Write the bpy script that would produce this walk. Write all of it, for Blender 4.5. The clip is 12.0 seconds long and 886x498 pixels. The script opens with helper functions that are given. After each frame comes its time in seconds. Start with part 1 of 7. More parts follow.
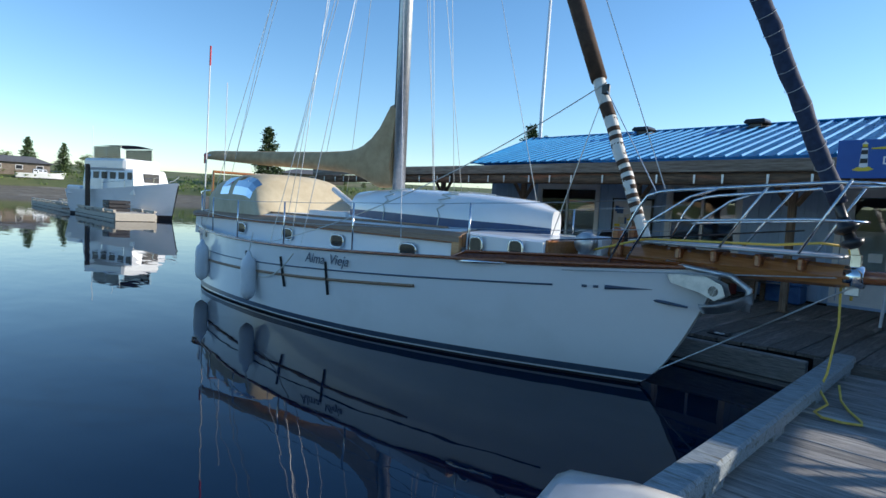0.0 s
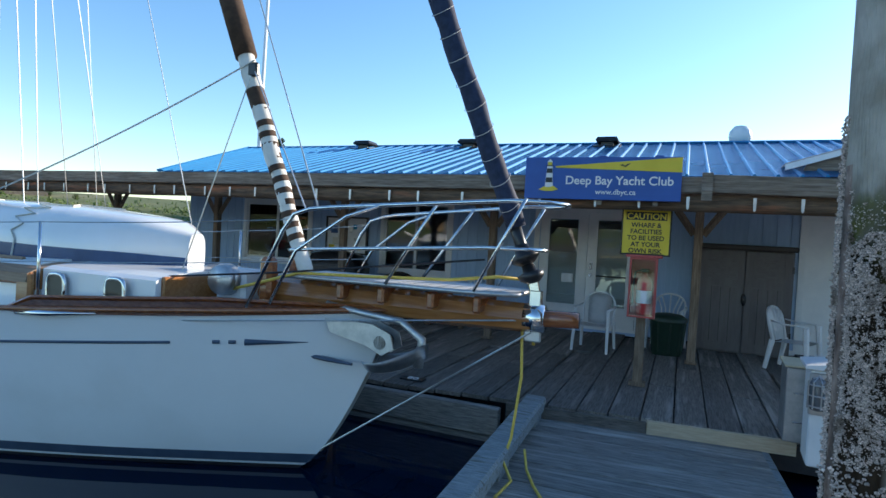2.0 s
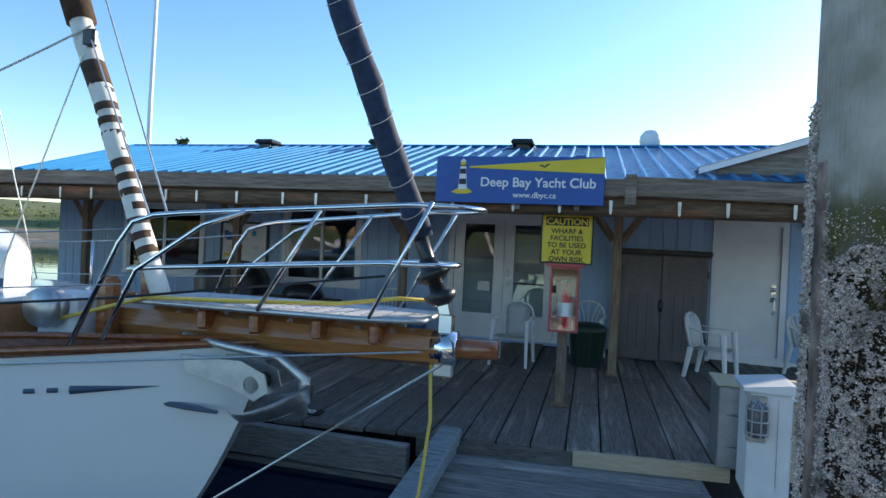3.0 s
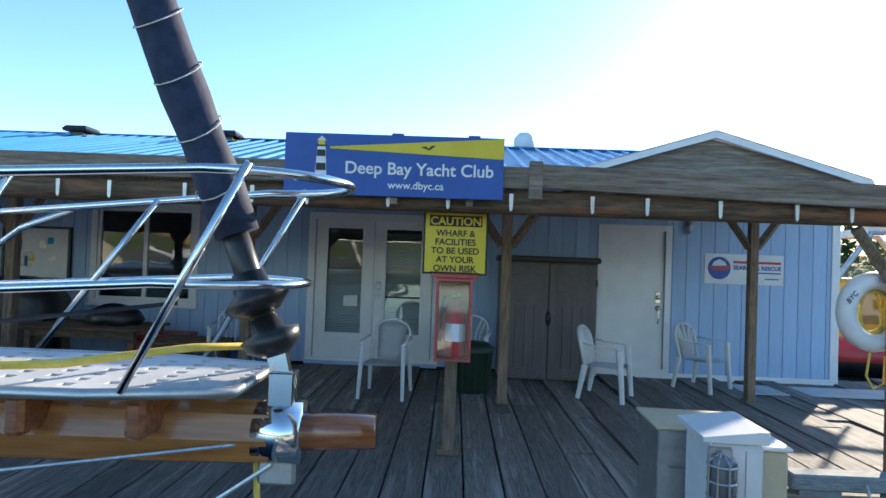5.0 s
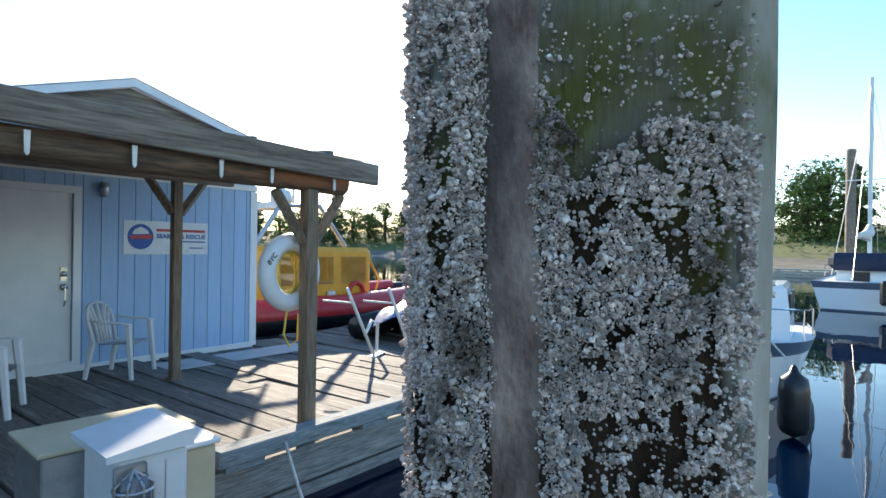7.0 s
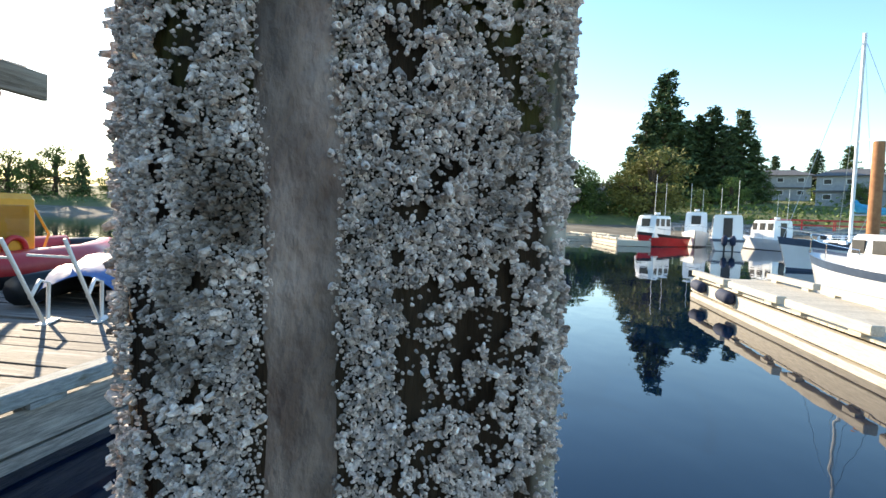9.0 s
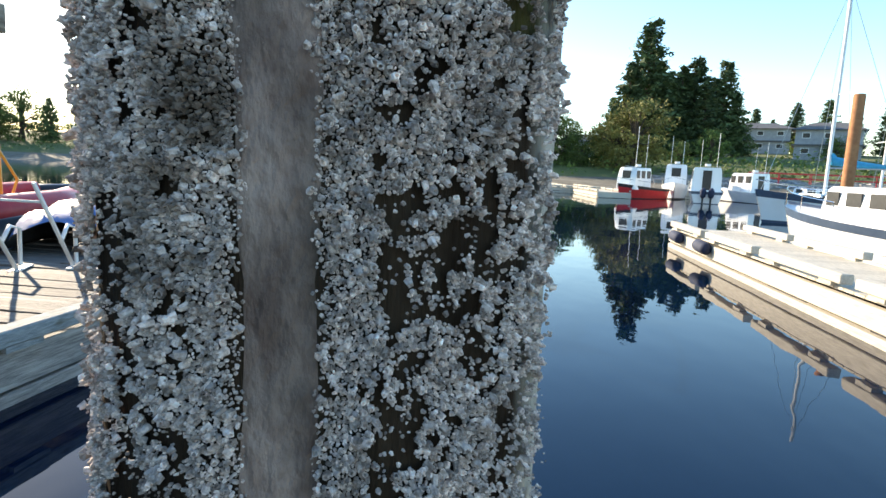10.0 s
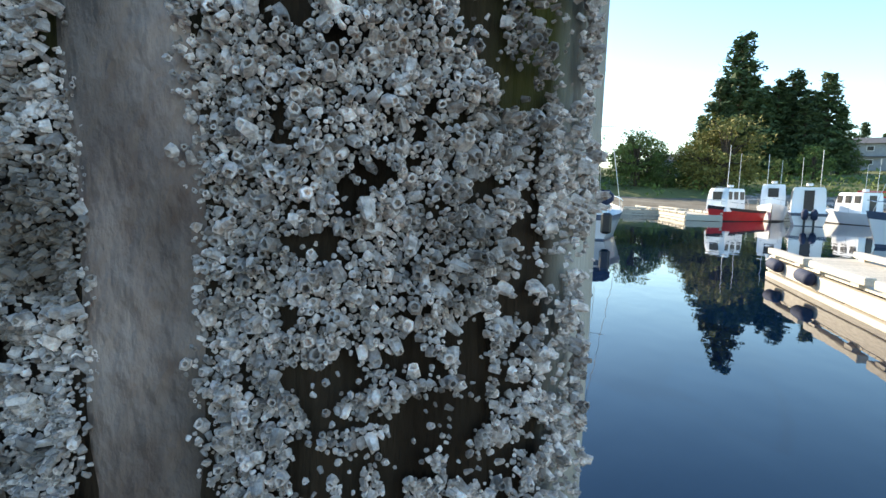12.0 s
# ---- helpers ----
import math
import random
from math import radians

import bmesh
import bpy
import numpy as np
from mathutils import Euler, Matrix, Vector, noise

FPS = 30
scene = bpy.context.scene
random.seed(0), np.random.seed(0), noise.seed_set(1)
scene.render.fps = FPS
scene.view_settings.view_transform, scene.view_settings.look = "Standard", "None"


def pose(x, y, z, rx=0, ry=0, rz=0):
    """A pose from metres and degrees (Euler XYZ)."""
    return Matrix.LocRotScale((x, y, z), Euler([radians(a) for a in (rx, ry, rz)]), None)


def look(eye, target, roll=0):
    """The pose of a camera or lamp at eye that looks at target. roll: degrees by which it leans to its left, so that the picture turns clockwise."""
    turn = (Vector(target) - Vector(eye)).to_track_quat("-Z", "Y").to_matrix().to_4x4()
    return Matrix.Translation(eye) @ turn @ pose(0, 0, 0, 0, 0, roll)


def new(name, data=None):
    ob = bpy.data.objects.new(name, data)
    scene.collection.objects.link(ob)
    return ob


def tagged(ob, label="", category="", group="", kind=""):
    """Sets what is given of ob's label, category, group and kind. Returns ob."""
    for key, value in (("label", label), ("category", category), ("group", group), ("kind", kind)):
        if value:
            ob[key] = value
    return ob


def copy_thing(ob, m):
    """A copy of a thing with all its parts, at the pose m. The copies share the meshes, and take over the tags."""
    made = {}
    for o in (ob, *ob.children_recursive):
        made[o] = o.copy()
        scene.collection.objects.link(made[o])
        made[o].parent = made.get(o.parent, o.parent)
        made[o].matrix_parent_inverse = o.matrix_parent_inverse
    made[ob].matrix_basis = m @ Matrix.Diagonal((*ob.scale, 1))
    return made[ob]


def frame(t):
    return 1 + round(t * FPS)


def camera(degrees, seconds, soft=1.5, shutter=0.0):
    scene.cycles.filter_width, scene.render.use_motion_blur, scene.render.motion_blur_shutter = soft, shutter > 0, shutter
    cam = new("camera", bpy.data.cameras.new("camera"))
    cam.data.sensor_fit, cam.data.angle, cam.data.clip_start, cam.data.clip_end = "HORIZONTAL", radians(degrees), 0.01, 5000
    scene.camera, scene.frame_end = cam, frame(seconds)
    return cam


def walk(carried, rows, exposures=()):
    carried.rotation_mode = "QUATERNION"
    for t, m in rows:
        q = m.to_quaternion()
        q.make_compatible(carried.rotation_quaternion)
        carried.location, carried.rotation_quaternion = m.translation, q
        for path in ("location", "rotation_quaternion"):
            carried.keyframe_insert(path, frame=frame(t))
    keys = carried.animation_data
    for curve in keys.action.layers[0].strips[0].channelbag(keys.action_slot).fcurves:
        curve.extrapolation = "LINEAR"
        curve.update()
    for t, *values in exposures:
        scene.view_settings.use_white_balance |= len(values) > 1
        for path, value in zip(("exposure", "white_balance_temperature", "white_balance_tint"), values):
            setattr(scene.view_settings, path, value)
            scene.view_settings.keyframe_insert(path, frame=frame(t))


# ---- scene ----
cam = camera(75.6, 12.0)
EXPOSURES = [(0.0, 0.5, 6200, 10), (1.5, 0.85, 6500, 10), (3.2, 1.05, 6800, 10), (5.0, 1.38, 6900, 10), (7.0, 1.38, 7000, 10), (9.0, 1.5, 7700, 10), (12.0, 1.62, 7500, 10)]
PATH = [
    (0, (0.035, 1.441, 1.436), (-1.42, 2.805, 1.29), 3.1),
    (0.5, (-0.053, 2.023, 1.464), (-1.395, 3.499, 1.332), 3.0),
    (1, (-0.109, 2.488, 1.51), (-1.245, 4.13, 1.402), 3.4),
    (1.5, (-0.093, 3.028, 1.552), (-1.048, 4.784, 1.483), 2.9),
    (2, (-0.19, 3.456, 1.553), (-0.963, 5.301, 1.512), 3.2),
    (2.5, (-0.248, 3.862, 1.569), (-0.849, 5.769, 1.543), 3.0),
    (3, (-0.327, 4.206, 1.613), (-0.83, 6.141, 1.599), 2.7),
    (3.2, (-0.4, 4.34, 1.61), (-0.838, 6.29, 1.59), 2.7),
    (4.8, (-0.587, 5.455, 1.575), (-0.704, 7.451, 1.612), 2.1),
    (5, (-0.572, 5.544, 1.591), (-0.618, 7.543, 1.63), 2.1),
    (5.5, (-0.405, 5.726, 1.575), (-0.097, 7.701, 1.631), 1.5),
    (6, (-0.325, 5.927, 1.532), (0.333, 7.815, 1.581), 1.3),
    (6.5, (-0.259, 6.148, 1.521), (0.984, 7.714, 1.544), 1.1),
    (7, (-0.161, 6.278, 1.511), (1.414, 7.51, 1.513), 0.8),
    (7.2, (-0.132, 6.32, 1.511), (1.521, 7.445, 1.51), 0.9),
    (8.8, (-0.012, 6.448, 1.387), (1.954, 6.813, 1.320), 1.9),
    (9, (-0.006, 6.452, 1.364), (1.962, 6.787, 1.254), 2),
    (9.5, (-0.010, 6.456, 1.318), (1.957, 6.738, 1.091), 2.4),
    (10, (0.014, 6.457, 1.319), (1.978, 6.718, 1.042), 2.5),
    (10.5, (0.145, 6.425, 1.363), (2.108, 6.685, 1.077), 2.6),
    (11, (0.199, 6.418, 1.390), (2.158, 6.708, 1.114), 2.3),
    (11.5, (0.220, 6.416, 1.400), (2.159, 6.841, 1.159), 1.9),
    (12, (0.234, 6.410, 1.403), (2.149, 6.946, 1.197), 1.6),
]
walk(cam, [(t, look(eye, target, roll)) for t, eye, target, roll in PATH], EXPOSURES)

# ---- world and sun ----
SUN_AZ, SUN_EL = 50.5, 20.0
world = bpy.data.worlds.new("world")
scene.world = world
world.use_nodes = True
wn = world.node_tree
sky = wn.nodes.new("ShaderNodeTexSky")
sky.sky_type = "NISHITA"
sky.sun_disc = False
sky.sun_elevation = radians(SUN_EL)
sky.sun_rotation = radians(90 - SUN_AZ)
sky.air_density, sky.dust_density, sky.ozone_density = 1.0, 0.22, 2.5
sat = wn.nodes.new("ShaderNodeHueSaturation")
sat.inputs["Saturation"].default_value = 1.18
wn.links.new(sky.outputs[0], sat.inputs["Color"])
wn.links.new(sat.outputs[0], wn.nodes["Background"].inputs[0])
wn.nodes["Background"].inputs[1].default_value = 0.15
sun = new("sun", bpy.data.lights.new("sun", "SUN"))
sun.data.energy, sun.data.angle, sun.data.color = 4.0, radians(0.53), (1.0, 0.9, 0.76)
sun_dir = Vector((math.cos(radians(SUN_AZ)) * math.cos(radians(SUN_EL)), math.sin(radians(SUN_AZ)) * math.cos(radians(SUN_EL)), math.sin(radians(SUN_EL))))
sun.matrix_world = look(sun_dir * 60, (0, 0, 0))

# ---- materials ----
WATER_Z = -0.4


def mat(name, a, b=None, rough=0.6, metal=0.0, scale=6.0, stretch=(1, 1, 1), bump=0.0, bump_scale=None, spots=None, spot_scale=1.2, spot_cut=0.55, rand=0.0, coat=0.0, island=False):
    """Two-tone noise material in object space; spots is a third colour in large patches; rand varies value from piece to piece."""
    m = bpy.data.materials.new(name)
    m.use_nodes = True
    t = m.node_tree
    N, L = t.nodes, t.links
    p = N["Principled BSDF"]
    tc = N.new("ShaderNodeTexCoord")
    mp = N.new("ShaderNodeMapping")
    mp.inputs["Scale"].default_value = stretch
    info = N.new("ShaderNodeObjectInfo")
    geo = N.new("ShaderNodeNewGeometry")
    rnd = geo.outputs["Random Per Island"] if island else info.outputs["Random"]
    off = N.new("ShaderNodeMath")
    off.operation = "MULTIPLY"
    off.inputs[1].default_value = 37.0
    L.new(rnd, off.inputs[0])
    L.new(off.outputs[0], mp.inputs["Location"])
    L.new(tc.outputs["Object"], mp.inputs["Vector"])
    n = N.new("ShaderNodeTexNoise")
    n.inputs["Scale"].default_value = scale
    n.inputs["Detail"].default_value = 7
    n.inputs["Roughness"].default_value = 0.65
    L.new(mp.outputs[0], n.inputs["Vector"])
    ramp = N.new("ShaderNodeValToRGB")
    ramp.color_ramp.elements[0].position, ramp.color_ramp.elements[1].position = 0.36, 0.64
    ramp.color_ramp.elements[0].color = (*a, 1)
    ramp.color_ramp.elements[1].color = (*(b or a), 1)
    L.new(n.outputs["Fac"], ramp.inputs[0])
    col = ramp.outputs[0]
    if spots:
        n2 = N.new("ShaderNodeTexNoise")
        n2.inputs["Scale"].default_value = spot_scale
        n2.inputs["Detail"].default_value = 5
        L.new(mp.outputs[0] if stretch != (1, 1, 1) else tc.outputs["Object"], n2.inputs["Vector"])
        r2 = N.new("ShaderNodeMapRange")
        r2.inputs["From Min"].default_value, r2.inputs["From Max"].default_value = spot_cut, spot_cut + 0.14
        L.new(n2.outputs["Fac"], r2.inputs["Value"])
        mx = N.new("ShaderNodeMixRGB")
        mx.inputs["Color2"].default_value = (*spots, 1)
        L.new(r2.outputs[0], mx.inputs["Fac"])
        L.new(col, mx.inputs["Color1"])
        col = mx.outputs[0]
    if rand:
        hs = N.new("ShaderNodeHueSaturation")
        mr = N.new("ShaderNodeMapRange")
        mr.inputs["To Min"].default_value, mr.inputs["To Max"].default_value = 1 - rand, 1 + rand
        L.new(rnd, mr.inputs["Value"])
        L.new(mr.outputs[0], hs.inputs["Value"])
        L.new(col, hs.inputs["Color"])
        col = hs.outputs[0]
    L.new(col, p.inputs["Base Color"])
    p.inputs["Roughness"].default_value = rough
    p.inputs["Metallic"].default_value = metal
    p.inputs["Coat Weight"].default_value = coat
    if bump:
        nb = n
        if bump_scale:
            nb = N.new("ShaderNodeTexNoise")
            nb.inputs["Scale"].default_value = bump_scale
            nb.inputs["Detail"].default_value = 6
            L.new(mp.outputs[0], nb.inputs["Vector"])
        bp = N.new("ShaderNodeBump")
        bp.inputs["Strength"].default_value = bump
        bp.inputs["Distance"].default_value = 0.02
        L.new(nb.outputs["Fac"], bp.inputs["Height"])
        L.new(bp.outputs[0], p.inputs["Normal"])
    return m


def glass_mat(name, tint=(0.9, 0.95, 0.95)):
    m = bpy.data.materials.new(name)
    m.use_nodes = True
    t = m.node_tree
    N, L = t.nodes, t.links
    N.remove(N["Principled BSDF"])
    fr = N.new("ShaderNodeFresnel")
    fr.inputs[0].default_value = 1.75
    tr = N.new("ShaderNodeBsdfTransparent")
    tr.inputs[0].default_value = (*tint, 1)
    gl = N.new("ShaderNodeBsdfGlossy")
    gl.inputs["Roughness"].default_value = 0.01
    mx = N.new("ShaderNodeMixShader")
    L.new(fr.outputs[0], mx.inputs[0])
    L.new(tr.outputs[0], mx.inputs[1])
    L.new(gl.outputs[0], mx.inputs[2])
    L.new(mx.outputs[0], N["Material Output"].inputs[0])
    return m


def water_mat():
    m = bpy.data.materials.new("harbour_water")
    m.use_nodes = True
    t = m.node_tree
    N, L = t.nodes, t.links
    p = N["Principled BSDF"]
    p.inputs["Base Color"].default_value = (0.0002, 0.007, 0.024, 1)
    p.inputs["Roughness"].default_value = 0.015
    p.inputs["IOR"].default_value = 1.33
    tc = N.new("ShaderNodeTexCoord")
    mp = N.new("ShaderNodeMapping")
    mp.inputs["Scale"].default_value = (0.8, 1.5, 1)
    mp.inputs["Rotation"].default_value = (0, 0, 0.6)
    L.new(tc.outputs["Object"], mp.inputs[0])
    a = N.new("ShaderNodeTexNoise")
    a.inputs["Scale"].default_value, a.inputs["Detail"].default_value = 0.9, 2
    b = N.new("ShaderNodeTexNoise")
    b.inputs["Scale"].default_value, b.inputs["Detail"].default_value = 4.0, 2
    L.new(mp.outputs[0], a.inputs["Vector"])
    L.new(mp.outputs[0], b.inputs["Vector"])
    b1 = N.new("ShaderNodeBump")
    b1.inputs["Strength"].default_value, b1.inputs["Distance"].default_value = 0.16, 0.04
    b2 = N.new("ShaderNodeBump")
    b2.inputs["Strength"].default_value, b2.inputs["Distance"].default_value = 0.05, 0.01
    L.new(a.outputs["Fac"], b1.inputs["Height"])
    L.new(b.outputs["Fac"], b2.inputs["Height"])
    L.new(b1.outputs[0], b2.inputs["Normal"])
    L.new(b2.outputs[0], p.inputs["Normal"])
    return m


WATER = water_mat()
GLASS = glass_mat("window_glass")
PLANK = mat("weathered_deck_wood", (0.14, 0.135, 0.13), (0.33, 0.315, 0.295), 0.85, scale=5, stretch=(1.2, 16, 16), bump=0.5, spots=(0.40, 0.385, 0.36), spot_scale=0.9, rand=0.28)
# darker tone of the same plank wood, for the clubhouse deck
PLANK_DARK = mat("dark_deck_wood", (0.085, 0.078, 0.07), (0.21, 0.19, 0.172), 0.8, scale=5, stretch=(1.2, 16, 16), bump=0.5, spots=(0.29, 0.265, 0.24), spot_scale=0.8, rand=0.3)
NEWWOOD = mat("fresh_lumber", (0.42, 0.33, 0.23), (0.52, 0.43, 0.31), 0.7, scale=5, stretch=(1, 14, 14), bump=0.2)
BEAMWOOD = mat("weathered_beam_wood", (0.13, 0.10, 0.075), (0.27, 0.22, 0.17), 0.85, scale=4, stretch=(1, 14, 14), bump=0.5, spots=(0.32, 0.28, 0.23), spot_scale=1.1, rand=0.15)
LOGWOOD = mat("peeling_log_wood", (0.07, 0.05, 0.035), (0.20, 0.13, 0.08), 0.9, scale=4, stretch=(1, 9, 9), bump=0.7, spots=(0.30, 0.12, 0.06), spot_scale=1.0, spot_cut=0.56)
POSTWOOD = mat("old_post_wood", (0.13, 0.09, 0.06), (0.27, 0.20, 0.14), 0.85, scale=4, stretch=(12, 12, 1), bump=0.5, rand=0.15)
RAILWOOD = mat("grey_blue_painted_timber", (0.16, 0.19, 0.21), (0.30, 0.34, 0.35), 0.8, scale=5, stretch=(2, 14, 14), bump=0.5, spots=(0.12, 0.12, 0.10), spot_scale=2.0, rand=0.1)
SIDING = mat("blue_painted_siding", (0.34, 0.50, 0.71), (0.39, 0.55, 0.76), 0.65, scale=3, stretch=(9, 9, 1), bump=0.12, rand=0.06)
WHITE = mat("white_paint", (0.72, 0.73, 0.72), (0.80, 0.80, 0.79), 0.5, scale=2, spots=(0.62, 0.63, 0.61), spot_scale=1.5, spot_cut=0.62)
TRIM = mat("white_trim_paint", (0.76, 0.77, 0.77), (0.84, 0.84, 0.83), 0.5, scale=3, bump=0.05)
ROOFBLUE = mat("blue_metal_roofing", (0.025, 0.23, 0.48), (0.04, 0.28, 0.54), 0.25, 0.2, scale=0.6, rand=0.05)
ROOFTAN = mat("grey_roof_sheet", (0.40, 0.41, 0.42), (0.56, 0.57, 0.58), 0.5, scale=2)
BLACK = mat("black_plastic", (0.010, 0.010, 0.011), (0.022, 0.022, 0.024), 0.35, scale=8)
# near-black colour that carries the dimness of unlit rooms
DARK = mat("unlit_interior_tone", (0.03, 0.028, 0.026), (0.05, 0.047, 0.043), 0.9)
STEEL = mat("polished_stainless", (0.62, 0.63, 0.64), (0.70, 0.70, 0.70), 0.13, 1.0, scale=9)
GALV = mat("galvanised_steel", (0.42, 0.43, 0.44), (0.55, 0.55, 0.55), 0.42, 0.85, scale=14)
TEAK = mat("varnished_mahogany", (0.20, 0.055, 0.018), (0.33, 0.11, 0.035), 0.2, scale=4, stretch=(1, 12, 12), coat=0.6)
TEAKLIGHT = mat("varnished_teak", (0.30, 0.115, 0.032), (0.42, 0.18, 0.06), 0.25, scale=4, stretch=(1, 12, 12), coat=0.5)
TEAKDECK = mat("weathered_teak", (0.22, 0.13, 0.075), (0.32, 0.21, 0.13), 0.6, scale=4, stretch=(1, 12, 12))
HULLWHITE = mat("white_hull_gelcoat", (0.78, 0.79, 0.79), (0.83, 0.835, 0.835), 0.16, scale=0.7, bump=0.015, bump_scale=1.5, coat=0.3, spots=(0.74, 0.745, 0.735), spot_scale=0.8, spot_cut=0.6)
BOOT = mat("grey_blue_boot_stripe", (0.05, 0.075, 0.12), (0.07, 0.10, 0.15), 0.35)
# antifouling on hulls; below the decks this near-black stands in for shade
BOTTOM = mat("bottom_paint_and_underdeck_shade", (0.012, 0.012, 0.016), (0.03, 0.028, 0.03), 0.6, scale=5)
NAVY = mat("navy_canvas", (0.010, 0.017, 0.042), (0.022, 0.034, 0.075), 0.8, scale=18, bump=0.3, bump_scale=12)
BROWNCANVAS = mat("brown_canvas", (0.05, 0.028, 0.016), (0.09, 0.05, 0.03), 0.85, scale=12, bump=0.3)
SAILWHITE = mat("white_sailcloth", (0.66, 0.64, 0.58), (0.76, 0.74, 0.68), 0.8, scale=9, bump=0.3)
TAN = mat("tan_canvas", (0.44, 0.29, 0.145), (0.56, 0.385, 0.21), 0.85, scale=5, bump=0.35, bump_scale=3.5)
CREAM = mat("cream_canvas", (0.50, 0.42, 0.28), (0.60, 0.52, 0.36), 0.8, scale=3, bump=0.3, bump_scale=3)
ROPE = mat("white_rope", (0.55, 0.53, 0.47), (0.70, 0.68, 0.62), 0.85, scale=40)
YELLOW = mat("yellow_rope", (0.62, 0.42, 0.06), (0.74, 0.54, 0.12), 0.7, scale=30)
CABLE = mat("bare_wire_rope", (0.45, 0.45, 0.44), (0.62, 0.62, 0.60), 0.35, 0.8, scale=30)
PLASTIC = mat("white_plastic", (0.66, 0.68, 0.70), (0.75, 0.76, 0.77), 0.38, scale=4, spots=(0.60, 0.61, 0.60), spot_scale=6, spot_cut=0.62)
SIGNBLUE = mat("sign_blue_paint", (0.008, 0.072, 0.31), (0.012, 0.088, 0.36), 0.45, scale=3)
SIGNYELLOW = mat("sign_yellow_paint", (0.68, 0.50, 0.025), (0.74, 0.56, 0.04), 0.5, scale=3)
SIGNBLACK = mat("sign_black_paint", (0.012, 0.012, 0.012), (0.02, 0.02, 0.02), 0.5)
REDPLASTIC = mat("faded_red_plastic", (0.42, 0.05, 0.045), (0.55, 0.10, 0.085), 0.45, scale=7)
RED = mat("red_paint", (0.50, 0.02, 0.025), (0.58, 0.035, 0.035), 0.35)
TAUPE = mat("taupe_cabinet_resin", (0.115, 0.10, 0.10), (0.15, 0.135, 0.13), 0.6, scale=2, stretch=(6, 6, 1))
TAUPEDARK = mat("dark_brown_resin", (0.045, 0.036, 0.034), (0.06, 0.05, 0.047), 0.55)
ORANGE = mat("orange_yellow_paint", (0.72, 0.30, 0.02), (0.80, 0.36, 0.03), 0.4)
TARP = mat("blue_tarp", (0.03, 0.10, 0.28), (0.06, 0.16, 0.38), 0.55, scale=6, bump=0.4)
TURQ = mat("turquoise_canvas", (0.0, 0.28, 0.48), (0.02, 0.36, 0.58), 0.7, scale=6)
GREENBIN = mat("dark_green_plastic", (0.010, 0.028, 0.018), (0.016, 0.042, 0.026), 0.45)
GRASS = mat("shore_grass", (0.07, 0.10, 0.025), (0.15, 0.16, 0.05), 0.95, scale=0.12, bump=0.3, bump_scale=2, spots=(0.20, 0.18, 0.08), spot_scale=0.06)
MUD = mat("tidal_mud", (0.10, 0.085, 0.06), (0.19, 0.165, 0.12), 0.9, scale=0.5, bump=0.5, bump_scale=4, spots=(0.24, 0.22, 0.18), spot_scale=0.15)
BARK = mat("tree_bark", (0.05, 0.035, 0.025), (0.10, 0.075, 0.055), 0.95, scale=8)
CONIFER = mat("conifer_needles", (0.035, 0.065, 0.022), (0.085, 0.13, 0.045), 0.85, scale=0.8, rand=0.25)
LEAF = mat("green_leaves", (0.06, 0.10, 0.02), (0.13, 0.19, 0.04), 0.8, scale=0.8, rand=0.25)
LEAFYELLOW = mat("yellow_green_leaves", (0.13, 0.13, 0.025), (0.22, 0.20, 0.05), 0.8, scale=0.8)
HOUSEGREY = mat("grey_house_siding", (0.30, 0.31, 0.33), (0.38, 0.39, 0.41), 0.8, scale=2)
SHINGLE = mat("grey_roof_shingles", (0.10, 0.10, 0.105), (0.16, 0.16, 0.165), 0.9, scale=3)
RUST = mat("rusty_steel", (0.30, 0.12, 0.05), (0.42, 0.19, 0.08), 0.85, scale=5)
DOCKWOOD = mat("sunbleached_dock_wood", (0.42, 0.38, 0.31), (0.58, 0.53, 0.44), 0.85, scale=4, stretch=(1, 9, 9), bump=0.4, rand=0.12)

# ---- small builders ----


def part(name, bm, material, parent=None, label="", smooth=False):
    me = bpy.data.meshes.new(name)
    bm.to_mesh(me)
    bm.free()
    me.materials.append(material)
    if smooth:
        me.shade_smooth()
    ob = new(name, me)
    if parent:
        ob.parent = parent
    return tagged(ob, label)


def share(name, ob, parent, m):
    """Another object on the same mesh."""
    o = new(name, ob.data)
    o.parent = parent
    o.matrix_basis = m
    return o


def thing(name, label, category, m=None, group="", kind=""):
    e = new(name)
    e.empty_display_size = 0.2
    e.matrix_basis = m or Matrix()
    return tagged(e, label, category, group, kind)


def box(bm, x0, x1, y0, y1, z0, z1, m=None, bev=0.0):
    r = bmesh.ops.create_cube(bm, size=1)
    v = r["verts"]
    t = Matrix.Translation(((x0 + x1) / 2, (y0 + y1) / 2, (z0 + z1) / 2)) @ Matrix.Diagonal((abs(x1 - x0), abs(y1 - y0), abs(z1 - z0), 1))
    bmesh.ops.transform(bm, matrix=(m or Matrix()) @ t, verts=v)
    if bev:
        e = list({e for w in v for e in w.link_edges})
        bmesh.ops.bevel(bm, geom=e, offset=bev, segments=1, affect="EDGES")
    return bm


def bx(*a, **k):
    return box(bmesh.new(), *a, **k)


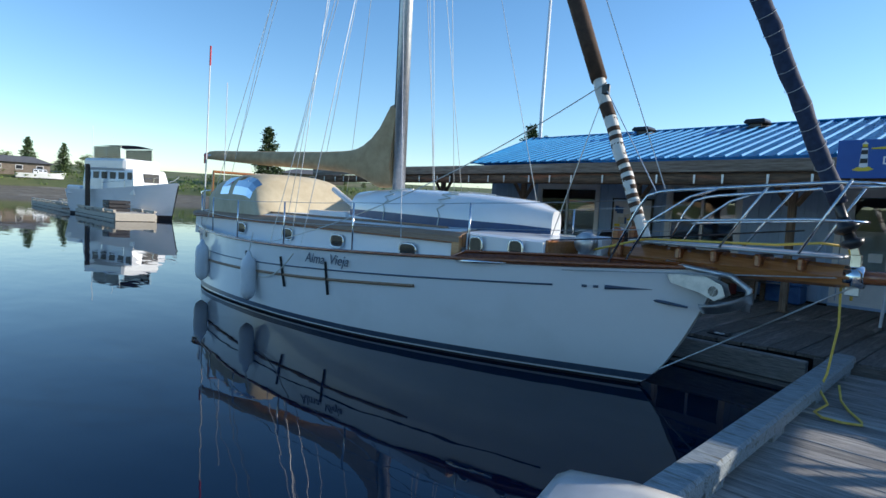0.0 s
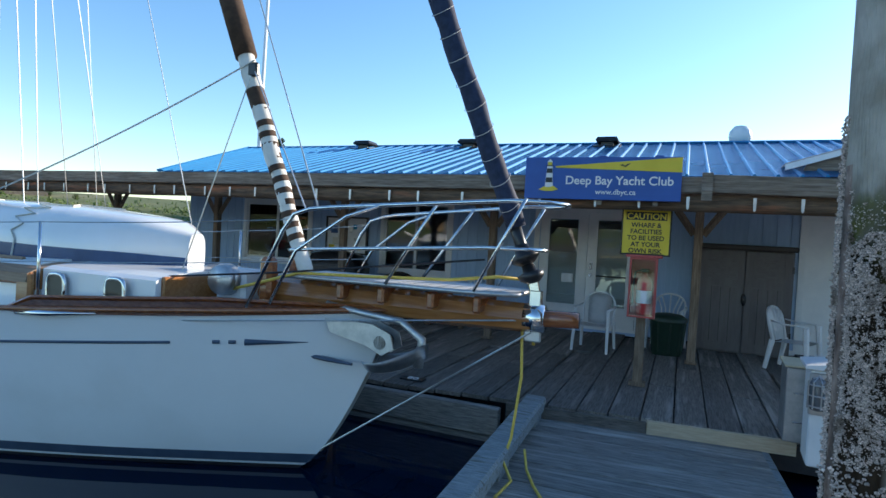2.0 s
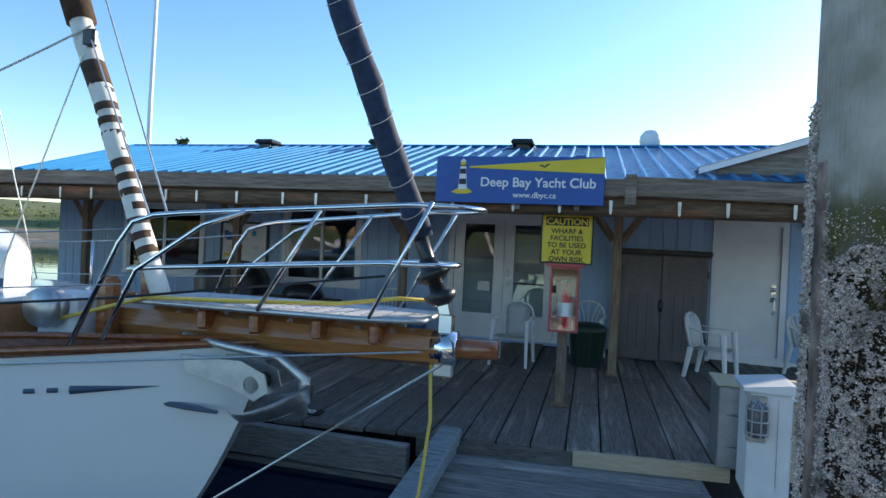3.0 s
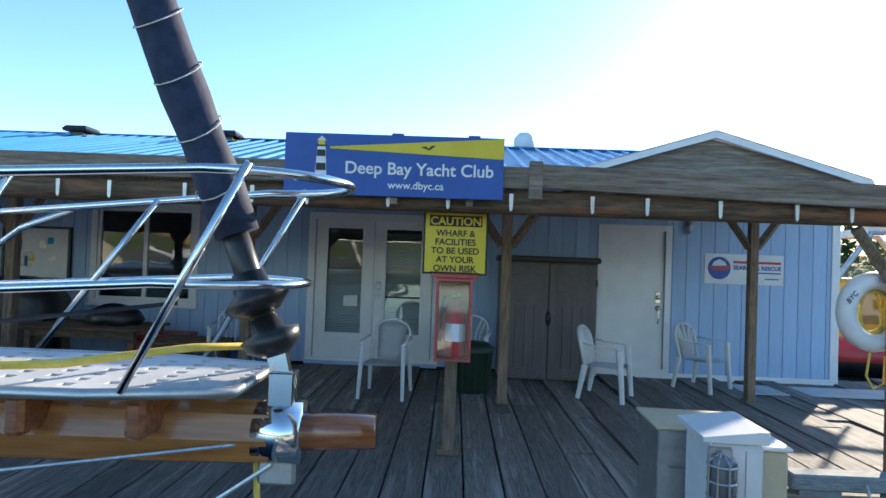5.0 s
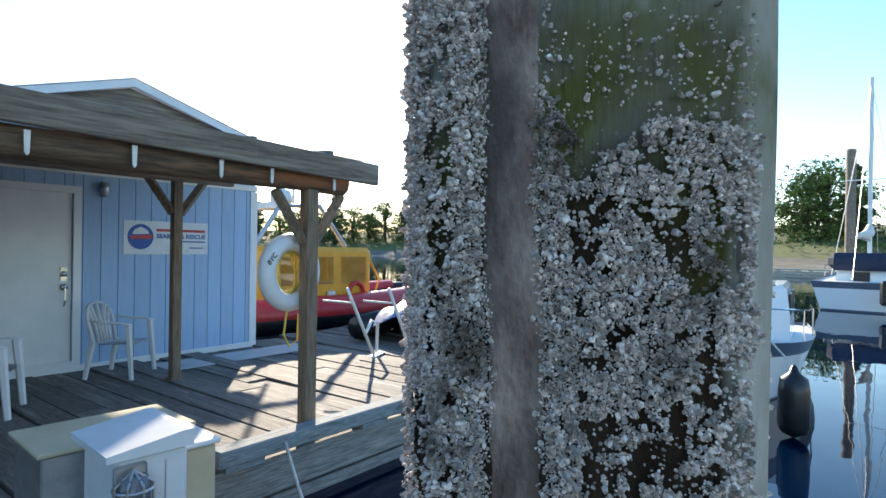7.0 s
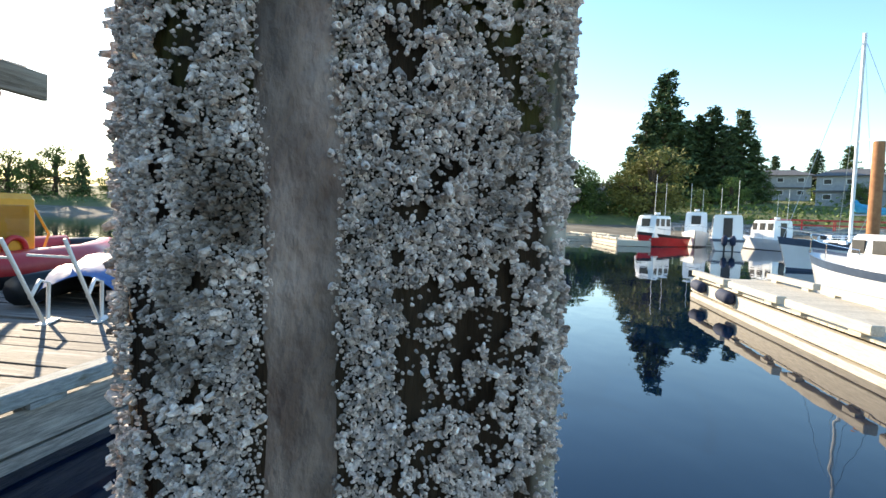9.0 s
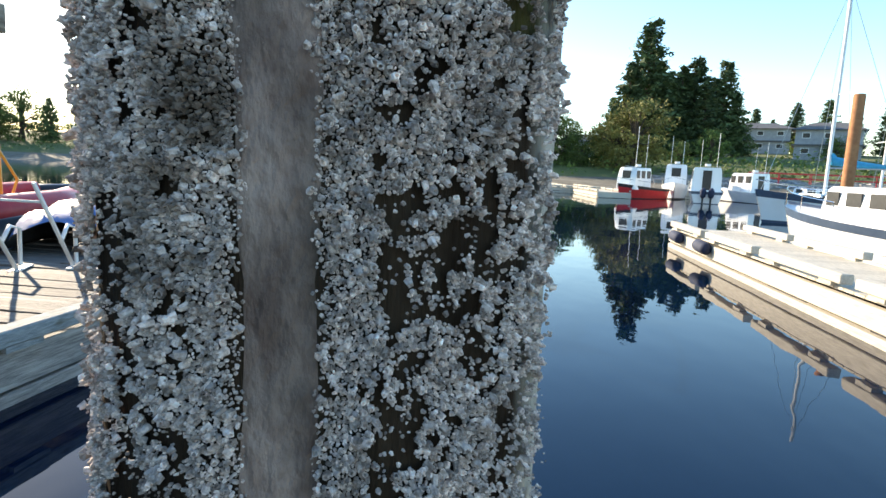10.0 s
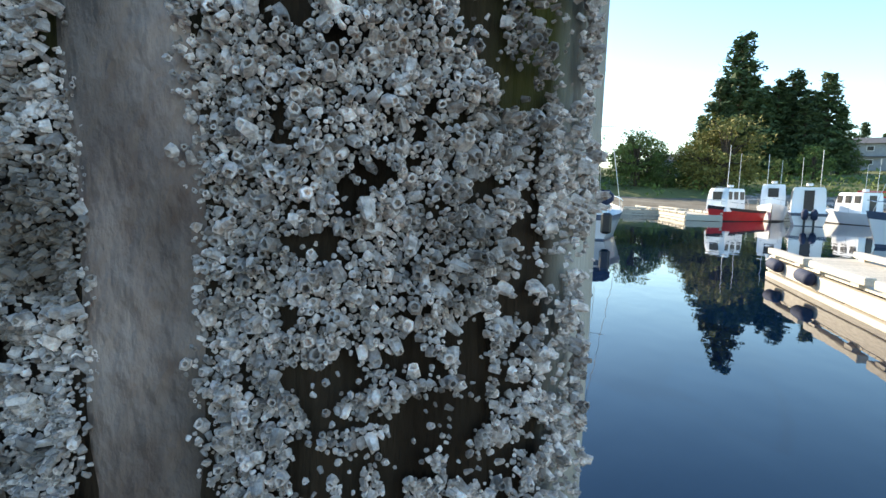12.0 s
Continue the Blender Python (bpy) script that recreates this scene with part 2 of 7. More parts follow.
def tube(bm, pts, r, n=8, closed=False, flat=1.0):
    """Sweep a ring of radius r (a number, or one for each point) along pts."""
    pts = [Vector(p) for p in pts]
    k = len(pts)
    rr = r if isinstance(r, (list, tuple)) else [r] * k
    rings = []
    up = None
    for i, p in enumerate(pts):
        a = pts[(i - 1) % k] if closed or i else p
        b = pts[(i + 1) % k] if closed or i < k - 1 else p
        d = (b - a).normalized()
        if up is None:
            up = Vector((0, 0, 1)) if abs(d.z) < 0.9 else Vector((1, 0, 0))
        s = d.cross(up).normalized()
        up = s.cross(d).normalized()
        rings.append([bm.verts.new(p + s * math.cos(2 * math.pi * j / n) * rr[i] + up * math.sin(2 * math.pi * j / n) * rr[i] * flat) for j in range(n)])
    for i in range(k if closed else k - 1):
        A, B = rings[i], rings[(i + 1) % k]
        for j in range(n):
            bm.faces.new((A[j], A[(j + 1) % n], B[(j + 1) % n], B[j]))
    if not closed:
        bm.faces.new(rings[0][::-1])
        bm.faces.new(rings[-1])
    return bm


def tb(*a, **k):
    return tube(bmesh.new(), *a, **k)


def sag(a, b, drop, n=14):
    a, b = Vector(a), Vector(b)
    return [a.lerp(b, i / n) - Vector((0, 0, 4 * drop * (i / n) * (1 - i / n))) for i in range(n + 1)]


def grid(bm, rows, closed=False):
    """Faces between rows of points."""
    V = [[bm.verts.new(p) for p in r] for r in rows]
    for i in range(len(V) - 1):
        k = len(V[i])
        for j in range(k if closed else k - 1):
            bm.faces.new((V[i][j], V[i][(j + 1) % k], V[i + 1][(j + 1) % k], V[i + 1][j]))
    return bm


def prism(bm, poly, depth, m=None):
    """A flat outline in x, z, given a thickness along y."""
    f = bm.faces.new([bm.verts.new((m or Matrix()) @ Vector((x, 0, z))) for x, z in poly])
    r = bmesh.ops.extrude_face_region(bm, geom=[f])
    bmesh.ops.translate(bm, vec=((m or Matrix()).to_3x3() @ Vector((0, depth, 0))), verts=[v for v in r["geom"] if isinstance(v, bmesh.types.BMVert)])
    bmesh.ops.recalc_face_normals(bm, faces=bm.faces)
    return bm


def lathe(bm, prof, n=16, m=None):
    m = m or Matrix()
    rows = [[m @ Vector((r * math.cos(2 * math.pi * j / n), r * math.sin(2 * math.pi * j / n), z)) for j in range(n)] for r, z in prof]
    grid(bm, rows, closed=True)
    bmesh.ops.recalc_face_normals(bm, faces=bm.faces)
    return bm


def interp(x, tab):
    if x <= tab[0][0]:
        return tab[0][1]
    for (a, u), (b, v) in zip(tab, tab[1:]):
        if x <= b:
            f = (x - a) / (b - a)
            return u + (v - u) * f
    return tab[-1][1]


def smooth_interp(x, tab):
    """Catmull-Rom through the table."""
    xs = [a for a, _ in tab]
    if x <= xs[0]:
        return tab[0][1]
    if x >= xs[-1]:
        return tab[-1][1]
    i = max(j for j in range(len(xs) - 1) if xs[j] <= x)
    p1, p2 = tab[i][1], tab[i + 1][1]
    h = xs[i + 1] - xs[i]
    m1 = (p2 - tab[i - 1][1]) / (xs[i + 1] - xs[i - 1]) * h if i > 0 else p2 - p1
    m2 = (tab[i + 2][1] - p1) / (xs[i + 2] - xs[i]) * h if i < len(xs) - 2 else p2 - p1
    f = (x - xs[i]) / h
    return (2 * f**3 - 3 * f * f + 1) * p1 + (f**3 - 2 * f * f + f) * m1 + (-2 * f**3 + 3 * f * f) * p2 + (f**3 - f * f) * m2


def lettering(name, text, size, material, parent, m, align="CENTER", depth=0.002, shear=0.0, bold=0.0):
    c = bpy.data.curves.new(name, "FONT")
    c.body, c.size, c.align_x, c.extrude, c.shear, c.offset = text, size, align, depth, shear, bold
    o = bpy.data.objects.new(name, c)
    scene.collection.objects.link(o)
    bpy.context.view_layer.update()
    me = bpy.data.meshes.new_from_object(o.evaluated_get(bpy.context.evaluated_depsgraph_get()))
    bpy.data.objects.remove(o)
    me.materials.clear()
    me.materials.append(material)
    ob = new(name, me)
    ob.parent = parent
    ob.matrix_basis = m
    return ob


FACE_SOUTH = Matrix.Rotation(radians(90), 4, "X")   # text that faces -y

# ---- water and ground ----
bm = bmesh.new()
grid(bm, [[(x, y, WATER_Z) for x in (-400, 400)] for y in (-400, 400)])
tagged(part("water", bm, WATER), "calm dark blue harbour water with faint ripples", "water", kind="structure")


def shore_radius(a):
    a = math.degrees(a) % 360
    return smooth_interp(a, ((0, 62), (20, 75), (45, 150), (70, 140), (100, 95), (140, 100), (165, 120), (180, 120), (220, 130), (270, 120), (310, 80), (340, 60), (360, 62)))


LAND = ((-6, -1.6), (0, -0.42), (5, -0.1), (12, 0.5), (20, 1.1), (26, 2.4), (45, 4.6), (90, 8.2), (160, 9.5), (500, 11), (4000, 20))


def land_z(x, y):
    return interp(math.hypot(x, y) - shore_radius(math.atan2(y, x)), LAND)


rows = []
for off, z in LAND:
    rows.append([((shore_radius(2 * math.pi * j / 120) + off) * math.cos(2 * math.pi * j / 120) + noise.noise((j * 0.3, off, 0)) * min(abs(off), 6) * 0.3,
                  (shore_radius(2 * math.pi * j / 120) + off) * math.sin(2 * math.pi * j / 120), z + (noise.noise((j * 0.5, off * 0.1, 3)) * 0.25 if off > 6 else 0)) for j in range(120)])
bm = bmesh.new()
grid(bm, rows, closed=True)
g = part("ground", bm, GRASS, smooth=True)
g.data.materials.append(MUD)
for i, f in enumerate(g.data.polygons):
    f.material_index = 1 if i < 120 * 4 else 0
tagged(g, "grassy shore sloping down to a grey tidal mudflat", "ground", kind="structure")
bm = bmesh.new()
lathe(bm, ((0.01, -6), (200, -6), (200, -1.2)), 48)
tagged(part("seabed", bm, MUD), "dark silty harbour bottom under the water", "seabed", kind="structure")

# ---- clubhouse ----
FX0, FX1, FY = -11.4, 5.0, 14.0
FRONT_OPENINGS = [(-9.6, -7.85, 0.85, 2.12), (-5.95, -4.5, 0.83, 2.2), (-2.66, -0.90, 0.06, 2.14), (1.6, 2.5, 0.08, 2.13)]
wall = thing("wall_front", "blue vertical board siding wall of the clubhouse", "wall", kind="structure")


def cut_boards(x0, x1, z0, z1, width):
    xs = sorted({round(x0 + i * width, 3) for i in range(int((x1 - x0) / width) + 1)} | {x1} | {o[0] for o in FRONT_OPENINGS} | {o[1] for o in FRONT_OPENINGS})
    for a, b in zip(xs, xs[1:]):
        if b - a < 0.02:
            continue
        c = (a + b) / 2
        for o in FRONT_OPENINGS:
            if o[0] < c < o[1]:
                if o[2] - z0 > 0.05:
                    yield a, b, z0, o[2]
                yield a, b, o[3], z1
                break
        else:
            yield a, b, z0, z1


board_cache = {}
for a, b, z0, z1 in cut_boards(FX0, FX1, 0.02, 2.75, 0.203):
    key = (round(b - a, 3), round(z1 - z0, 3))
    m = Matrix.Translation((a, FY, z0))
    if key in board_cache:
        share("siding_board", board_cache[key], wall, m)
    else:
        bm = bx(0.005, key[0] - 0.005, 0, 0.03, 0, key[1])
        board_cache[key] = part("siding_board", bm, SIDING, wall)
        board_cache[key].matrix_basis = m
bm = bmesh.new()
for a, b, z0, z1 in cut_boards(FX0, FX1, 0.02, 2.75, 4.1):
    box(bm, a, b, FY + 0.018, FY + 0.12, z0, z1)
part("sheathing", bm, SIDING, wall, "blue painted backing behind the boards")
for nm, args in (("wall_side", (FX1 - 0.1, FX1, FY + 0.125, 21, 0.02, 2.75)), ("wall_west", (FX0, FX0 + 0.1, FY + 0.125, 21, 0.02, 2.75)), ("wall_back", (FX0, FX1, 21.0, 21.1, 0.02, 2.75))):
    tagged(part(nm, bx(*args), SIDING), "blue painted board wall of the clubhouse", "wall", kind="structure")
# floor colour holds the gloom seen through the panes
tagged(part("interior_floor", bx(FX0, FX1, FY + 0.12, 21, -0.02, 0.03), DARK), "floor inside the clubhouse, coloured dark for the unlit room", "floor", kind="structure")
tagged(part("interior_ceiling", bx(FX0 + 0.11, FX1 - 0.11, FY + 0.12, 21, 2.6, 2.7), WHITE), "pale ceiling inside the clubhouse", "ceiling", kind="structure")
for nm, args in (("trim", (FX1 - 0.1, FX1 + 0.02, FY - 0.022, FY - 0.002, 0.02, 2.35)), ("trim", (FX0, FX1 + 0.02, FY - 0.025, FY - 0.003, 2.36, 2.44)), ("trim", (0.2, FX1 + 0.02, FY - 0.03, FY - 0.004, -0.02, 0.06))):
    tagged(part(nm, bx(*args, bev=0.004), TRIM), "white painted corner and top trim board", "trim", kind="structure")

# roof: ribbed blue metal, hipped at the west end
RY0, RZ0, RY1, RZ1 = 12.8, 2.68, 17.6, 4.0
RXW, RXE, RIDGE_W = -11.1, 4.6, -12.9
roof = thing("roof", "blue ribbed metal roof, hipped at one end", "roof", kind="structure")
bm = bmesh.new()
grid(bm, [[(RXW, RY0, RZ0), (RIDGE_W, RY1, RZ1)], [(RXE, RY0, RZ0), (RXE, RY1, RZ1)]])
grid(bm, [[(RXW, RY0, RZ0), (RIDGE_W, RY1, RZ1)], [(RXW, 24.0, RZ0), (RIDGE_W, RY1, RZ1 + 0.0001)]])
grid(bm, [[(RXW, 24.0, RZ0), (RIDGE_W, RY1, RZ1)], [(RXE, 24.0, RZ0), (RXE, RY1, RZ1)]])
bmesh.ops.solidify(bm, geom=bm.faces[:], thickness=0.03)
part("roof_sheet", bm, ROOFBLUE, roof)
rib = None
x = RIDGE_W + 0.1
sl = math.atan2(RZ1 - RZ0, RY1 - RY0)
while x < RXE - 0.01:
    f = min(1.0, (x - RIDGE_W) / (RXW - RIDGE_W))
    ln = math.hypot(RY1 - RY0, RZ1 - RZ0) * f
    if f < 1:
        b = bmesh.new()
        prism(b, ((-0.03, 0), (-0.014, 0.034), (0.014, 0.034), (0.03, 0)), ln)
        o = part("roof_rib", b, ROOFBLUE, roof)
        o.matrix_basis = pose(x, RY1 - (RY1 - RY0) * f, RZ1 - (RZ1 - RZ0) * f, math.degrees(sl), 0, 0)
        x += 0.3
        continue
    if f >= 1 and rib:
        share("roof_rib", rib, roof, pose(x, RY0, RZ0, math.degrees(sl), 0, 0))
    else:
        b = bmesh.new()
        prism(b, ((-0.03, 0), (-0.014, 0.034), (0.014, 0.034), (0.03, 0)), ln)
        o = part("roof_rib", b, ROOFBLUE, roof)
        o.matrix_basis = pose(x, RY0, RZ0, math.degrees(sl), 0, 0)
        if f >= 1:
            rib = o
    x += 0.3
part("ridge_cap", tb([(RIDGE_W, RY1, RZ1 + 0.01), (RXE, RY1, RZ1 + 0.01)], 0.09, 8, flat=0.4), ROOFBLUE, roof)
part("hip_cap", tb([(RXW, RY0, RZ0 + 0.02), (RIDGE_W, RY1, RZ1 + 0.02)], 0.07, 8, flat=0.5), ROOFBLUE, roof)

vent = thing("roof_vent", "low black plastic roof vent on the ridge", "roof vent", group="roof vents", m=pose(-8.5, 17.3, 3.92))
b = bmesh.new()
lathe(b, ((0.01, 0.2), (0.30, 0.17), (0.36, 0.10), (0.34, 0.06), (0.20, 0.05), (0.20, -0.1)), 4, Matrix.Rotation(radians(45), 4, "Z"))
part("hood", b, BLACK, vent)
part("flashing", bx(-0.3, 0.3, -0.3, 0.3, -0.02, 0.015, m=pose(0, 0, 0, 12.8)), BLACK, vent)
for vx in (-5.4, -1.95):
    copy_thing(vent, pose(vx, 17.3, 3.92))
radome = thing("radome", "white domed radar cover on a short mast behind the roof", "radome", m=pose(0.9, 18.6, 3.6))
b = bmesh.new()
lathe(b, ((0.01, 0.98), (0.14, 0.95), (0.23, 0.84), (0.25, 0.7), (0.22, 0.58), (0.08, 0.55), (0.05, 0.5), (0.05, 0.0)), 20)
part("dome", b, PLASTIC, radome, smooth=True)

# mast of a sailboat lying beyond, added as a bare pole without its hull
pole = thing("antenna_pole", "tall pale slender sailboat mast with a small cross head behind the roof", "pole", m=pose(-13.1, 18.3, -0.8))
part("pole_shaft", tb([(0, 0, 0), (0, 0, 6), (0.08, 0, 10.2)], [0.075, 0.065, 0.05], 10), TRIM, pole, smooth=True)
part("cross_head", tb([(-0.25, 0, 10.2), (0.45, 0, 10.12), (0.5, 0, 9.95)], 0.025, 6), TRIM, pole)

# veranda roof with its fascia, log beam, straps, posts and braces
ver = thing("veranda_roof", "low veranda roof with weathered fascia and peeling log beam", "veranda roof", kind="structure")
bm = bmesh.new()
grid(bm, [[(-14.5, 9.86, 2.33), (3.36, 9.86, 2.27)], [(-14.5, 12.9, 2.65), (3.36, 12.6, 2.5)], [(-14.5, 14.3, 2.66), (3.36, 14.3, 2.6)]])
bmesh.ops.solidify(bm, geom=bm.faces[:], thickness=0.03)
part("roof_sheet", bm, ROOFTAN, ver, "pale grey roof sheeting")
part("fascia", bx(-14.5, -0.02, 9.84, 9.885, 2.15, 2.315, bev=0.006), BEAMWOOD, ver)
part("fascia", bx(-0.02, 3.36, 9.80, 9.845, 2.155, 2.335, m=pose(0, 0, 0, 0, 1.6, 0), bev=0.006), BEAMWOOD, ver)
b = bmesh.new()
pts = [(-14.4 + 0.45 * i, 9.98 + 0.015 * noise.noise((i, 0, 0)), 2.055 + 0.02 * noise.noise((0, i, 0))) for i in range(40)]
tube(b, pts, [0.095 + 0.02 * noise.noise((i * 0.7, 5, 0)) for i in range(40)], 10)
part("log_beam", b, LOGWOOD, ver, smooth=True)
strap = None
for i in range(34):
    x = -13.9 + 0.51 * i
    if strap:
        share("strap", strap, ver, pose(x + 0.06 * math.sin(i * 2.3), 9.85, 1.96, 0, 0, 0))
    else:
        b = bmesh.new()
        prism(b, ((-0.012, 0.03), (-0.016, 0.15), (0.016, 0.15), (0.012, 0.03), (0.0, 0.015)), 0.012)
        strap = part("strap", b, GALV, ver, "pale galvanised hanger strap")
        strap.matrix_basis = pose(x, 9.85, 1.96)
rafter = None
for i in range(24):
    x = -13.6 + 0.72 * i
    if rafter:
        share("rafter", rafter, ver, pose(x, 9.9, 2.2, 4.5))
    else:
        rafter = part("rafter", bx(-0.02, 0.02, 0, 4.2, 0, 0.11), BEAMWOOD, ver)
        rafter.matrix_basis = pose(x, 9.9, 2.2, 4.5)
part("splice_plate", bx(-0.05, 0.05, 9.775, 9.80, 2.07, 2.35), BEAMWOOD, ver, "wooden splice block on the fascia")
part("inner_beam", bx(-14.4, 3.4, 12.02, 12.12, 2.18, 2.36), BEAMWOOD, ver)


def veranda_post(x, y, top, brace=True, w=0.055):
    p = thing("veranda_post", "weathered brown wooden veranda post with knee braces", "post", pose(x, y, 0), "veranda posts")
    b = bmesh.new()
    box(b, -w, w, -w, w, 0, top, bev=0.008)
    part("shaft", b, POSTWOOD, p)
    part("foot", bx(-w - 0.02, w + 0.02, -w - 0.02, w + 0.02, 0, 0.035, bev=0.006), POSTWOOD, p)
    if brace:
        for s in (-1, 1):
            part("brace", tb([(s * w, 0, top - 0.42), (s * 0.33, 0, top - 0.03)], 0.05, 4), POSTWOOD, p)
    return p


for x, y in ((0.0, 12.05), (-2.95, 12.05), (-5.7, 12.05), (-8.6, 12.05), (-11.4, 12.05)):
    veranda_post(x, y, 2.2)
veranda_post(3.05, 12.6, 2.3, w=0.05)
veranda_post(2.81, 9.98, 1.98, w=0.055)

# small cross gable behind the veranda roof
gab = thing("gable", "small cross gable with white barge boards", "gable", kind="structure")
b = bmesh.new()
prism(b, ((1.3, 2.6), (4.9, 2.6), (4.75, 2.9), (2.88, 3.38), (1.45, 2.95)), 0.08, Matrix.Translation((0, 13.42, 0)))
part("gable_wall", b, BEAMWOOD, gab, "brown stained gable boards")
for a, c in (((2.88, 3.47), (1.15, 2.93)), ((2.88, 3.47), (5.0, 2.86))):
    b = bmesh.new()
    d = 0.09
    prism(b, (a, c, (c[0], c[1] - d), (a[0], a[1] - d)), 0.03, Matrix.Translation((0, 13.30, 0)))
    part("barge_board", b, TRIM, gab)
    b = bmesh.new()
    grid(b, [[(a[0], 13.28, a[1] + 0.012), (c[0], 13.28, c[1] + 0.012)], [(a[0], 18.0, a[1] + 0.012), (c[0], 18.0, c[1] + 0.012)]])
    bmesh.ops.solidify(b, geom=b.faces[:], thickness=0.025)
    part("gable_roof", b, ROOFTAN, gab)

# ---- the sailing boat; its own frame: x ahead, z up from the water ----
boat = thing("sailboat", "white classic sailing yacht with varnished wood trim and bowsprit, moored", "sailboat", pose(-7.975, 7.299, WATER_Z, 0, 0, 0.5))
DECK_B = ((0, 0.10), (0.05, 0.62), (0.12, 1.05), (0.25, 1.52), (0.42, 1.82), (0.58, 1.78), (0.72, 1.45), (0.85, 0.90), (0.94, 0.42), (1.0, 0.04))
WL_B = ((0, 0.05), (0.05, 0.55), (0.1, 1.05), (0.2, 1.56), (0.31, 1.73), (0.5, 1.68), (0.645, 1.45), (0.738, 1.18), (0.85, 0.74), (0.944, 0.30), (1.0, 0.03))
SHEER = ((0, 1.28), (0.2, 1.15), (0.4, 1.11), (0.55, 1.13), (0.7, 1.19), (0.85, 1.27), (1.0, 1.37))


def hull_point(s, f, side=-1, out=0.0):
    """s runs from stern to bow, f from the waterline (0) to the sheer (1), below 0 under water."""
    bowx = 4.95 + 0.85 * f**0.62 if f > 0 else 4.95 + 1.6 * f
    sternx = -5.75 - 0.95 * f
    x = sternx + (bowx - sternx) * s
    z = smooth_interp(s, SHEER) * f
    if f >= 0:
        e = f**0.8
        b = smooth_interp(s, WL_B) * (1 - e) + smooth_interp(s, DECK_B) * e
    else:
        b = smooth_interp(s, WL_B) * (1 + f) ** 0.6
        z = f * 1.6
    return Vector((x, side * (max(b, 0.015) + out), z))


SS = [i / 60 for i in range(61)]


def hull_band(f0, f1, k, out=0.0, s0=0.0, s1=1.0):
    bm = bmesh.new()
    for side in (-1, 1):
        grid(bm, [[hull_point(s, f0 + (f1 - f0) * j / k, side, out) for s in SS if s0 <= s <= s1] for j in range(k + 1)])
    bmesh.ops.remove_doubles(bm, verts=bm.verts, dist=0.002)
    bmesh.ops.recalc_face_normals(bm, faces=bm.faces)
    return bm


part("hull", hull_band(0.11, 1.0, 14), HULLWHITE, boat, "glossy white topsides", smooth=True)
part("boot_stripe", hull_band(0.045, 0.11, 2, 0.002), BOOT, boat, "grey-blue boot stripe", smooth=True)
part("waterline_band", hull_band(0.028, 0.045, 1, 0.001), HULLWHITE, boat, smooth=True)
part("bottom", hull_band(-0.6, 0.028, 5), BOTTOM, boat, "dark antifouled bottom", smooth=True)
for side in (-1, 1):
    part("cap_rail", tb([hull_point(s, 1.01, side, 0.0) for s in SS], 0.045, 6, flat=0.5), TEAK, boat, "varnished cap rail", smooth=True)
    part("sheer_stripe", tb([hull_point(s, interp(s, ((0, 0.64), (0.2, 0.66), (0.35, 0.69), (0.6, 0.76), (0.91, 0.82))), side, 0.001) for s in SS if 0.03 < s < 0.90], 0.012, 6), BOOT, boat, "thin dark cove stripe")
    part("rub_rail", tb([hull_point(s, interp(s, ((0, 0.47), (0.2, 0.50), (0.35, 0.55), (0.77, 0.70))), side, 0.012) for s in SS if 0.03 < s < 0.765], 0.022, 6), TEAKDECK, boat, "wooden rubbing strake")
    part("cove_arrow", tb([hull_point(0.925 + 0.035 * i / 6, 0.82, side, 0.0) for i in range(7)], [0.028 - 0.026 * i / 6 for i in range(7)], 6), BOOT, boat)
    for i in range(2):
        part("cove_dot", tb([hull_point(0.907 + i * 0.009, 0.82, side, 0.0), hull_point(0.911 + i * 0.009, 0.82, side, 0.0)], 0.016, 6), BOOT, boat)
    # wooden bulwark forward
    b = bmesh.new()
    grid(b, [[hull_point(s, 1.0, side, 0.006 - 0.03 * j) + Vector((0, 0, 0.085 * j * interp(s, ((0.79, 0.0), (0.80, 1.0), (0.9, 1.0), (0.985, 0.35), (1.0, 0.3))))) for s in SS if s >= 0.78] for j in (-0.35, 1)])
    bmesh.ops.solidify(b, geom=b.faces[:], thickness=0.03)
    part("bulwark", b, TEAK, boat, "varnished red-brown bow bulwark")
    part("bulwark_cap", tb([hull_point(s, 1.0, side, -0.03) + Vector((0, 0, 0.095 * interp(s, ((0.79, 0.0), (0.80, 1.0), (0.9, 1.0), (0.985, 0.35), (1.0, 0.3))))) for s in SS if s >= 0.78], 0.04, 6, flat=0.45), TEAK, boat)
for s in (0.455, 0.545, 0.63):
    part("chainplate", tb([hull_point(s, 0.86, -1, 0.012), hull_point(s, 0.66, -1, 0.02), hull_point(s, 0.46, -1, 0.02)], 0.022, 4, flat=0.6), BLACK, boat, "dark chainplate strap on the hull")
for s in (0.10, 0.15, 0.20):
    part("scupper", tb([hull_point(s, 0.88, -1, 0.002), hull_point(s + 0.008, 0.88, -1, 0.002)], 0.02, 6), BLACK, boat)
part("hawse_port", tb([hull_point(0.265, 0.93, -1, -0.01), hull_point(0.265, 0.93, -1, 0.012)], 0.05, 10), BLACK, boat)
part("fairlead", tb([hull_point(0.795, 0.985, -1, 0.02), hull_point(0.81, 0.985, -1, 0.03), hull_point(0.84, 0.985, -1, 0.012)], [0.03, 0.045, 0.02], 8, flat=0.6), STEEL, boat, "polished fairlead", smooth=True)
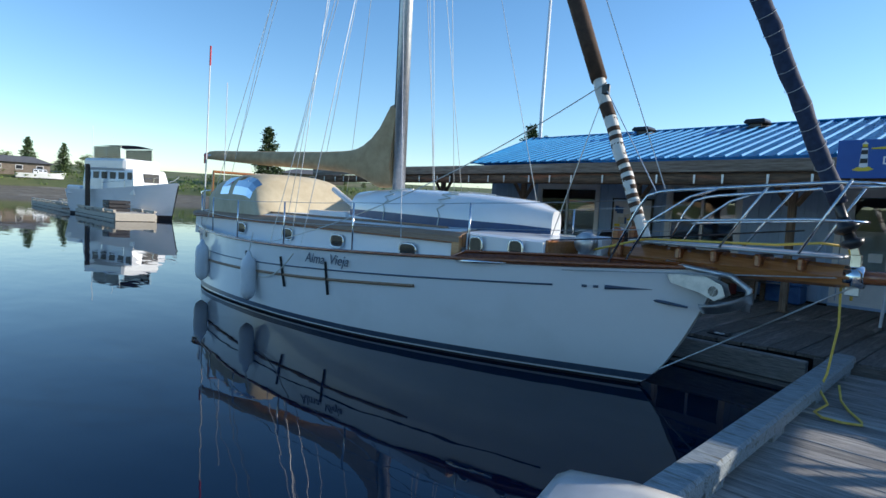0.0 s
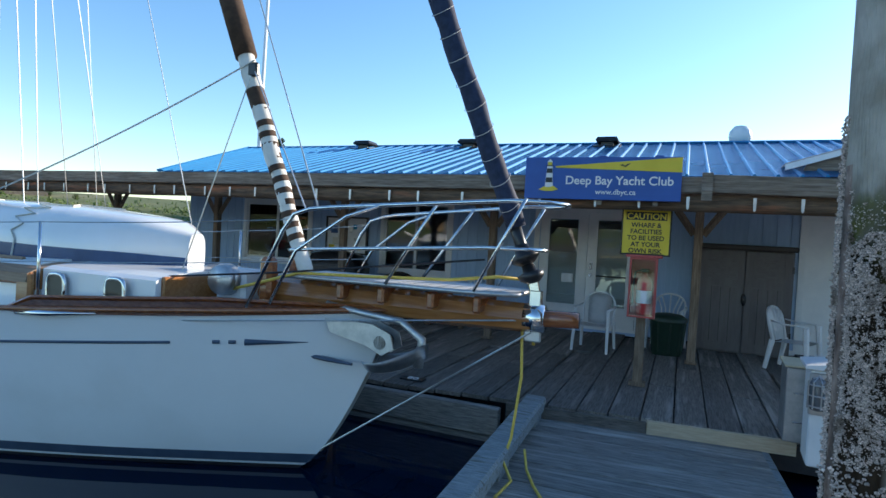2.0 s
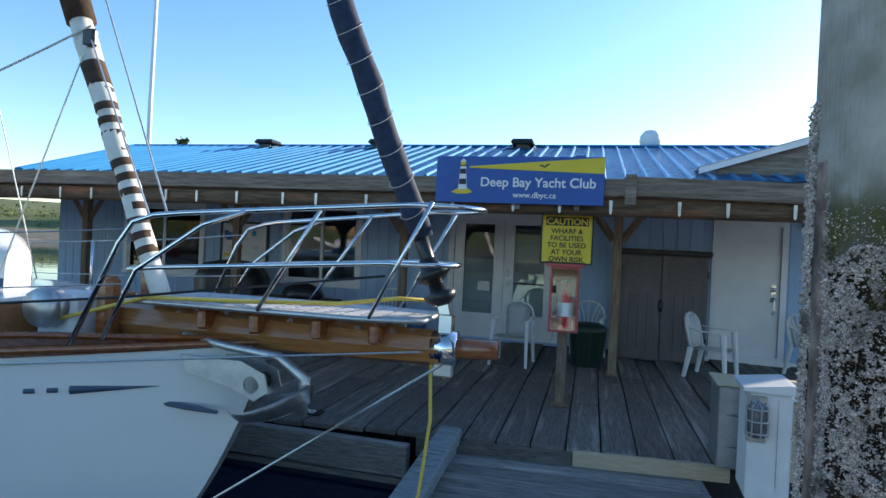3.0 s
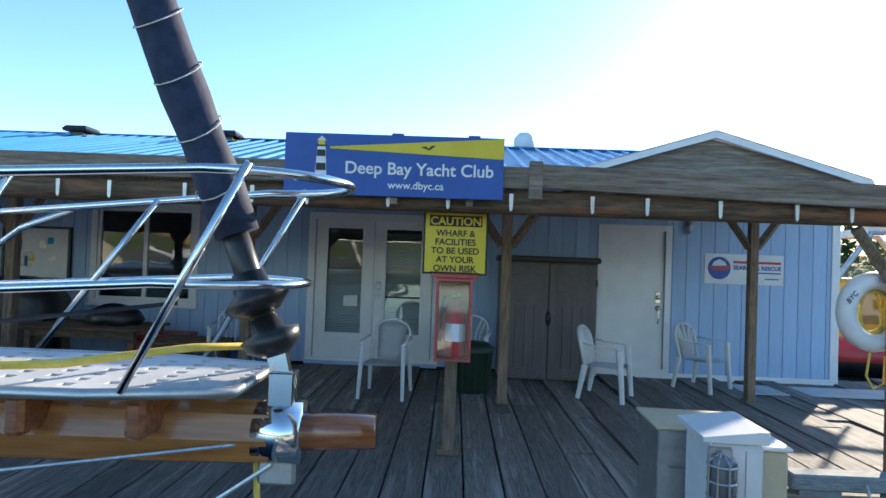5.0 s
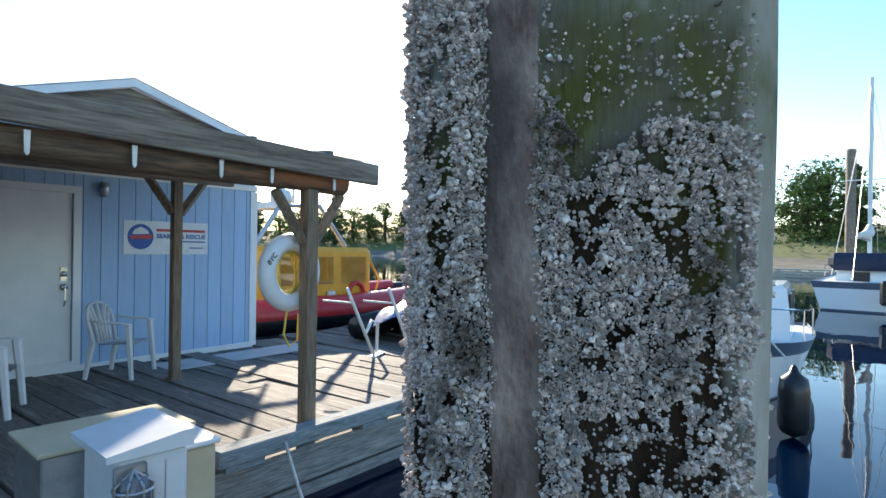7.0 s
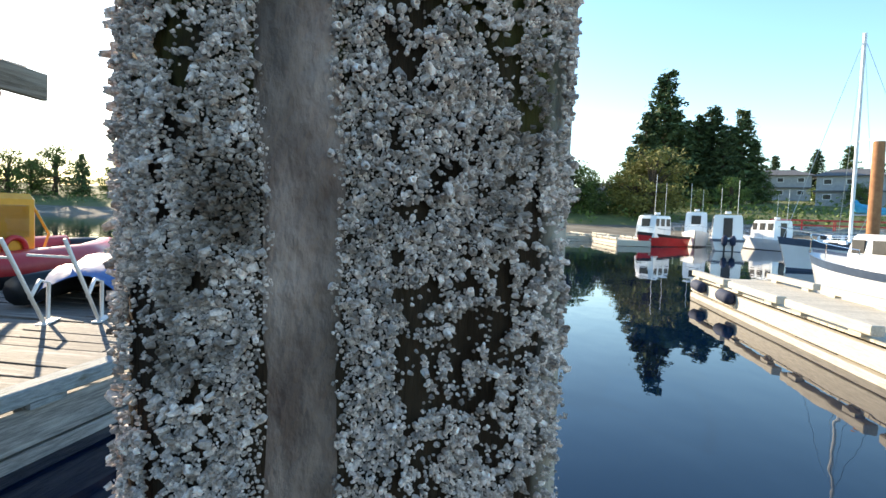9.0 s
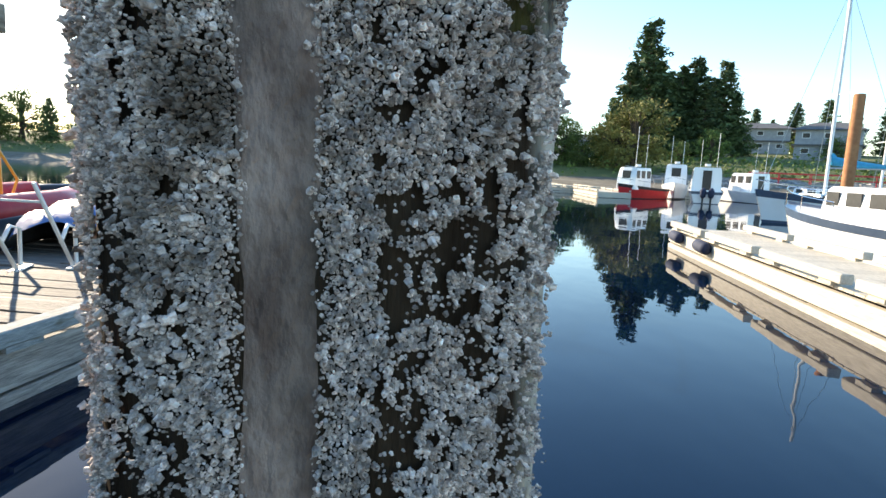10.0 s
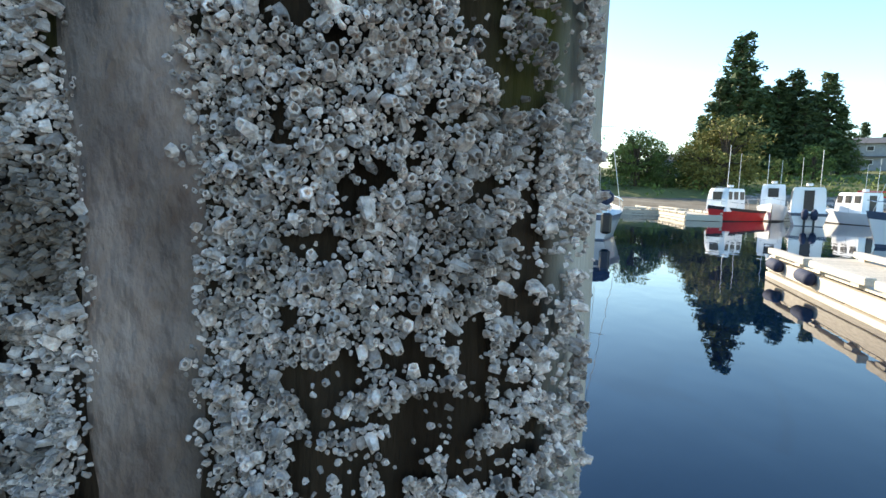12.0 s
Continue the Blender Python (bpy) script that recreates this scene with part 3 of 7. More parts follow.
part("bow_fin", tb([hull_point(0.972, 0.74, -1, 0.0) + Vector((0.55 * i / 5, -0.02, -0.03 * i / 5)) - Vector((0.3, 0, 0)) for i in range(6)], [0.006, 0.02, 0.03, 0.03, 0.025, 0.015], 6, flat=0.6), BOOT, boat, "dark guard strip on the bow")
# deck
b = bmesh.new()
grid(b, [[hull_point(s, 0.95, sd, -0.01) for s in SS] for sd in (-1, 1)])
part("deck", b, WHITE, boat, "pale painted side deck")


def trunk(u0, u1, w0, w1, z0, z1a, z1b, front=0.12, camber=0.1):
    """A cabin trunk between u0 (aft) and u1, half-widths w0 and w1."""
    bm = bmesh.new()
    rows = []
    for i in range(13):
        f = i / 12
        u, w, z1 = u0 + (u1 - u0) * f, w0 + (w1 - w0) * f**1.5, z1a + (z1b - z1a) * f
        rows.append([Vector((u, -w, z0)), Vector((u, -w * 0.985, z1))] + [Vector((u, w * 0.985 * math.sin(math.pi * (k / 8 - 0.5)), z1 + camber * math.cos(math.pi * (k / 8 - 0.5)))) for k in range(1, 8)] + [Vector((u, w * 0.985, z1)), Vector((u, w, z0))])
    grid(bm, rows)
    for r, d in ((rows[0], -0.0), (rows[-1], front)):
        bm.faces.new([bm.verts.new(p) for p in r])
    bmesh.ops.recalc_face_normals(bm, faces=bm.faces)
    return bm, rows


CT0, CT1 = 1.42, 1.46
bm, rows = trunk(-4.9, 3.05, 1.22, 0.98, 1.0, CT0, CT1)
part("cabin_trunk", bm, HULLWHITE, boat, "white cabin trunk")
bm, rows2 = trunk(-4.95, 3.08, 1.27, 1.03, CT0 + 0.002, CT0 + 0.03, CT1 + 0.03, camber=0.1)
part("cabin_top", bm, TEAKDECK, boat, "weathered wooden coachroof edge")
bm, rows2 = trunk(-4.8, 2.95, 1.15, 0.93, CT0 + 0.03, CT0 + 0.05, CT1 + 0.05, camber=0.1)
part("cabin_roof", bm, WHITE, boat, "cream non-slip cabin roof")
for side in (-1, 1):
    part("trunk_moulding", tb([(u, side * (1.225 - 0.24 * ((u + 4.9) / 7.95) ** 1.5), CT0 - 0.03 + 0.04 * (u + 4.9) / 7.95) for u in [-4.9 + 0.4 * i for i in range(20)] + [3.06]], 0.035, 6), TEAKLIGHT, boat, "varnished moulding")
    part("corner_post", bx(2.93, 3.10, side * 0.985 - 0.03, side * 0.985 + 0.03, 1.0, CT1 + 0.04, bev=0.02), TEAKLIGHT, boat, "varnished cabin corner")
part("trunk_front", bx(3.055, 3.09, -0.96, 0.96, 1.36, CT1 + 0.05), TEAKLIGHT, boat)
bm, rows2 = trunk(3.1, 4.12, 0.92, 0.74, 1.0, 1.53, 1.50, camber=0.06)
part("forward_trunk", bm, HULLWHITE, boat, "low white forward trunk")
part("forward_front", bx(4.11, 4.15, -0.68, 0.68, 1.02, 1.53, bev=0.01), TEAKLIGHT, boat)


PORTGLASS = mat("port_glass", (0.004, 0.005, 0.006), (0.01, 0.012, 0.014), 0.25, scale=6)


def portlight(u, y, z, w, h, name="portlight"):
    b = bmesh.new()
    n = 20
    ring = []
    for j in range(n):
        a = 2 * math.pi * j / n
        cx, cz = math.copysign(abs(math.cos(a)) ** 0.6, math.cos(a)) * w, math.copysign(abs(math.sin(a)) ** 0.6, math.sin(a)) * h
        ring.append((u + cx, y, z + cz))
    tube(b, ring, 0.018, 6, closed=True)
    o = part(name, b, STEEL, boat, "oval chromed portlight", smooth=True)
    b = bmesh.new()
    b.faces.new([b.verts.new((p[0], y - 0.012, p[2])) for p in ring])
    part("port_pane", b, PORTGLASS, o, "dark glass")


for u in (2.15, 0.55, -0.9, -2.6):
    portlight(u, -(1.235 - 0.24 * ((u + 4.9) / 7.95) ** 1.5), 1.235, 0.17, 0.095)
for u in (3.28, 3.82):
    portlight(u, -(0.935 - 0.17 * ((u - 3.1) / 1.02) ** 1.5), 1.385, 0.10, 0.115)
# bowsprit with platform and pulpit
part("bowsprit", tb([(4.0, 0, 1.42), (5.0, 0, 1.42), (6.85, 0, 1.425)], [0.14, 0.135, 0.10], 8), TEAKLIGHT, boat, "varnished bowsprit")
part("sprit_tip", tb([(6.9, 0, 1.43), (7.17, 0, 1.442)], [0.062, 0.055], 12), TEAK, boat, "dark varnished bowsprit tip", smooth=True)
part("cranse_iron", tb([(6.80, 0, 1.428), (6.94, 0, 1.43)], 0.098, 14), STEEL, boat, "chromed end ring", smooth=True)
for u in (5.4, 5.75, 6.15, 6.5):
    part("platform_bracket", bx(u - 0.03, u + 0.03, -0.2, 0.2, 1.44, 1.56, bev=0.015), TEAK, boat)
b = bmesh.new()
US, VS = [4.93 + 0.037 * i for i in range(51)], [-0.27 + 0.036 * j for j in range(16)]


def sprit_half(u):
    return 1.0 if u < 6.4 else 1.0 - 0.33 * (u - 6.4) / 0.38


pts = [[b.verts.new((u, v * sprit_half(u), 1.603)) for v in VS] for u in US]
for i in range(50):
    for j in range(15):
        q = [pts[i][j], pts[i + 1][j], pts[i + 1][j + 1], pts[i][j + 1]]
        if i % 3 == 1 and (j + i // 3 % 2) % 2 == 1 and 0 < j < 14:
            continue
        b.faces.new(q)
bmesh.ops.recalc_face_normals(b, faces=b.faces)
for f in b.faces:
    if f.normal.z < 0:
        f.normal_flip()
bmesh.ops.solidify(b, geom=b.faces[:], thickness=0.022)
bmesh.ops.recalc_face_normals(b, faces=b.faces)
part("platform_rim", tb([(US[0], -0.285, 1.592)] + [(u, -0.285 * sprit_half(u), 1.592) for u in US[5::5]] + [(u, 0.285 * sprit_half(u), 1.592) for u in US[:5:-5]] + [(US[0], 0.285, 1.592)], 0.017, 8, closed=True), GALV, boat, "pale rounded platform rim", smooth=True)
part("bow_platform", b, ROOFTAN, boat, "pale perforated bow platform")


def arch(u_end, w, z_end, u_back, w_back, z_back, z_drop, drop_u, n=16):
    """Half of a U-shaped rail: from its foot aft, round the front, back."""
    L = [(drop_u, -w_back - 0.02, z_drop), (u_back - 0.12, -w_back, z_back - 0.16), (u_back - 0.03, -w_back, z_back - 0.04), (u_back + 0.1, -w_back, z_back)]
    L += [(u_back + (u_end - 0.35 - u_back) * k / 6, -(w_back + (w - w_back) * k / 6), z_back + (z_end - z_back) * k / 6) for k in range(1, 7)]
    F = [(u_end - 0.35 + 0.35 * math.sin(math.pi * k / n), -w * math.cos(math.pi * k / n), z_end) for k in range(1, n)]
    return L + F + [(x, -y, z) for x, y, z in L[::-1]]


pul = arch(7.06, 0.30, 2.215, 5.25, 0.55, 2.10, 1.36, 4.85)
part("pulpit_rail", tb(pul, 0.0145, 8), STEEL, boat, "stainless pulpit rail", smooth=True)
mid = arch(6.93, 0.29, 1.90, 5.1, 0.56, 1.80, 1.79, 4.98)[3:-3]
part("pulpit_rail", tb(mid, 0.0125, 8), STEEL, boat, "stainless pulpit rail", smooth=True)
for side in (-1, 1):
    for u0, u1, w0, w1 in ((6.50, 6.84, 0.27, 0.31), (5.85, 6.25, 0.31, 0.37)):
        zt = 2.10 + 0.135 * (u1 - 5.25) / 1.6
        part("pulpit_stanchion", tb([(u0, side * w0, 1.6), (u1, side * w1, zt)], 0.0125, 8), STEEL, boat, smooth=True)
    part("pulpit_leg", tb([(5.02, side * 0.52, 1.40), (5.25, side * 0.55, 1.8), (5.62, side * 0.50, 2.06), (5.85, side * 0.47, 2.14)], 0.013, 8), STEEL, boat, smooth=True)
# foredeck gear: windlass, bitts, anchor
for nm, a, mm, lb in (("windlass_base", (4.28, 4.58, -0.30, -0.02, 1.05, 1.60), PLASTIC, "white windlass housing"), ("samson_post", (4.66, 4.78, 0.12, 0.24, 1.0, 1.74), TEAK, "varnished mooring post"), ("samson_post", (4.66, 4.78, -0.24, -0.12, 1.0, 1.72), TEAK, "varnished mooring post"), ("chain_locker", (4.5, 5.0, -0.35, 0.35, 1.05, 1.32), TEAK, "varnished foredeck box")):
    part(nm, bx(*a, bev=0.03), mm, boat, lb)
for v in (-0.28, -0.34):
    part("windlass_drum", tb([(4.43, v - 0.03, 1.52), (4.43, v - 0.08, 1.52)], [0.13, 0.11], 14), GALV, boat, "grey windlass drum", smooth=True)
b = bmesh.new()
tube(b, [(5.3, -0.2, 1.40), (5.62, -0.22, 1.36), (5.95, -0.22, 1.33), (6.12, -0.22, 1.22), (6.10, -0.22, 1.02)], [0.022, 0.025, 0.03, 0.034, 0.04], 8)
for k in (-1, 1):
    rows = [[Vector((5.72 + 0.44 * i / 7, -0.22 + k * 0.21 * (j / 4) * math.sin(math.pi * (0.25 + 0.7 * i / 7)), 0.93 + 0.16 * (i / 7) ** 2 + 0.11 * (j / 4) ** 1.5)) for j in range(5)] for i in range(8)]
    n0 = len(b.faces)
    grid(b, rows)
    b.faces.ensure_lookup_table()
    bmesh.ops.solidify(b, geom=b.faces[n0:], thickness=0.022)
part("anchor", b, GALV, boat, "galvanised plough anchor", smooth=True)
for v in (-0.29, -0.15):
    b = bmesh.new()
    prism(b, ((5.35, 1.30), (5.75, 1.30), (5.90, 1.24), (5.93, 1.14), (5.84, 1.08), (5.70, 1.14), (5.40, 1.20)), 0.014, Matrix.Translation((0, v, 0)))
    part("roller_cheek", b, GALV, boat, "polished anchor roller cheek")
part("anchor_roller", tb([(5.82, -0.29, 1.17), (5.82, -0.14, 1.17)], [0.05, 0.05], 12), BLACK, boat, smooth=True)
# dinghy on the cabin top is its own thing
BANDBLUE = mat("dark_blue_band_paint", (0.012, 0.05, 0.14), (0.02, 0.065, 0.17), 0.35)
dh = thing("dinghy", "white upturned dinghy with a blue band lashed on the cabin top", "dinghy", pose(-6.125, 7.33, 1.125, 0, 1.2, 0.5))
DB = ((0, 0.52), (0.2, 0.66), (0.5, 0.72), (0.75, 0.62), (0.9, 0.40), (1, 0.10))


def dpt(s, k, out=0.0):
    a = math.pi * k
    w = smooth_interp(s, DB) + out
    h = 0.50 - 0.10 * abs(s - 0.45) ** 2 * 4
    c, sn = math.cos(a), math.sin(a)
    return Vector((-1.85 + 3.75 * s + 0.0 * k, -w * math.copysign(abs(c) ** 0.5, c), (h + out) * abs(sn) ** 0.62 * (1 if s < 0.9 else 1 - (s - 0.9) * 2.2) + 0.05 + 0.12 * max(0, s - 0.5) ** 2))


b = bmesh.new()
grid(b, [[dpt(i / 24, k / 20) for k in range(21)] for i in range(25)])
b.faces.new([b.verts.new(dpt(0, k / 20)) for k in range(21)])
b.faces.new([b.verts.new(dpt(1, k / 20)) for k in range(21)])
bmesh.ops.recalc_face_normals(b, faces=b.faces)
part("dinghy_hull", b, HULLWHITE, dh, smooth=True)
for side in (0, 1):
    b = bmesh.new()
    ks = [0.012 * j for j in range(4)] if side == 0 else [1 - 0.012 * j for j in range(4)]
    grid(b, [[dpt(i / 24, k, 0.004) for i in range(25)] for k in ks])
    part("gunwale_band", b, BANDBLUE, dh, "blue gunwale band")
    part("gunwale", tb([dpt(i / 24, ks[0], 0.012) - Vector((0, 0, 0.01)) for i in range(25)], 0.02, 6), HULLWHITE, dh)
for s in (0.3, 0.62):
    part("lashing", tb([dpt(s + 0.04 * math.sin(k * 3), k / 20, 0.01) for k in range(21)], 0.009, 5), ROPE, dh)
for s in (0.2, 0.7):
    part("chock", bx(-1.85 + 3.75 * s - 0.04, -1.85 + 3.75 * s + 0.04, -0.55, 0.55, -0.06, 0.08), TEAKLIGHT, dh, "wooden dinghy chock")
# mast, boom and sails
MX = 0.62
b = bmesh.new()
tube(b, [(MX, 0, 1.45), (MX - 0.03, 0, 6), (MX - 0.1, 0, 15.6)], [0.105, 0.105, 0.075], 14)
part("mast", b, GALV, boat, "grey aluminium mast", smooth=True)
part("sail_track", bx(MX - 0.17, MX - 0.10, -0.035, 0.035, 3.4, 9.5), BLACK, boat)
BE = Vector((-5.35, -0.85, 2.72))
BS = Vector((MX - 0.1, 0.0, 2.45))
part("boom", tb([BS, BE], 0.06, 10), GALV, boat)
b = bmesh.new()
rows = []
for i in range(33):
    f = i / 32
    c = BS.lerp(BE, f)
    top = smooth_interp(f, ((0, 1.05), (0.03, 1.0), (0.07, 0.62), (0.13, 0.34), (0.2, 0.235), (0.5, 0.17), (0.8, 0.13), (0.97, 0.10), (1, 0.03)))
    bot = smooth_interp(f, ((0, -0.32), (0.06, -0.36), (0.12, -0.24), (0.2, -0.15), (0.6, -0.13), (1, -0.08)))
    w = smooth_interp(f, ((0, 0.15), (0.08, 0.16), (0.2, 0.15), (0.6, 0.13), (1, 0.05)))
    ring = []
    for k in range(16):
        a = 2 * math.pi * k / 16
        wr = 1 + 0.10 * math.sin(f * 70 + math.sin(a) * 5) * (0.5 + 0.5 * math.sin(a * 2 + f * 9))
        z = (top if math.sin(a) > 0 else -bot) * math.sin(a)
        ring.append(c + Vector((0.12 * max(0, z) * 0, math.cos(a) * w * wr * (1 - 0.55 * max(0, z) / 1.1), z)))
    rows.append(ring)
grid(b, rows, closed=True)
b.faces.new([b.verts.new(p) for p in rows[-1]])
b.faces.new([b.verts.new(p) for p in rows[0]])
bmesh.ops.recalc_face_normals(b, faces=b.faces)
part("sail_cover", b, TAN, boat, "tan canvas sail cover, wrinkled near the mast", smooth=True)
TOP = Vector((MX - 0.1, 0, 15.5))


def furled(a, b_, r, bands, name, label, base):
    """A furled headsail along a stay; bands: fractions with another cloth."""
    a, b_ = Vector(a), Vector(b_)
    n = 90
    bm = bmesh.new()
    pts = [a.lerp(b_, i / n) + Vector((0.006 * math.sin(i * 1.3), 0.006 * math.cos(i * 1.9), 0)) for i in range(n + 1)]
    tube(bm, pts, [r * (0.8 + 0.35 * math.sin(min(1, i / n * 2.2) * math.pi * 0.5)) * (1 + 0.06 * math.sin(i * 2.4)) for i in range(n + 1)], 12)
    o = part(name, bm, base, boat, label, smooth=True)
    for f0, f1, mm, k in bands:
        bm = bmesh.new()
        q = [a.lerp(b_, f0 + (f1 - f0) * j / 8) + Vector((0.006 * math.sin((f0 + (f1 - f0) * j / 8) * n * 1.3), 0, 0)) for j in range(9)]
        tube(bm, q, [r * (0.8 + 0.35 * math.sin(min(1, (f0 + (f1 - f0) * j / 8) * 2.2) * math.pi * 0.5)) * k for j in range(9)], 12)
        part("sail_band", bm, mm, o, smooth=True)
    return a, b_


ja, jb = Vector((6.70, 0, 2.05)), Vector((1.25, 0, 15.2))
furled(ja, jb, 0.088, [], "furled_jib", "furled jib in a navy blue sleeve", NAVY)
n = 0
for f in [0.012 + 0.0135 * i for i in range(40)]:
    bm = tb([ja.lerp(jb, f + 0.004 * math.sin(2 * math.pi * k / 12)) + Vector((0.098 * (0.8 + 0.35 * math.sin(min(1, f * 2.2) * 1.57)) * math.cos(2 * math.pi * k / 12) * 0.92, 0.098 * (0.8 + 0.35 * math.sin(min(1, f * 2.2) * 1.57)) * math.sin(2 * math.pi * k / 12), 0.03 * math.cos(2 * math.pi * k / 12))) for k in range(12)], 0.0022, 4, closed=True)
    part("stitching", bm, ROPE, boat, "pale stitching line")
part("furler_drum", tb([(6.80, 0, 1.80), (6.785, 0, 1.83), (6.77, 0, 1.855), (6.76, 0, 1.87), (6.74, 0, 1.93)], [0.05, 0.10, 0.105, 0.06, 0.05], 16), BLACK, boat, "black furling drum", smooth=True)
part("furler_drum", tb([(6.845, 0, 1.67), (6.835, 0, 1.70), (6.82, 0, 1.735), (6.815, 0, 1.75), (6.80, 0, 1.79)], [0.04, 0.085, 0.095, 0.05, 0.045], 16), BLACK, boat, "black furling drum", smooth=True)
part("furler_tube", tb([(6.83, 0, 1.70), (6.65, 0, 2.16)], 0.042, 10), BLACK, boat, smooth=True)
part("toggle", bx(-0.03, 0.03, -0.018, 0.018, 0, 0.28, m=pose(6.90, 0, 1.46, 0, -14, 0)), STEEL, boat, "polished stay toggle")
for v in (-0.03, 0.03):
    part("tang", bx(6.83, 6.91, v - 0.006, v + 0.006, 1.5, 1.62, bev=0.004), STEEL, boat)
sa, sb = Vector((4.97, 0, 1.55)), Vector((0.52, 0, 12.6))
cone = 0.148
bands = []
f = 0.028
while f < 0.122:
    bands.append((f, f + 0.0042, BROWNCANVAS, 1.04))
    f += 0.0085
bands.append((0.128, 0.142, BROWNCANVAS, 1.06))
bands.append((0.168, 0.60, BROWNCANVAS, 1.25))
furled(sa, sb, 0.075, bands, "furled_staysail", "furled white staysail bound with brown bands", SAILWHITE)
part("stay_drum", tb([(5.02, 0, 1.36), (4.98, 0, 1.5)], [0.07, 0.06], 12), BLACK, boat)
# lifelines and stanchions
for side in (-1, 1):
    posts = []
    for s in (0.06, 0.17, 0.29, 0.415, 0.545, 0.665, 0.80):
        p = hull_point(s, 1.0, side, -0.06)
        q = p + Vector((0, 0, 0.66))
        part("stanchion", tb([p, q], 0.0125, 8), STEEL, boat, smooth=True)
        posts.append(q)
    posts.append(Vector((5.2, side * 0.55, 2.02)))
    for dz in (0, -0.3):
        for a, c in zip(posts, posts[1:]):
            part("lifeline", tb(sag(a + Vector((0, 0, dz)), c + Vector((0, 0, dz)), 0.012, 5), 0.004, 5), CABLE, boat)
# standing rigging
rig = [((MX - 0.1, 0, 15.4), (-6.4, 0, 1.4))]
for side in (-1, 1):
    rig += [((MX, side * 0.1, 15.2), (0.25, side * 1.72, 1.15)), ((MX, side * 0.1, 9.2), (0.55, side * 1.72, 1.15)), ((MX, side * 0.1, 9.2), (-0.35, side * 1.74, 1.15)), ((MX - 0.1, side * 0.1, 12.4), (-3.4, side * 1.6, 1.15))]
rig += [((0.5, -0.1, 12.0), (-1.2, -1.0, 1.5)), ((0.5, -0.15, 8.6), (2.2, -1.2, 1.35)), ((0.5, 0.1, 11.5), (2.9, 0.9, 1.5)), ((0.5, -0.05, 9.8), (1.9, -0.3, 1.5)), ((0.5, 0.05, 14), (1.3, 0.2, 1.5)), ((0.4, -0.1, 13), (-3.9, -0.8, 2.6)), ((0.4, 0.1, 10), (-2.2, -0.4, 2.6)), ((0.4, 0.1, 10), (-1.2, -0.3, 2.5)),
        ((4.35, -0.05, 3.30), (5.28, -0.5, 2.1)), ((4.35, -0.05, 3.28), (3.9, -0.3, 1.5)), ((0.5, 0.05, 13.4), (5.35, -0.45, 2.12))]
for a, c in rig:
    part("stay_wire", tb([a, c], 0.0055, 5), CABLE, boat)
part("sheet_line", tb(sag((4.36, -0.05, 3.36), (-0.6, -1.75, 1.1), 0.25, 20), 0.0075, 5), ROPE, boat, "white sheet line hanging slack")
part("stay_block", bx(4.30, 4.40, -0.07, -0.02, 3.22, 3.34, bev=0.015), BLACK, boat)
part("mooring_line", tb(sag((-1.75, -1.78, 1.12), (0.6, -1.86, 1.06), 0.5, 16), 0.009, 6), ROPE, boat, "slack white line along the hull")
part("bobstay", tb([(4.98, -0.03, 0.05), (6.85, -0.02, 1.33)], 0.008, 6), CABLE, boat)
part("whisker_stay", tb([(6.88, -0.06, 1.42), (4.3, -0.72, 1.22)], 0.006, 6), CABLE, boat)
part("bobstay_fitting", tb([(4.9, -0.03, 0.0), (5.1, -0.03, 0.13)], 0.016, 6), STEEL, boat)
part("tang_plate", bx(6.80, 6.92, -0.015, 0.015, 1.26, 1.36, bev=0.01), GALV, boat)
part("deck_hose", tb([(4.4, -0.35, 1.42), (5.1, -0.3, 1.62), (5.7, -0.32, 1.64), (6.3, -0.22, 1.66), (6.62, -0.1, 1.70), (6.78, 0.12, 1.68), (6.82, 0.2, 1.5), (6.82, 0.22, 1.2)], 0.013, 6), YELLOW, boat, "yellow hose along the bow platform", smooth=True)
part("dark_line", tb([(3.3, -0.75, 1.45), (5.0, -0.4, 1.62), (6.4, 0.25, 1.8)], 0.008, 5), BLACK, boat)
# cockpit: dodger, hatches, stern rail, antennas
b = bmesh.new()
rows = []
for i in range(13):
    f = i / 12
    u = -4.45 + 2.4 * f
    h = 0.86 * math.sin(math.pi * min(1, 0.12 + 0.50 * (1 - f) + 0.28)) if f > 0.6 else 0.84 - 0.03 * math.cos(f * 9)
    h = smooth_interp(f, ((0, 0.66), (0.1, 0.80), (0.45, 0.88), (0.72, 0.84), (0.82, 0.74), (0.92, 0.40), (1, 0.04)))
    rows.append([Vector((u, -1.12 * math.copysign(abs(math.cos(math.pi * k / 14)) ** 0.55, math.cos(math.pi * k / 14)), 1.45 + h * math.sin(math.pi * k / 14) ** 0.5)) for k in range(15)])
grid(b, rows)
part("dodger", b, CREAM, boat, "cream canvas spray dodger with clear windows", smooth=True)
b = bmesh.new()
for f0, f1 in ((3, 5), (6, 8), (8.5, 10)):
    i0, i1 = int(f0), int(math.ceil(f1))
    grid(b, [[rows[i][k] + Vector((0, -0.012, 0.006)) for k in (1, 2, 3, 4)] for i in range(i0, i1 + 1)])
part("dodger_window", b, glass_mat("dodger_vinyl", (0.8, 0.78, 0.7)), boat, "creased clear vinyl window")
part("companion_hatch", bx(-1.35, -0.15, -0.5, 0.4, 1.5, 1.66, bev=0.02), HULLWHITE, boat, "white sliding hatch")
part("skylight", bx(0.0, 0.5, -0.42, 0.3, 1.5, 1.66, bev=0.015), TEAKLIGHT, boat, "varnished skylight box")
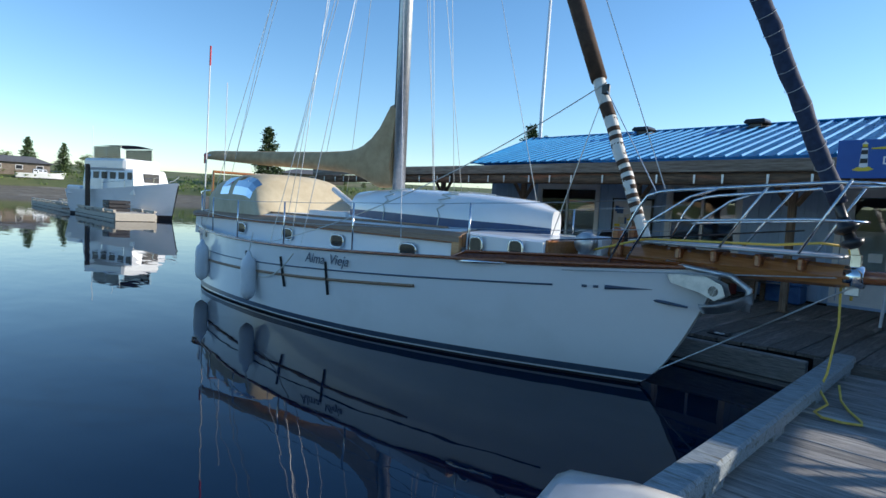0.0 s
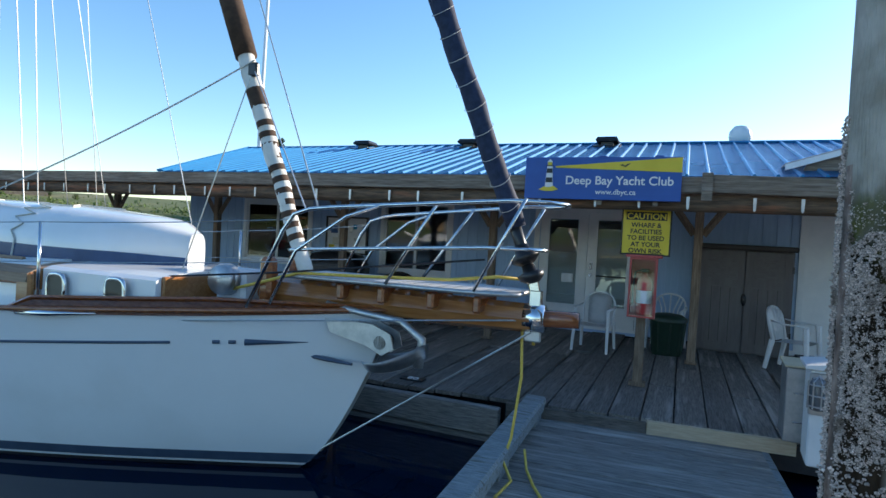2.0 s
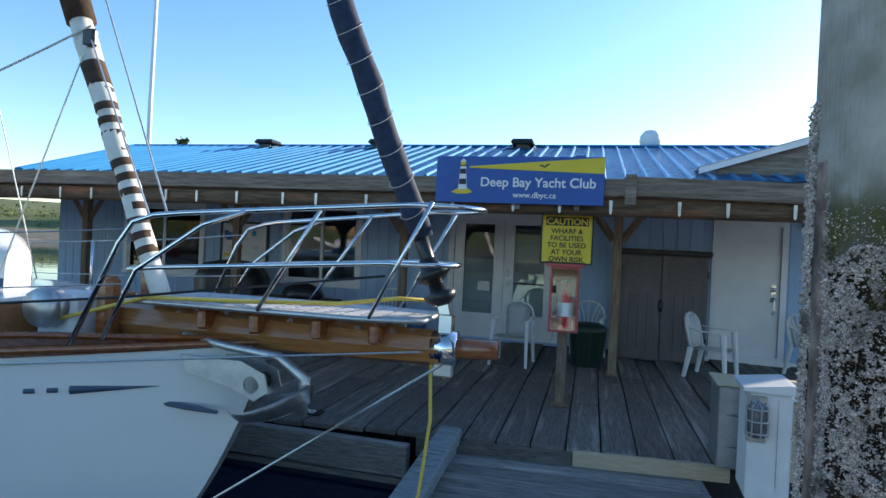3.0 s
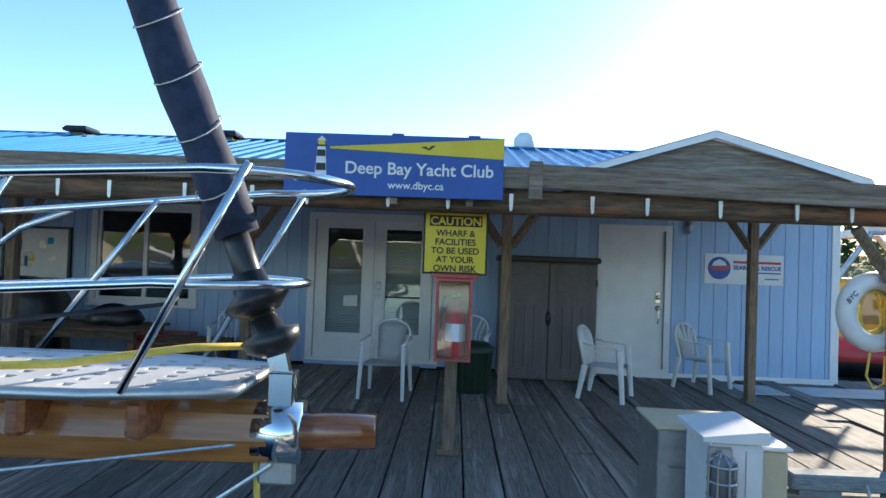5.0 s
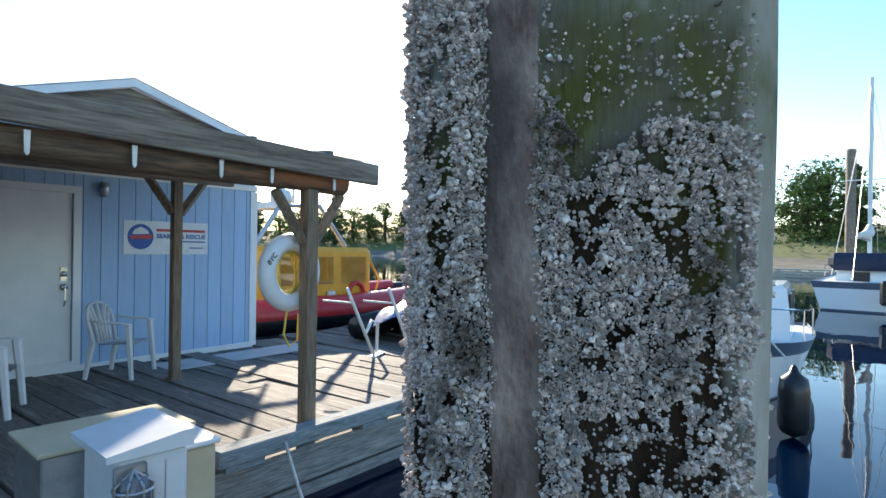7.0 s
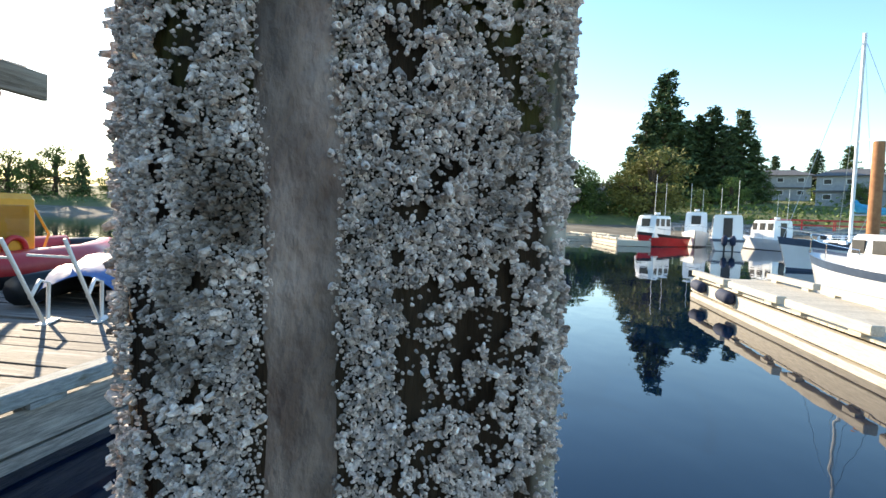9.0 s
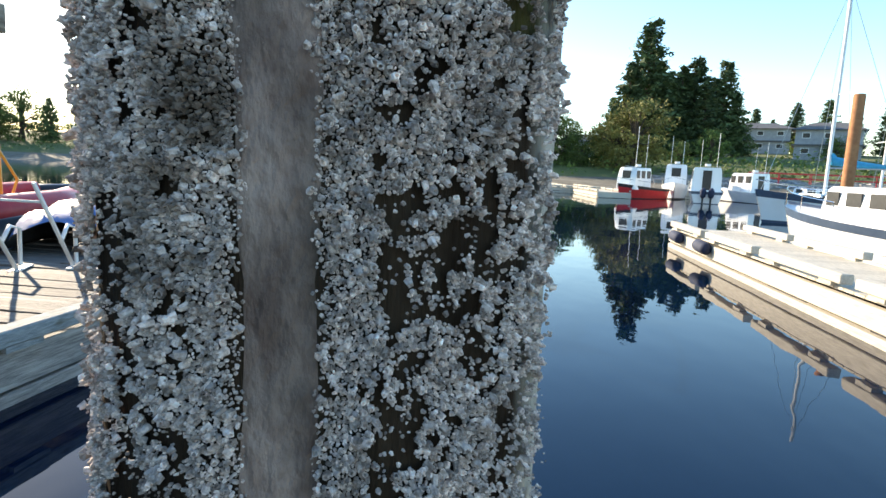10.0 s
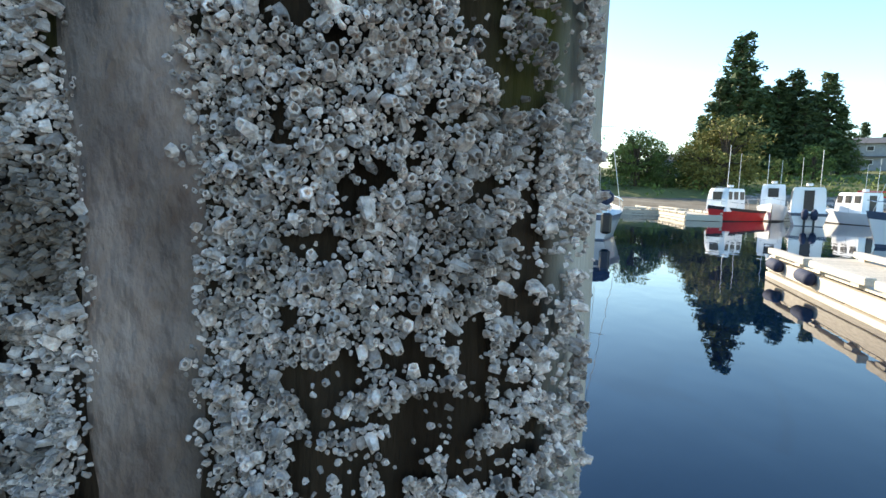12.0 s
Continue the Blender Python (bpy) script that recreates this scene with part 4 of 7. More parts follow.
part("hatch_strut", tb([(-1.0, -0.2, 2.05), (0.2, -0.3, 1.62)], 0.05, 8), PLASTIC, boat)
part("grab_rail", tb([(-3.2, -0.85, 1.56), (-1.2, -0.85, 1.57), (1.5, -0.8, 1.58), (2.6, -0.75, 1.57)], 0.02, 6), TEAKDECK, boat)
for side in (-1, 1):
    part("stern_rail", tb([hull_point(0.0 + 0.04 * k, 1.0, side, -0.05) + Vector((0, 0, 0.68)) for k in range(5)], 0.0125, 8), STEEL, boat)
    for k in (0, 2):
        p = hull_point(0.04 * k + 0.01, 1.0, side, -0.05)
        part("stern_post", tb([p, p + Vector((0, 0, 0.68))], 0.0125, 8), STEEL, boat)
part("stern_locker", bx(-6.2, -5.5, -0.35, 0.35, 1.2, 1.5, bev=0.03), RED, boat, "red float on the stern")
part("gallows", tb([(-4.9, -0.9, 1.3), (-4.9, -0.85, 2.35), (-4.9, 0.85, 2.35), (-4.9, 0.9, 1.3)], 0.035, 8), TEAKLIGHT, boat)
b = tb([(-4.6, -1.15, 1.45), (-4.45, -1.15, 4.9)], 0.014, 6)
aa = part("antenna", b, WHITE, boat, "white whip antenna with a red tip")
part("antenna_tip", tb([(-4.46, -1.15, 4.55), (-4.448, -1.15, 4.95)], 0.02, 6), RED, aa)
part("antenna_base", tb([(-4.6, -1.15, 2.5), (-4.59, -1.15, 2.7)], 0.035, 8), RED, aa)
part("antenna", tb([(-4.2, -0.9, 1.9), (-4.15, -0.9, 4.2)], 0.008, 5), WHITE, boat)
part("gooseneck_lamp", bx(0.65, 0.72, -0.04, 0.04, 9, 9.12), BLACK, boat)
part("spreader", tb([(MX, -1.0, 8.9), (MX, 1.0, 8.9)], 0.03, 6), GALV, boat)
for i, ch in enumerate(("Alma", "Vieja")):
    p = hull_point(0.595 + 0.04 * i, 0.84, -1, 0.022)
    q = hull_point(0.61 + 0.04 * i, 0.84, -1, 0.022)
    ang = math.degrees(math.atan2(q.y - p.y, q.x - p.x))
    lettering("boat_name", ch, 0.2, BOOT, boat, Matrix.Translation(p) @ Matrix.Rotation(radians(ang), 4, "Z") @ Matrix.Rotation(math.pi / 2 + math.atan2(p.y - hull_point(0.6 + 0.04 * i, 0.95, -1, 0.022).y, hull_point(0.6 + 0.04 * i, 0.95, -1, 0.022).z - p.z), 4, "X"), "LEFT", shear=0.35)
for s, c in ((0.47, 0.34), (0.27, 0.3)):
    fd = thing("fender", "white cylindrical fender hanging from the rail", "fender", boat.matrix_basis @ Matrix.Translation(hull_point(s, 0.5, -1, 0.13)), "fenders")
    b = bmesh.new()
    lathe(b, ((0.01, 0.42), (0.035, 0.40), (0.05, 0.34), (0.11, 0.27), (0.125, 0.15), (0.125, -0.2), (0.1, -0.3), (0.03, -0.36), (0.01, -0.37)), 14)
    part("fender_body", b, PLASTIC, fd, smooth=True)
    part("lanyard", tb([(0, 0, 0.4), (0, 0.06, 0.72)], 0.008, 5), ROPE, fd)

# ---- the barnacled pile beside the dock ----
PX, PY, PR = 0.807, 6.715, 0.298
pile = thing("piling", "round grey dock piling crusted with barnacles and moss", "piling", pose(PX, PY, 0))
# dark brown base; the shade in the gaps between shells is put into it
m = mat("pile_surface", (0.020, 0.011, 0.006), (0.050, 0.032, 0.020), 0.9, scale=3, stretch=(5, 5, 0.8), bump=0.8, bump_scale=14, spots=(0.045, 0.027, 0.016), spot_scale=1.3, spot_cut=0.52)
t = m.node_tree
N, L = t.nodes, t.links
p = N["Principled BSDF"]
src = p.inputs["Base Color"].links[0].from_socket
tc = N.new("ShaderNodeTexCoord")
sep = N.new("ShaderNodeSeparateXYZ")
L.new(tc.outputs["Object"], sep.inputs[0])
nz = N.new("ShaderNodeTexNoise")
nz.inputs["Scale"].default_value = 7
nz.inputs["Detail"].default_value = 6
L.new(tc.outputs["Object"], nz.inputs["Vector"])
ad = N.new("ShaderNodeMath")
ad.operation = "MULTIPLY_ADD"
ad.inputs[1].default_value = 0.5
L.new(nz.outputs["Fac"], ad.inputs[0])
L.new(sep.outputs[2], ad.inputs[2])
rp = N.new("ShaderNodeValToRGB")
e = rp.color_ramp.elements
e[0].position, e[0].color = 0.0, (0, 0, 0, 1)
e[1].position, e[1].color = 1.0, (0, 0, 0, 1)
for pos, v in ((0.575, 0.0), (0.625, 0.85), (0.70, 0.9), (0.73, 0.0)):
    q = e.new(pos)
    q.color = (v, v, v, 1)
sc = N.new("ShaderNodeMath")
sc.operation = "MULTIPLY"
sc.inputs[1].default_value = 1 / 3.0
L.new(ad.outputs[0], sc.inputs[0])
L.new(sc.outputs[0], rp.inputs[0])
mx = N.new("ShaderNodeMixRGB")
mx.inputs["Color2"].default_value = (0.10, 0.098, 0.018, 1)
patch = N.new("ShaderNodeTexNoise")
patch.inputs["Scale"].default_value = 4.5
patch.inputs["Detail"].default_value = 5
L.new(tc.outputs["Object"], patch.inputs["Vector"])
cut = N.new("ShaderNodeMapRange")
cut.inputs["From Min"].default_value, cut.inputs["From Max"].default_value = 0.42, 0.6
L.new(patch.outputs["Fac"], cut.inputs["Value"])
mul = N.new("ShaderNodeMath")
mul.operation = "MULTIPLY"
L.new(rp.outputs[0], mul.inputs[0])
L.new(cut.outputs[0], mul.inputs[1])
# above the shell zone the gap-shade brown gives way to pale grey
above_shells = N.new("ShaderNodeMapRange")
above_shells.inputs["From Min"].default_value, above_shells.inputs["From Max"].default_value = 1.85, 2.25
L.new(ad.outputs[0], above_shells.inputs["Value"])
mx0 = N.new("ShaderNodeMixRGB")
mx0.blend_type = "MIX"
grey = N.new("ShaderNodeValToRGB")
grey.color_ramp.elements[0].position, grey.color_ramp.elements[0].color = 0.35, (0.33, 0.285, 0.225, 1)
grey.color_ramp.elements[1].position, grey.color_ramp.elements[1].color = 0.65, (0.53, 0.47, 0.40, 1)
L.new(patch.outputs["Fac"], grey.inputs[0])
strip = N.new("ShaderNodeMapRange")   # pale strip on the -y side, left bare of shells
strip.inputs["From Min"].default_value, strip.inputs["From Max"].default_value = -0.262, -0.284
L.new(sep.outputs[1], strip.inputs["Value"])
both = N.new("ShaderNodeMath")
both.operation = "MAXIMUM"
L.new(above_shells.outputs[0], both.inputs[0])
L.new(strip.outputs[0], both.inputs[1])
L.new(both.outputs[0], mx0.inputs["Fac"])
L.new(src, mx0.inputs["Color1"])
L.new(grey.outputs[0], mx0.inputs["Color2"])
L.new(mul.outputs[0], mx.inputs["Fac"])
L.new(mx0.outputs[0], mx.inputs["Color1"])
L.new(mx.outputs[0], p.inputs["Base Color"])
p.inputs["Specular IOR Level"].default_value = 0.12
PILE = m
def pile_radius(a, z):
    c, s_ = math.cos(a), math.sin(a)
    return PR + 0.010 * noise.noise((c * 2, s_ * 2, z * 0.7)) + 0.004 * noise.noise((c * 9, s_ * 9, z * 2))


bm = bmesh.new()
rows = []
for i in range(121):
    z = -3.0 + 8.2 * i / 120
    rows.append([Vector((pile_radius(a, z) * math.cos(a), pile_radius(a, z) * math.sin(a), z)) for a in [2 * math.pi * j / 72 for j in range(72)]])
grid(bm, rows, closed=True)
bm.faces.new([bm.verts.new(v) for v in rows[-1]])
part("pile_shaft", bm, PILE, pile, "bare grey-brown pile with a worn streak and moss", smooth=True)


def bare_centre(z):
    """Angle of the streak that the float's ring keeps clear."""
    return 187.5 - 3.3 * min(1.0, max(0.0, (z - 1.38) / 0.2)) + 1.2 * noise.noise((0, 7, z * 5))


def barnacle_density(a, z):
    d = abs(((a - bare_centre(z)) + 180) % 360 - 180)
    hw = 5.6 + 2.0 * noise.noise((0, 0, z * 4)) + 1.5 * noise.noise((0, 3, z * 30))
    if d < hw:
        return 0.0
    v = min(1.0, ((d - hw) / 4.5) ** 1.4)
    cl = noise.noise((math.cos(radians(a)) * 2.2, math.sin(radians(a)) * 2.2, z * 5)) + 0.5 * noise.noise((math.cos(radians(a)) * 5, math.sin(radians(a)) * 5, z * 13))
    q = (math.cos(radians(a)) * PR, math.sin(radians(a)) * PR, z)
    c3 = noise.noise((q[0] * 26, q[1] * 26, z * 26)) + 0.7 * noise.noise((q[0] * 75, q[1] * 75, z * 75))
    edge = 0.8 if d < hw + 11 else 0.0
    v *= min(1.0, max(0.03, (c3 + 0.20 - 0.22 * min(1.0, max(0.0, (1.32 - z) / 0.16)) + edge + 0.55 * max(-1, cl)) * 5.0))
    side = ((a - bare_centre(z)) % 360) < 180
    if 252 + 2.5 * noise.noise((2, 0, z * 6)) < a < 300:
        return 0.0
    lim = 1.68 + 0.10 * noise.noise((a * 0.05, 0, 7)) if side else 2.3
    if z > lim:
        v *= 0.03 if z < lim + 0.16 else 0.0
    return v


WORN = mat("ring_worn_pile", (0.16, 0.09, 0.065), (0.46, 0.325, 0.26), 0.8, scale=11, stretch=(1.6, 1.6, 0.8), bump=0.8, bump_scale=40, spots=(0.09, 0.06, 0.045), spot_scale=2.6, spot_cut=0.47)
bm = bmesh.new()
rows = []
for i in range(90):
    z = -0.35 + 2.35 * i / 89
    hw = 9.0 + 2.0 * noise.noise((3, 1, z * 3)) + 1.2 * noise.noise((3, 1, z * 22))
    rows.append([Vector(((pile_radius(radians(a), z) + 0.0022 - 0.0045 * (abs(k - 6) / 6) ** 4) * math.cos(radians(a)), (pile_radius(radians(a), z) + 0.0022 - 0.0045 * (abs(k - 6) / 6) ** 4) * math.sin(radians(a)), z)) for k, a in ((k, bare_centre(z) + hw * (k - 6) / 6) for k in range(13))])
grid(bm, rows)
part("worn_streak", bm, WORN, pile, "smooth brown streak worn by the float's ring", smooth=True)
random.seed(5)
shapes = []
for k in range(10):
    n = 6
    op = 0.26 + 0.16 * random.random()
    v, f = [], []
    jit = [1 + 0.34 * (random.random() - 0.5) for _ in range(n)]
    for r, h in ((0.98, -0.25), (op + 0.34, 0.82), (op + 0.1, 0.86), (op * 0.6, 0.05)):
        for j in range(n):
            an = 2 * math.pi * (j + 0.2 * k) / n
            q = r * (jit[j] if r > 0.35 else 1)
            v.append((q * math.cos(an), q * math.sin(an), h + 0.12 * math.sin(j * 2.6 + k) * (r < 0.9)))
    for ring in range(3):
        for j in range(n):
            f.append((ring * n + j, ring * n + (j + 1) % n, (ring + 1) * n + (j + 1) % n, (ring + 1) * n + j))
    f.append(tuple(3 * n + j for j in range(n)))
    shapes.append((np.array(v), f))
verts, faces, base = [], [], 0
cells = {}


def scatter(count, a0, a1, z0, z1, r0, r1, seed, overlap):
    global base
    random.seed(seed)
    for _ in range(count):
        a = random.uniform(a0, a1)
        z = random.uniform(z0, z1)
        if random.random() > barnacle_density(a, z):
            continue
        s = r0 + (r1 - r0) * random.random() ** 2.2
        arc = radians(a) * PR
        key = (int(arc / 0.016), int(z / 0.016))
        hit = False
        for i in (-1, 0, 1):
            for j in (-1, 0, 1):
                for (b, c, d) in cells.get((key[0] + i, key[1] + j), ()):
                    if (b - arc) ** 2 + (c - z) ** 2 < ((s + d) * overlap) ** 2:
                        hit = True
        if hit:
            continue
        cells.setdefault(key, []).append((arc, z, s))
        v, f = shapes[random.randrange(10)]
        ra = radians(a)
        nrm = Vector((math.cos(ra), math.sin(ra), 0)) + Vector((random.uniform(-0.65, 0.65), random.uniform(-0.65, 0.65), random.uniform(-0.65, 0.65)))
        q = nrm.to_track_quat("Z", "Y").to_matrix() @ Matrix.Rotation(random.uniform(0, 6.28), 3, "Z")
        h = s * random.uniform(0.9, 2.4)
        pr = pile_radius(ra, z) - 0.001
        lift = 0.009 * min(1.0, max(0.0, (abs(((a - bare_centre(z)) + 180) % 360 - 180) - 8) / 14)) + 0.018 * max(0, 0.1 + noise.noise((math.cos(ra) * PR * 55, math.sin(ra) * PR * 55, z * 55)))
        w = (v * np.array((s, s, h))) @ np.array(q).T + np.array(((pr + lift) * math.cos(ra), (pr + lift) * math.sin(ra), z))
        verts.append(w)
        faces.extend(tuple(i + base for i in ff) for ff in f)
        base += len(v)


scatter(60000, 128, 262, 0.62, 2.25, 0.0023, 0.0056, 11, 0.58)
scatter(250000, 128, 262, 0.66, 1.9, 0.0013, 0.0028, 12, 0.62)
scatter(9000, 95, 300, -0.4, 0.63, 0.005, 0.010, 13, 0.68)
scatter(7000, 262, 320, 0.62, 1.9, 0.005, 0.010, 15, 0.68)
scatter(7000, 30, 128, 0.62, 2.2, 0.005, 0.010, 14, 0.68)
me = bpy.data.meshes.new("barnacle_crust")
me.from_pydata(np.concatenate(verts).tolist(), [], faces)
BARNACLE = mat("barnacle_shell", (0.35, 0.25, 0.195), (0.90, 0.755, 0.68), 0.75, scale=90, bump=0.4, bump_scale=220, spots=(0.20, 0.145, 0.11), spot_scale=7, spot_cut=0.55, rand=0.5, island=True)
me.materials.append(BARNACLE)
bo = new("barnacle_crust", me)
bo.parent = pile
tagged(bo, "crust of pale grey acorn barnacles", kind="stuff")

# ---- doors and windows of the clubhouse ----


def frame_bars(bm, x0, x1, z0, z1, w, y0, y1):
    box(bm, x0, x0 + w, y0, y1, z0, z1)
    box(bm, x1 - w, x1, y0, y1, z0, z1)
    box(bm, x0 + w, x1 - w, y0, y1, z1 - w, z1)
    box(bm, x0 + w, x1 - w, y0, y1, z0, z0 + w)
    return bm


def pane(name, x0, x1, z0, z1, y, parent):
    o = part(name, bx(x0, x1, y, y + 0.006, z0, z1), GLASS, parent, "clear reflecting glass")
    o.visible_shadow = False
    return o


def blind(x0, x1, z0, z1, y, parent, step=0.03):
    s0 = None
    k = int((z1 - z0) / step)
    for i in range(k):
        m = pose((x0 + x1) / 2, y, z0 + i * step, 35, 0, 0)
        if s0:
            share("blind_slat", s0, parent, m)
        else:
            w = (x1 - x0) / 2
            s0 = part("blind_slat", bx(-w, w, -0.012, 0.012, -0.0008, 0.0008), TRIM, parent, "white blind slat")
            s0.matrix_basis = m


def window(name, o, label, blinds):
    x0, x1, z0, z1 = o
    w = thing(name, label, "window", kind="structure")
    part("window_frame", frame_bars(bmesh.new(), x0 - 0.09, x1 + 0.09, z0 - 0.09, z1 + 0.09, 0.09, FY - 0.025, FY - 0.004), TRIM, w)
    part("sash", frame_bars(bmesh.new(), x0, x1, z0, z1, 0.045, FY, FY + 0.05), TRIM, w)
    c = (x0 + x1) / 2
    part("mullion", bx(c - 0.03, c + 0.03, FY + 0.002, FY + 0.05, z0 + 0.045, z1 - 0.045), TRIM, w)
    part("window_sill", bx(x0 - 0.1, x1 + 0.1, FY - 0.05, FY - 0.027, z0 - 0.1, z0 - 0.06), TRIM, w)
    pane("pane", x0 + 0.045, c - 0.03, z0 + 0.045, z1 - 0.045, FY + 0.022, w)
    pane("pane", c + 0.03, x1 - 0.045, z0 + 0.045, z1 - 0.045, FY + 0.022, w)
    if blinds:
        blind(x0 + 0.05, x1 - 0.05, z0 + 0.05, z0 + (z1 - z0) * blinds, FY + 0.09, w, 0.04)


window("window_1", FRONT_OPENINGS[0], "white framed sliding window with lowered blinds", 0.7)
window("window_2", FRONT_OPENINGS[1], "white framed sliding window with dark panes", 0)

dd = thing("door_1", "white glazed double door with blinds, closed", "double door", kind="structure")
x0, x1, z0, z1 = FRONT_OPENINGS[2]
part("door_frame", frame_bars(bmesh.new(), x0 - 0.10, x1 + 0.10, z0 - 0.06, z1 + 0.10, 0.10, FY - 0.03, FY - 0.004), TRIM, dd)
xc = (x0 + x1) / 2
for k, (a, c) in enumerate(((x0 + 0.01, xc - 0.004), (xc + 0.004, x1 - 0.01))):
    b = bmesh.new()
    st, zb, zt = 0.165, z0 + 0.40, z1 - 0.12
    box(b, a, a + st, FY, FY + 0.045, z0, z1)
    box(b, c - st, c, FY, FY + 0.045, z0, z1)
    box(b, a + st, c - st, FY, FY + 0.045, z0, zb)
    box(b, a + st, c - st, FY, FY + 0.045, zt, z1)
    leaf = part("door_leaf", b, TRIM, dd, "white door leaf")
    part("glazing_bead", frame_bars(bmesh.new(), a + st - 0.02, c - st + 0.02, zb - 0.02, zt + 0.02, 0.028, FY - 0.012, FY - 0.001), TRIM, leaf)
    pane("pane", a + st, c - st, zb, zt, FY + 0.02, leaf)
    blind(a + st, c - st, zb, zb + (zt - zb) * (0.62 if k == 0 else 0.98), FY + 0.06, dd, 0.024)
part("door_handle", tb([(xc + 0.08, FY - 0.06, 1.02), (xc + 0.08, FY - 0.06, 1.02), (xc + 0.19, FY - 0.06, 1.0)], 0.011, 8), STEEL, dd, "steel lever handle")
part("handle_plate", tb([(xc + 0.08, FY, 1.02), (xc + 0.08, FY - 0.055, 1.02)], 0.03, 12), STEEL, dd)
part("deadbolt", tb([(xc + 0.08, FY, 1.17), (xc + 0.08, FY - 0.03, 1.17)], 0.032, 12), STEEL, dd)
part("keypad", bx(xc + 0.05, xc + 0.11, FY - 0.02, FY, 1.12, 1.24, bev=0.006), STEEL, dd)
part("door_notice", bx(-2.22, -2.01, FY + 0.008, FY + 0.012, 0.86, 1.02), PLASTIC, dd, "small white notice on the glass")
part("push_bar", bx(xc + 0.18, x1 - 0.18, FY - 0.012, FY - 0.002, 1.0, 1.025), BLACK, dd)
part("door_sill", bx(x0 - 0.1, x1 + 0.1, FY - 0.06, FY - 0.031, 0.0, 0.05), SIDING, dd)

d2 = thing("door_2", "plain white entrance door with steel locks, closed", "door", kind="structure")
x0, x1, z0, z1 = FRONT_OPENINGS[3]
part("door_frame", frame_bars(bmesh.new(), x0 - 0.085, x1 + 0.085, z0 - 0.05, z1 + 0.08, 0.085, FY - 0.028, FY - 0.003), TRIM, d2)
part("door_leaf", bx(x0 + 0.005, x1 - 0.005, FY + 0.02, FY + 0.065, z0, z1, bev=0.004), TRIM, d2)
for zz, r in ((1.16, 0.034), (1.0, 0.04)):
    part("lock", tb([(x1 - 0.09, FY + 0.02, zz), (x1 - 0.09, FY - 0.02, zz)], r, 14), STEEL, d2, "steel lock rose", smooth=True)
part("door_handle", tb([(x1 - 0.09, FY - 0.01, 1.0), (x1 - 0.09, FY - 0.05, 0.99), (x1 - 0.09, FY - 0.055, 0.85), (x1 - 0.09, FY - 0.01, 0.78)], 0.012, 8), STEEL, d2, "steel pull handle")
part("lock_plate", bx(x1 - 0.13, x1 - 0.05, FY + 0.005, FY + 0.019, 1.08, 1.24, bev=0.01), STEEL, d2)
lamp = thing("wall_lamp", "small grey outdoor wall lamp", "wall lamp", pose(2.82, FY, 2.2))
b = bmesh.new()
lathe(b, ((0.01, 0.09), (0.05, 0.08), (0.055, 0.0), (0.045, -0.09), (0.01, -0.1)), 12, Matrix.Translation((0, -0.06, 0)))
part("lamp_body", b, GALV, lamp, smooth=True)
part("bracket", bx(-0.03, 0.03, -0.05, 0, -0.04, 0.06), GALV, lamp)

# ---- the signs ----
sg = thing("club_sign", "blue sign board with a lighthouse, yellow beam and white lettering", "sign", pose(-1.06, 9.78, 2.05, 0, 0, 0))
part("board", bx(-0.82, 0.82, 0, 0.03, 0, 0.46, bev=0.003), SIGNBLUE, sg)
b = bmesh.new()
prism(b, ((-0.48, 0.345), (-0.48, 0.36), (0.818, 0.455), (0.818, 0.30)), 0.004, Matrix.Translation((0, -0.005, 0)))
part("light_beam", b, SIGNYELLOW, sg, "yellow light beam")
b = bmesh.new()
prism(b, ((0.20, 0.375), (0.235, 0.382), (0.255, 0.365), (0.28, 0.387), (0.315, 0.39), (0.285, 0.37), (0.262, 0.352), (0.24, 0.36)), 0.003, Matrix.Translation((0, -0.009, 0)))
part("bird", b, SIGNBLACK, sg, "black flying bird")
for poly, mm in ((((-0.59, 0.13), (-0.575, 0.36), (-0.515, 0.36), (-0.50, 0.13)), WHITE), (((-0.583, 0.18), (-0.580, 0.235), (-0.510, 0.235), (-0.507, 0.18)), SIGNBLACK), (((-0.578, 0.285), (-0.575, 0.335), (-0.515, 0.335), (-0.512, 0.285)), SIGNBLACK), (((-0.585, 0.36), (-0.585, 0.372), (-0.505, 0.372), (-0.505, 0.36)), SIGNBLACK), (((-0.57, 0.372), (-0.57, 0.405), (-0.52, 0.405), (-0.52, 0.372)), SIGNYELLOW), (((-0.58, 0.405), (-0.545, 0.44), (-0.51, 0.405)), WHITE), (((-0.66, 0.10), (-0.60, 0.135), (-0.55, 0.125), (-0.49, 0.14), (-0.44, 0.105), (-0.50, 0.085), (-0.60, 0.085)), SIGNYELLOW)):
    b = bmesh.new()
    prism(b, poly, 0.002, Matrix.Translation((0, -0.003 if mm is WHITE else -0.0055, 0)))
    part("lighthouse", b, mm, sg, "painted lighthouse shape")
lettering("sign_lettering", "Deep Bay Yacht Club", 0.128, WHITE, sg, Matrix.Translation((0.19, -0.004, 0.165)) @ FACE_SOUTH, bold=0.002)
lettering("sign_lettering", "www.dbyc.ca", 0.078, WHITE, sg, Matrix.Translation((0.17, -0.004, 0.06)) @ FACE_SOUTH, bold=0.001)
for vx in (-0.02, 0.55):
    part("top_clip", bx(vx, vx + 0.09, 0.004, 0.026, 0.462, 0.475), SIGNBLUE, sg)
    part("hanger_board", bx(vx, vx + 0.05, 0.035, 0.06, -0.05, 0.3), BEAMWOOD, sg)

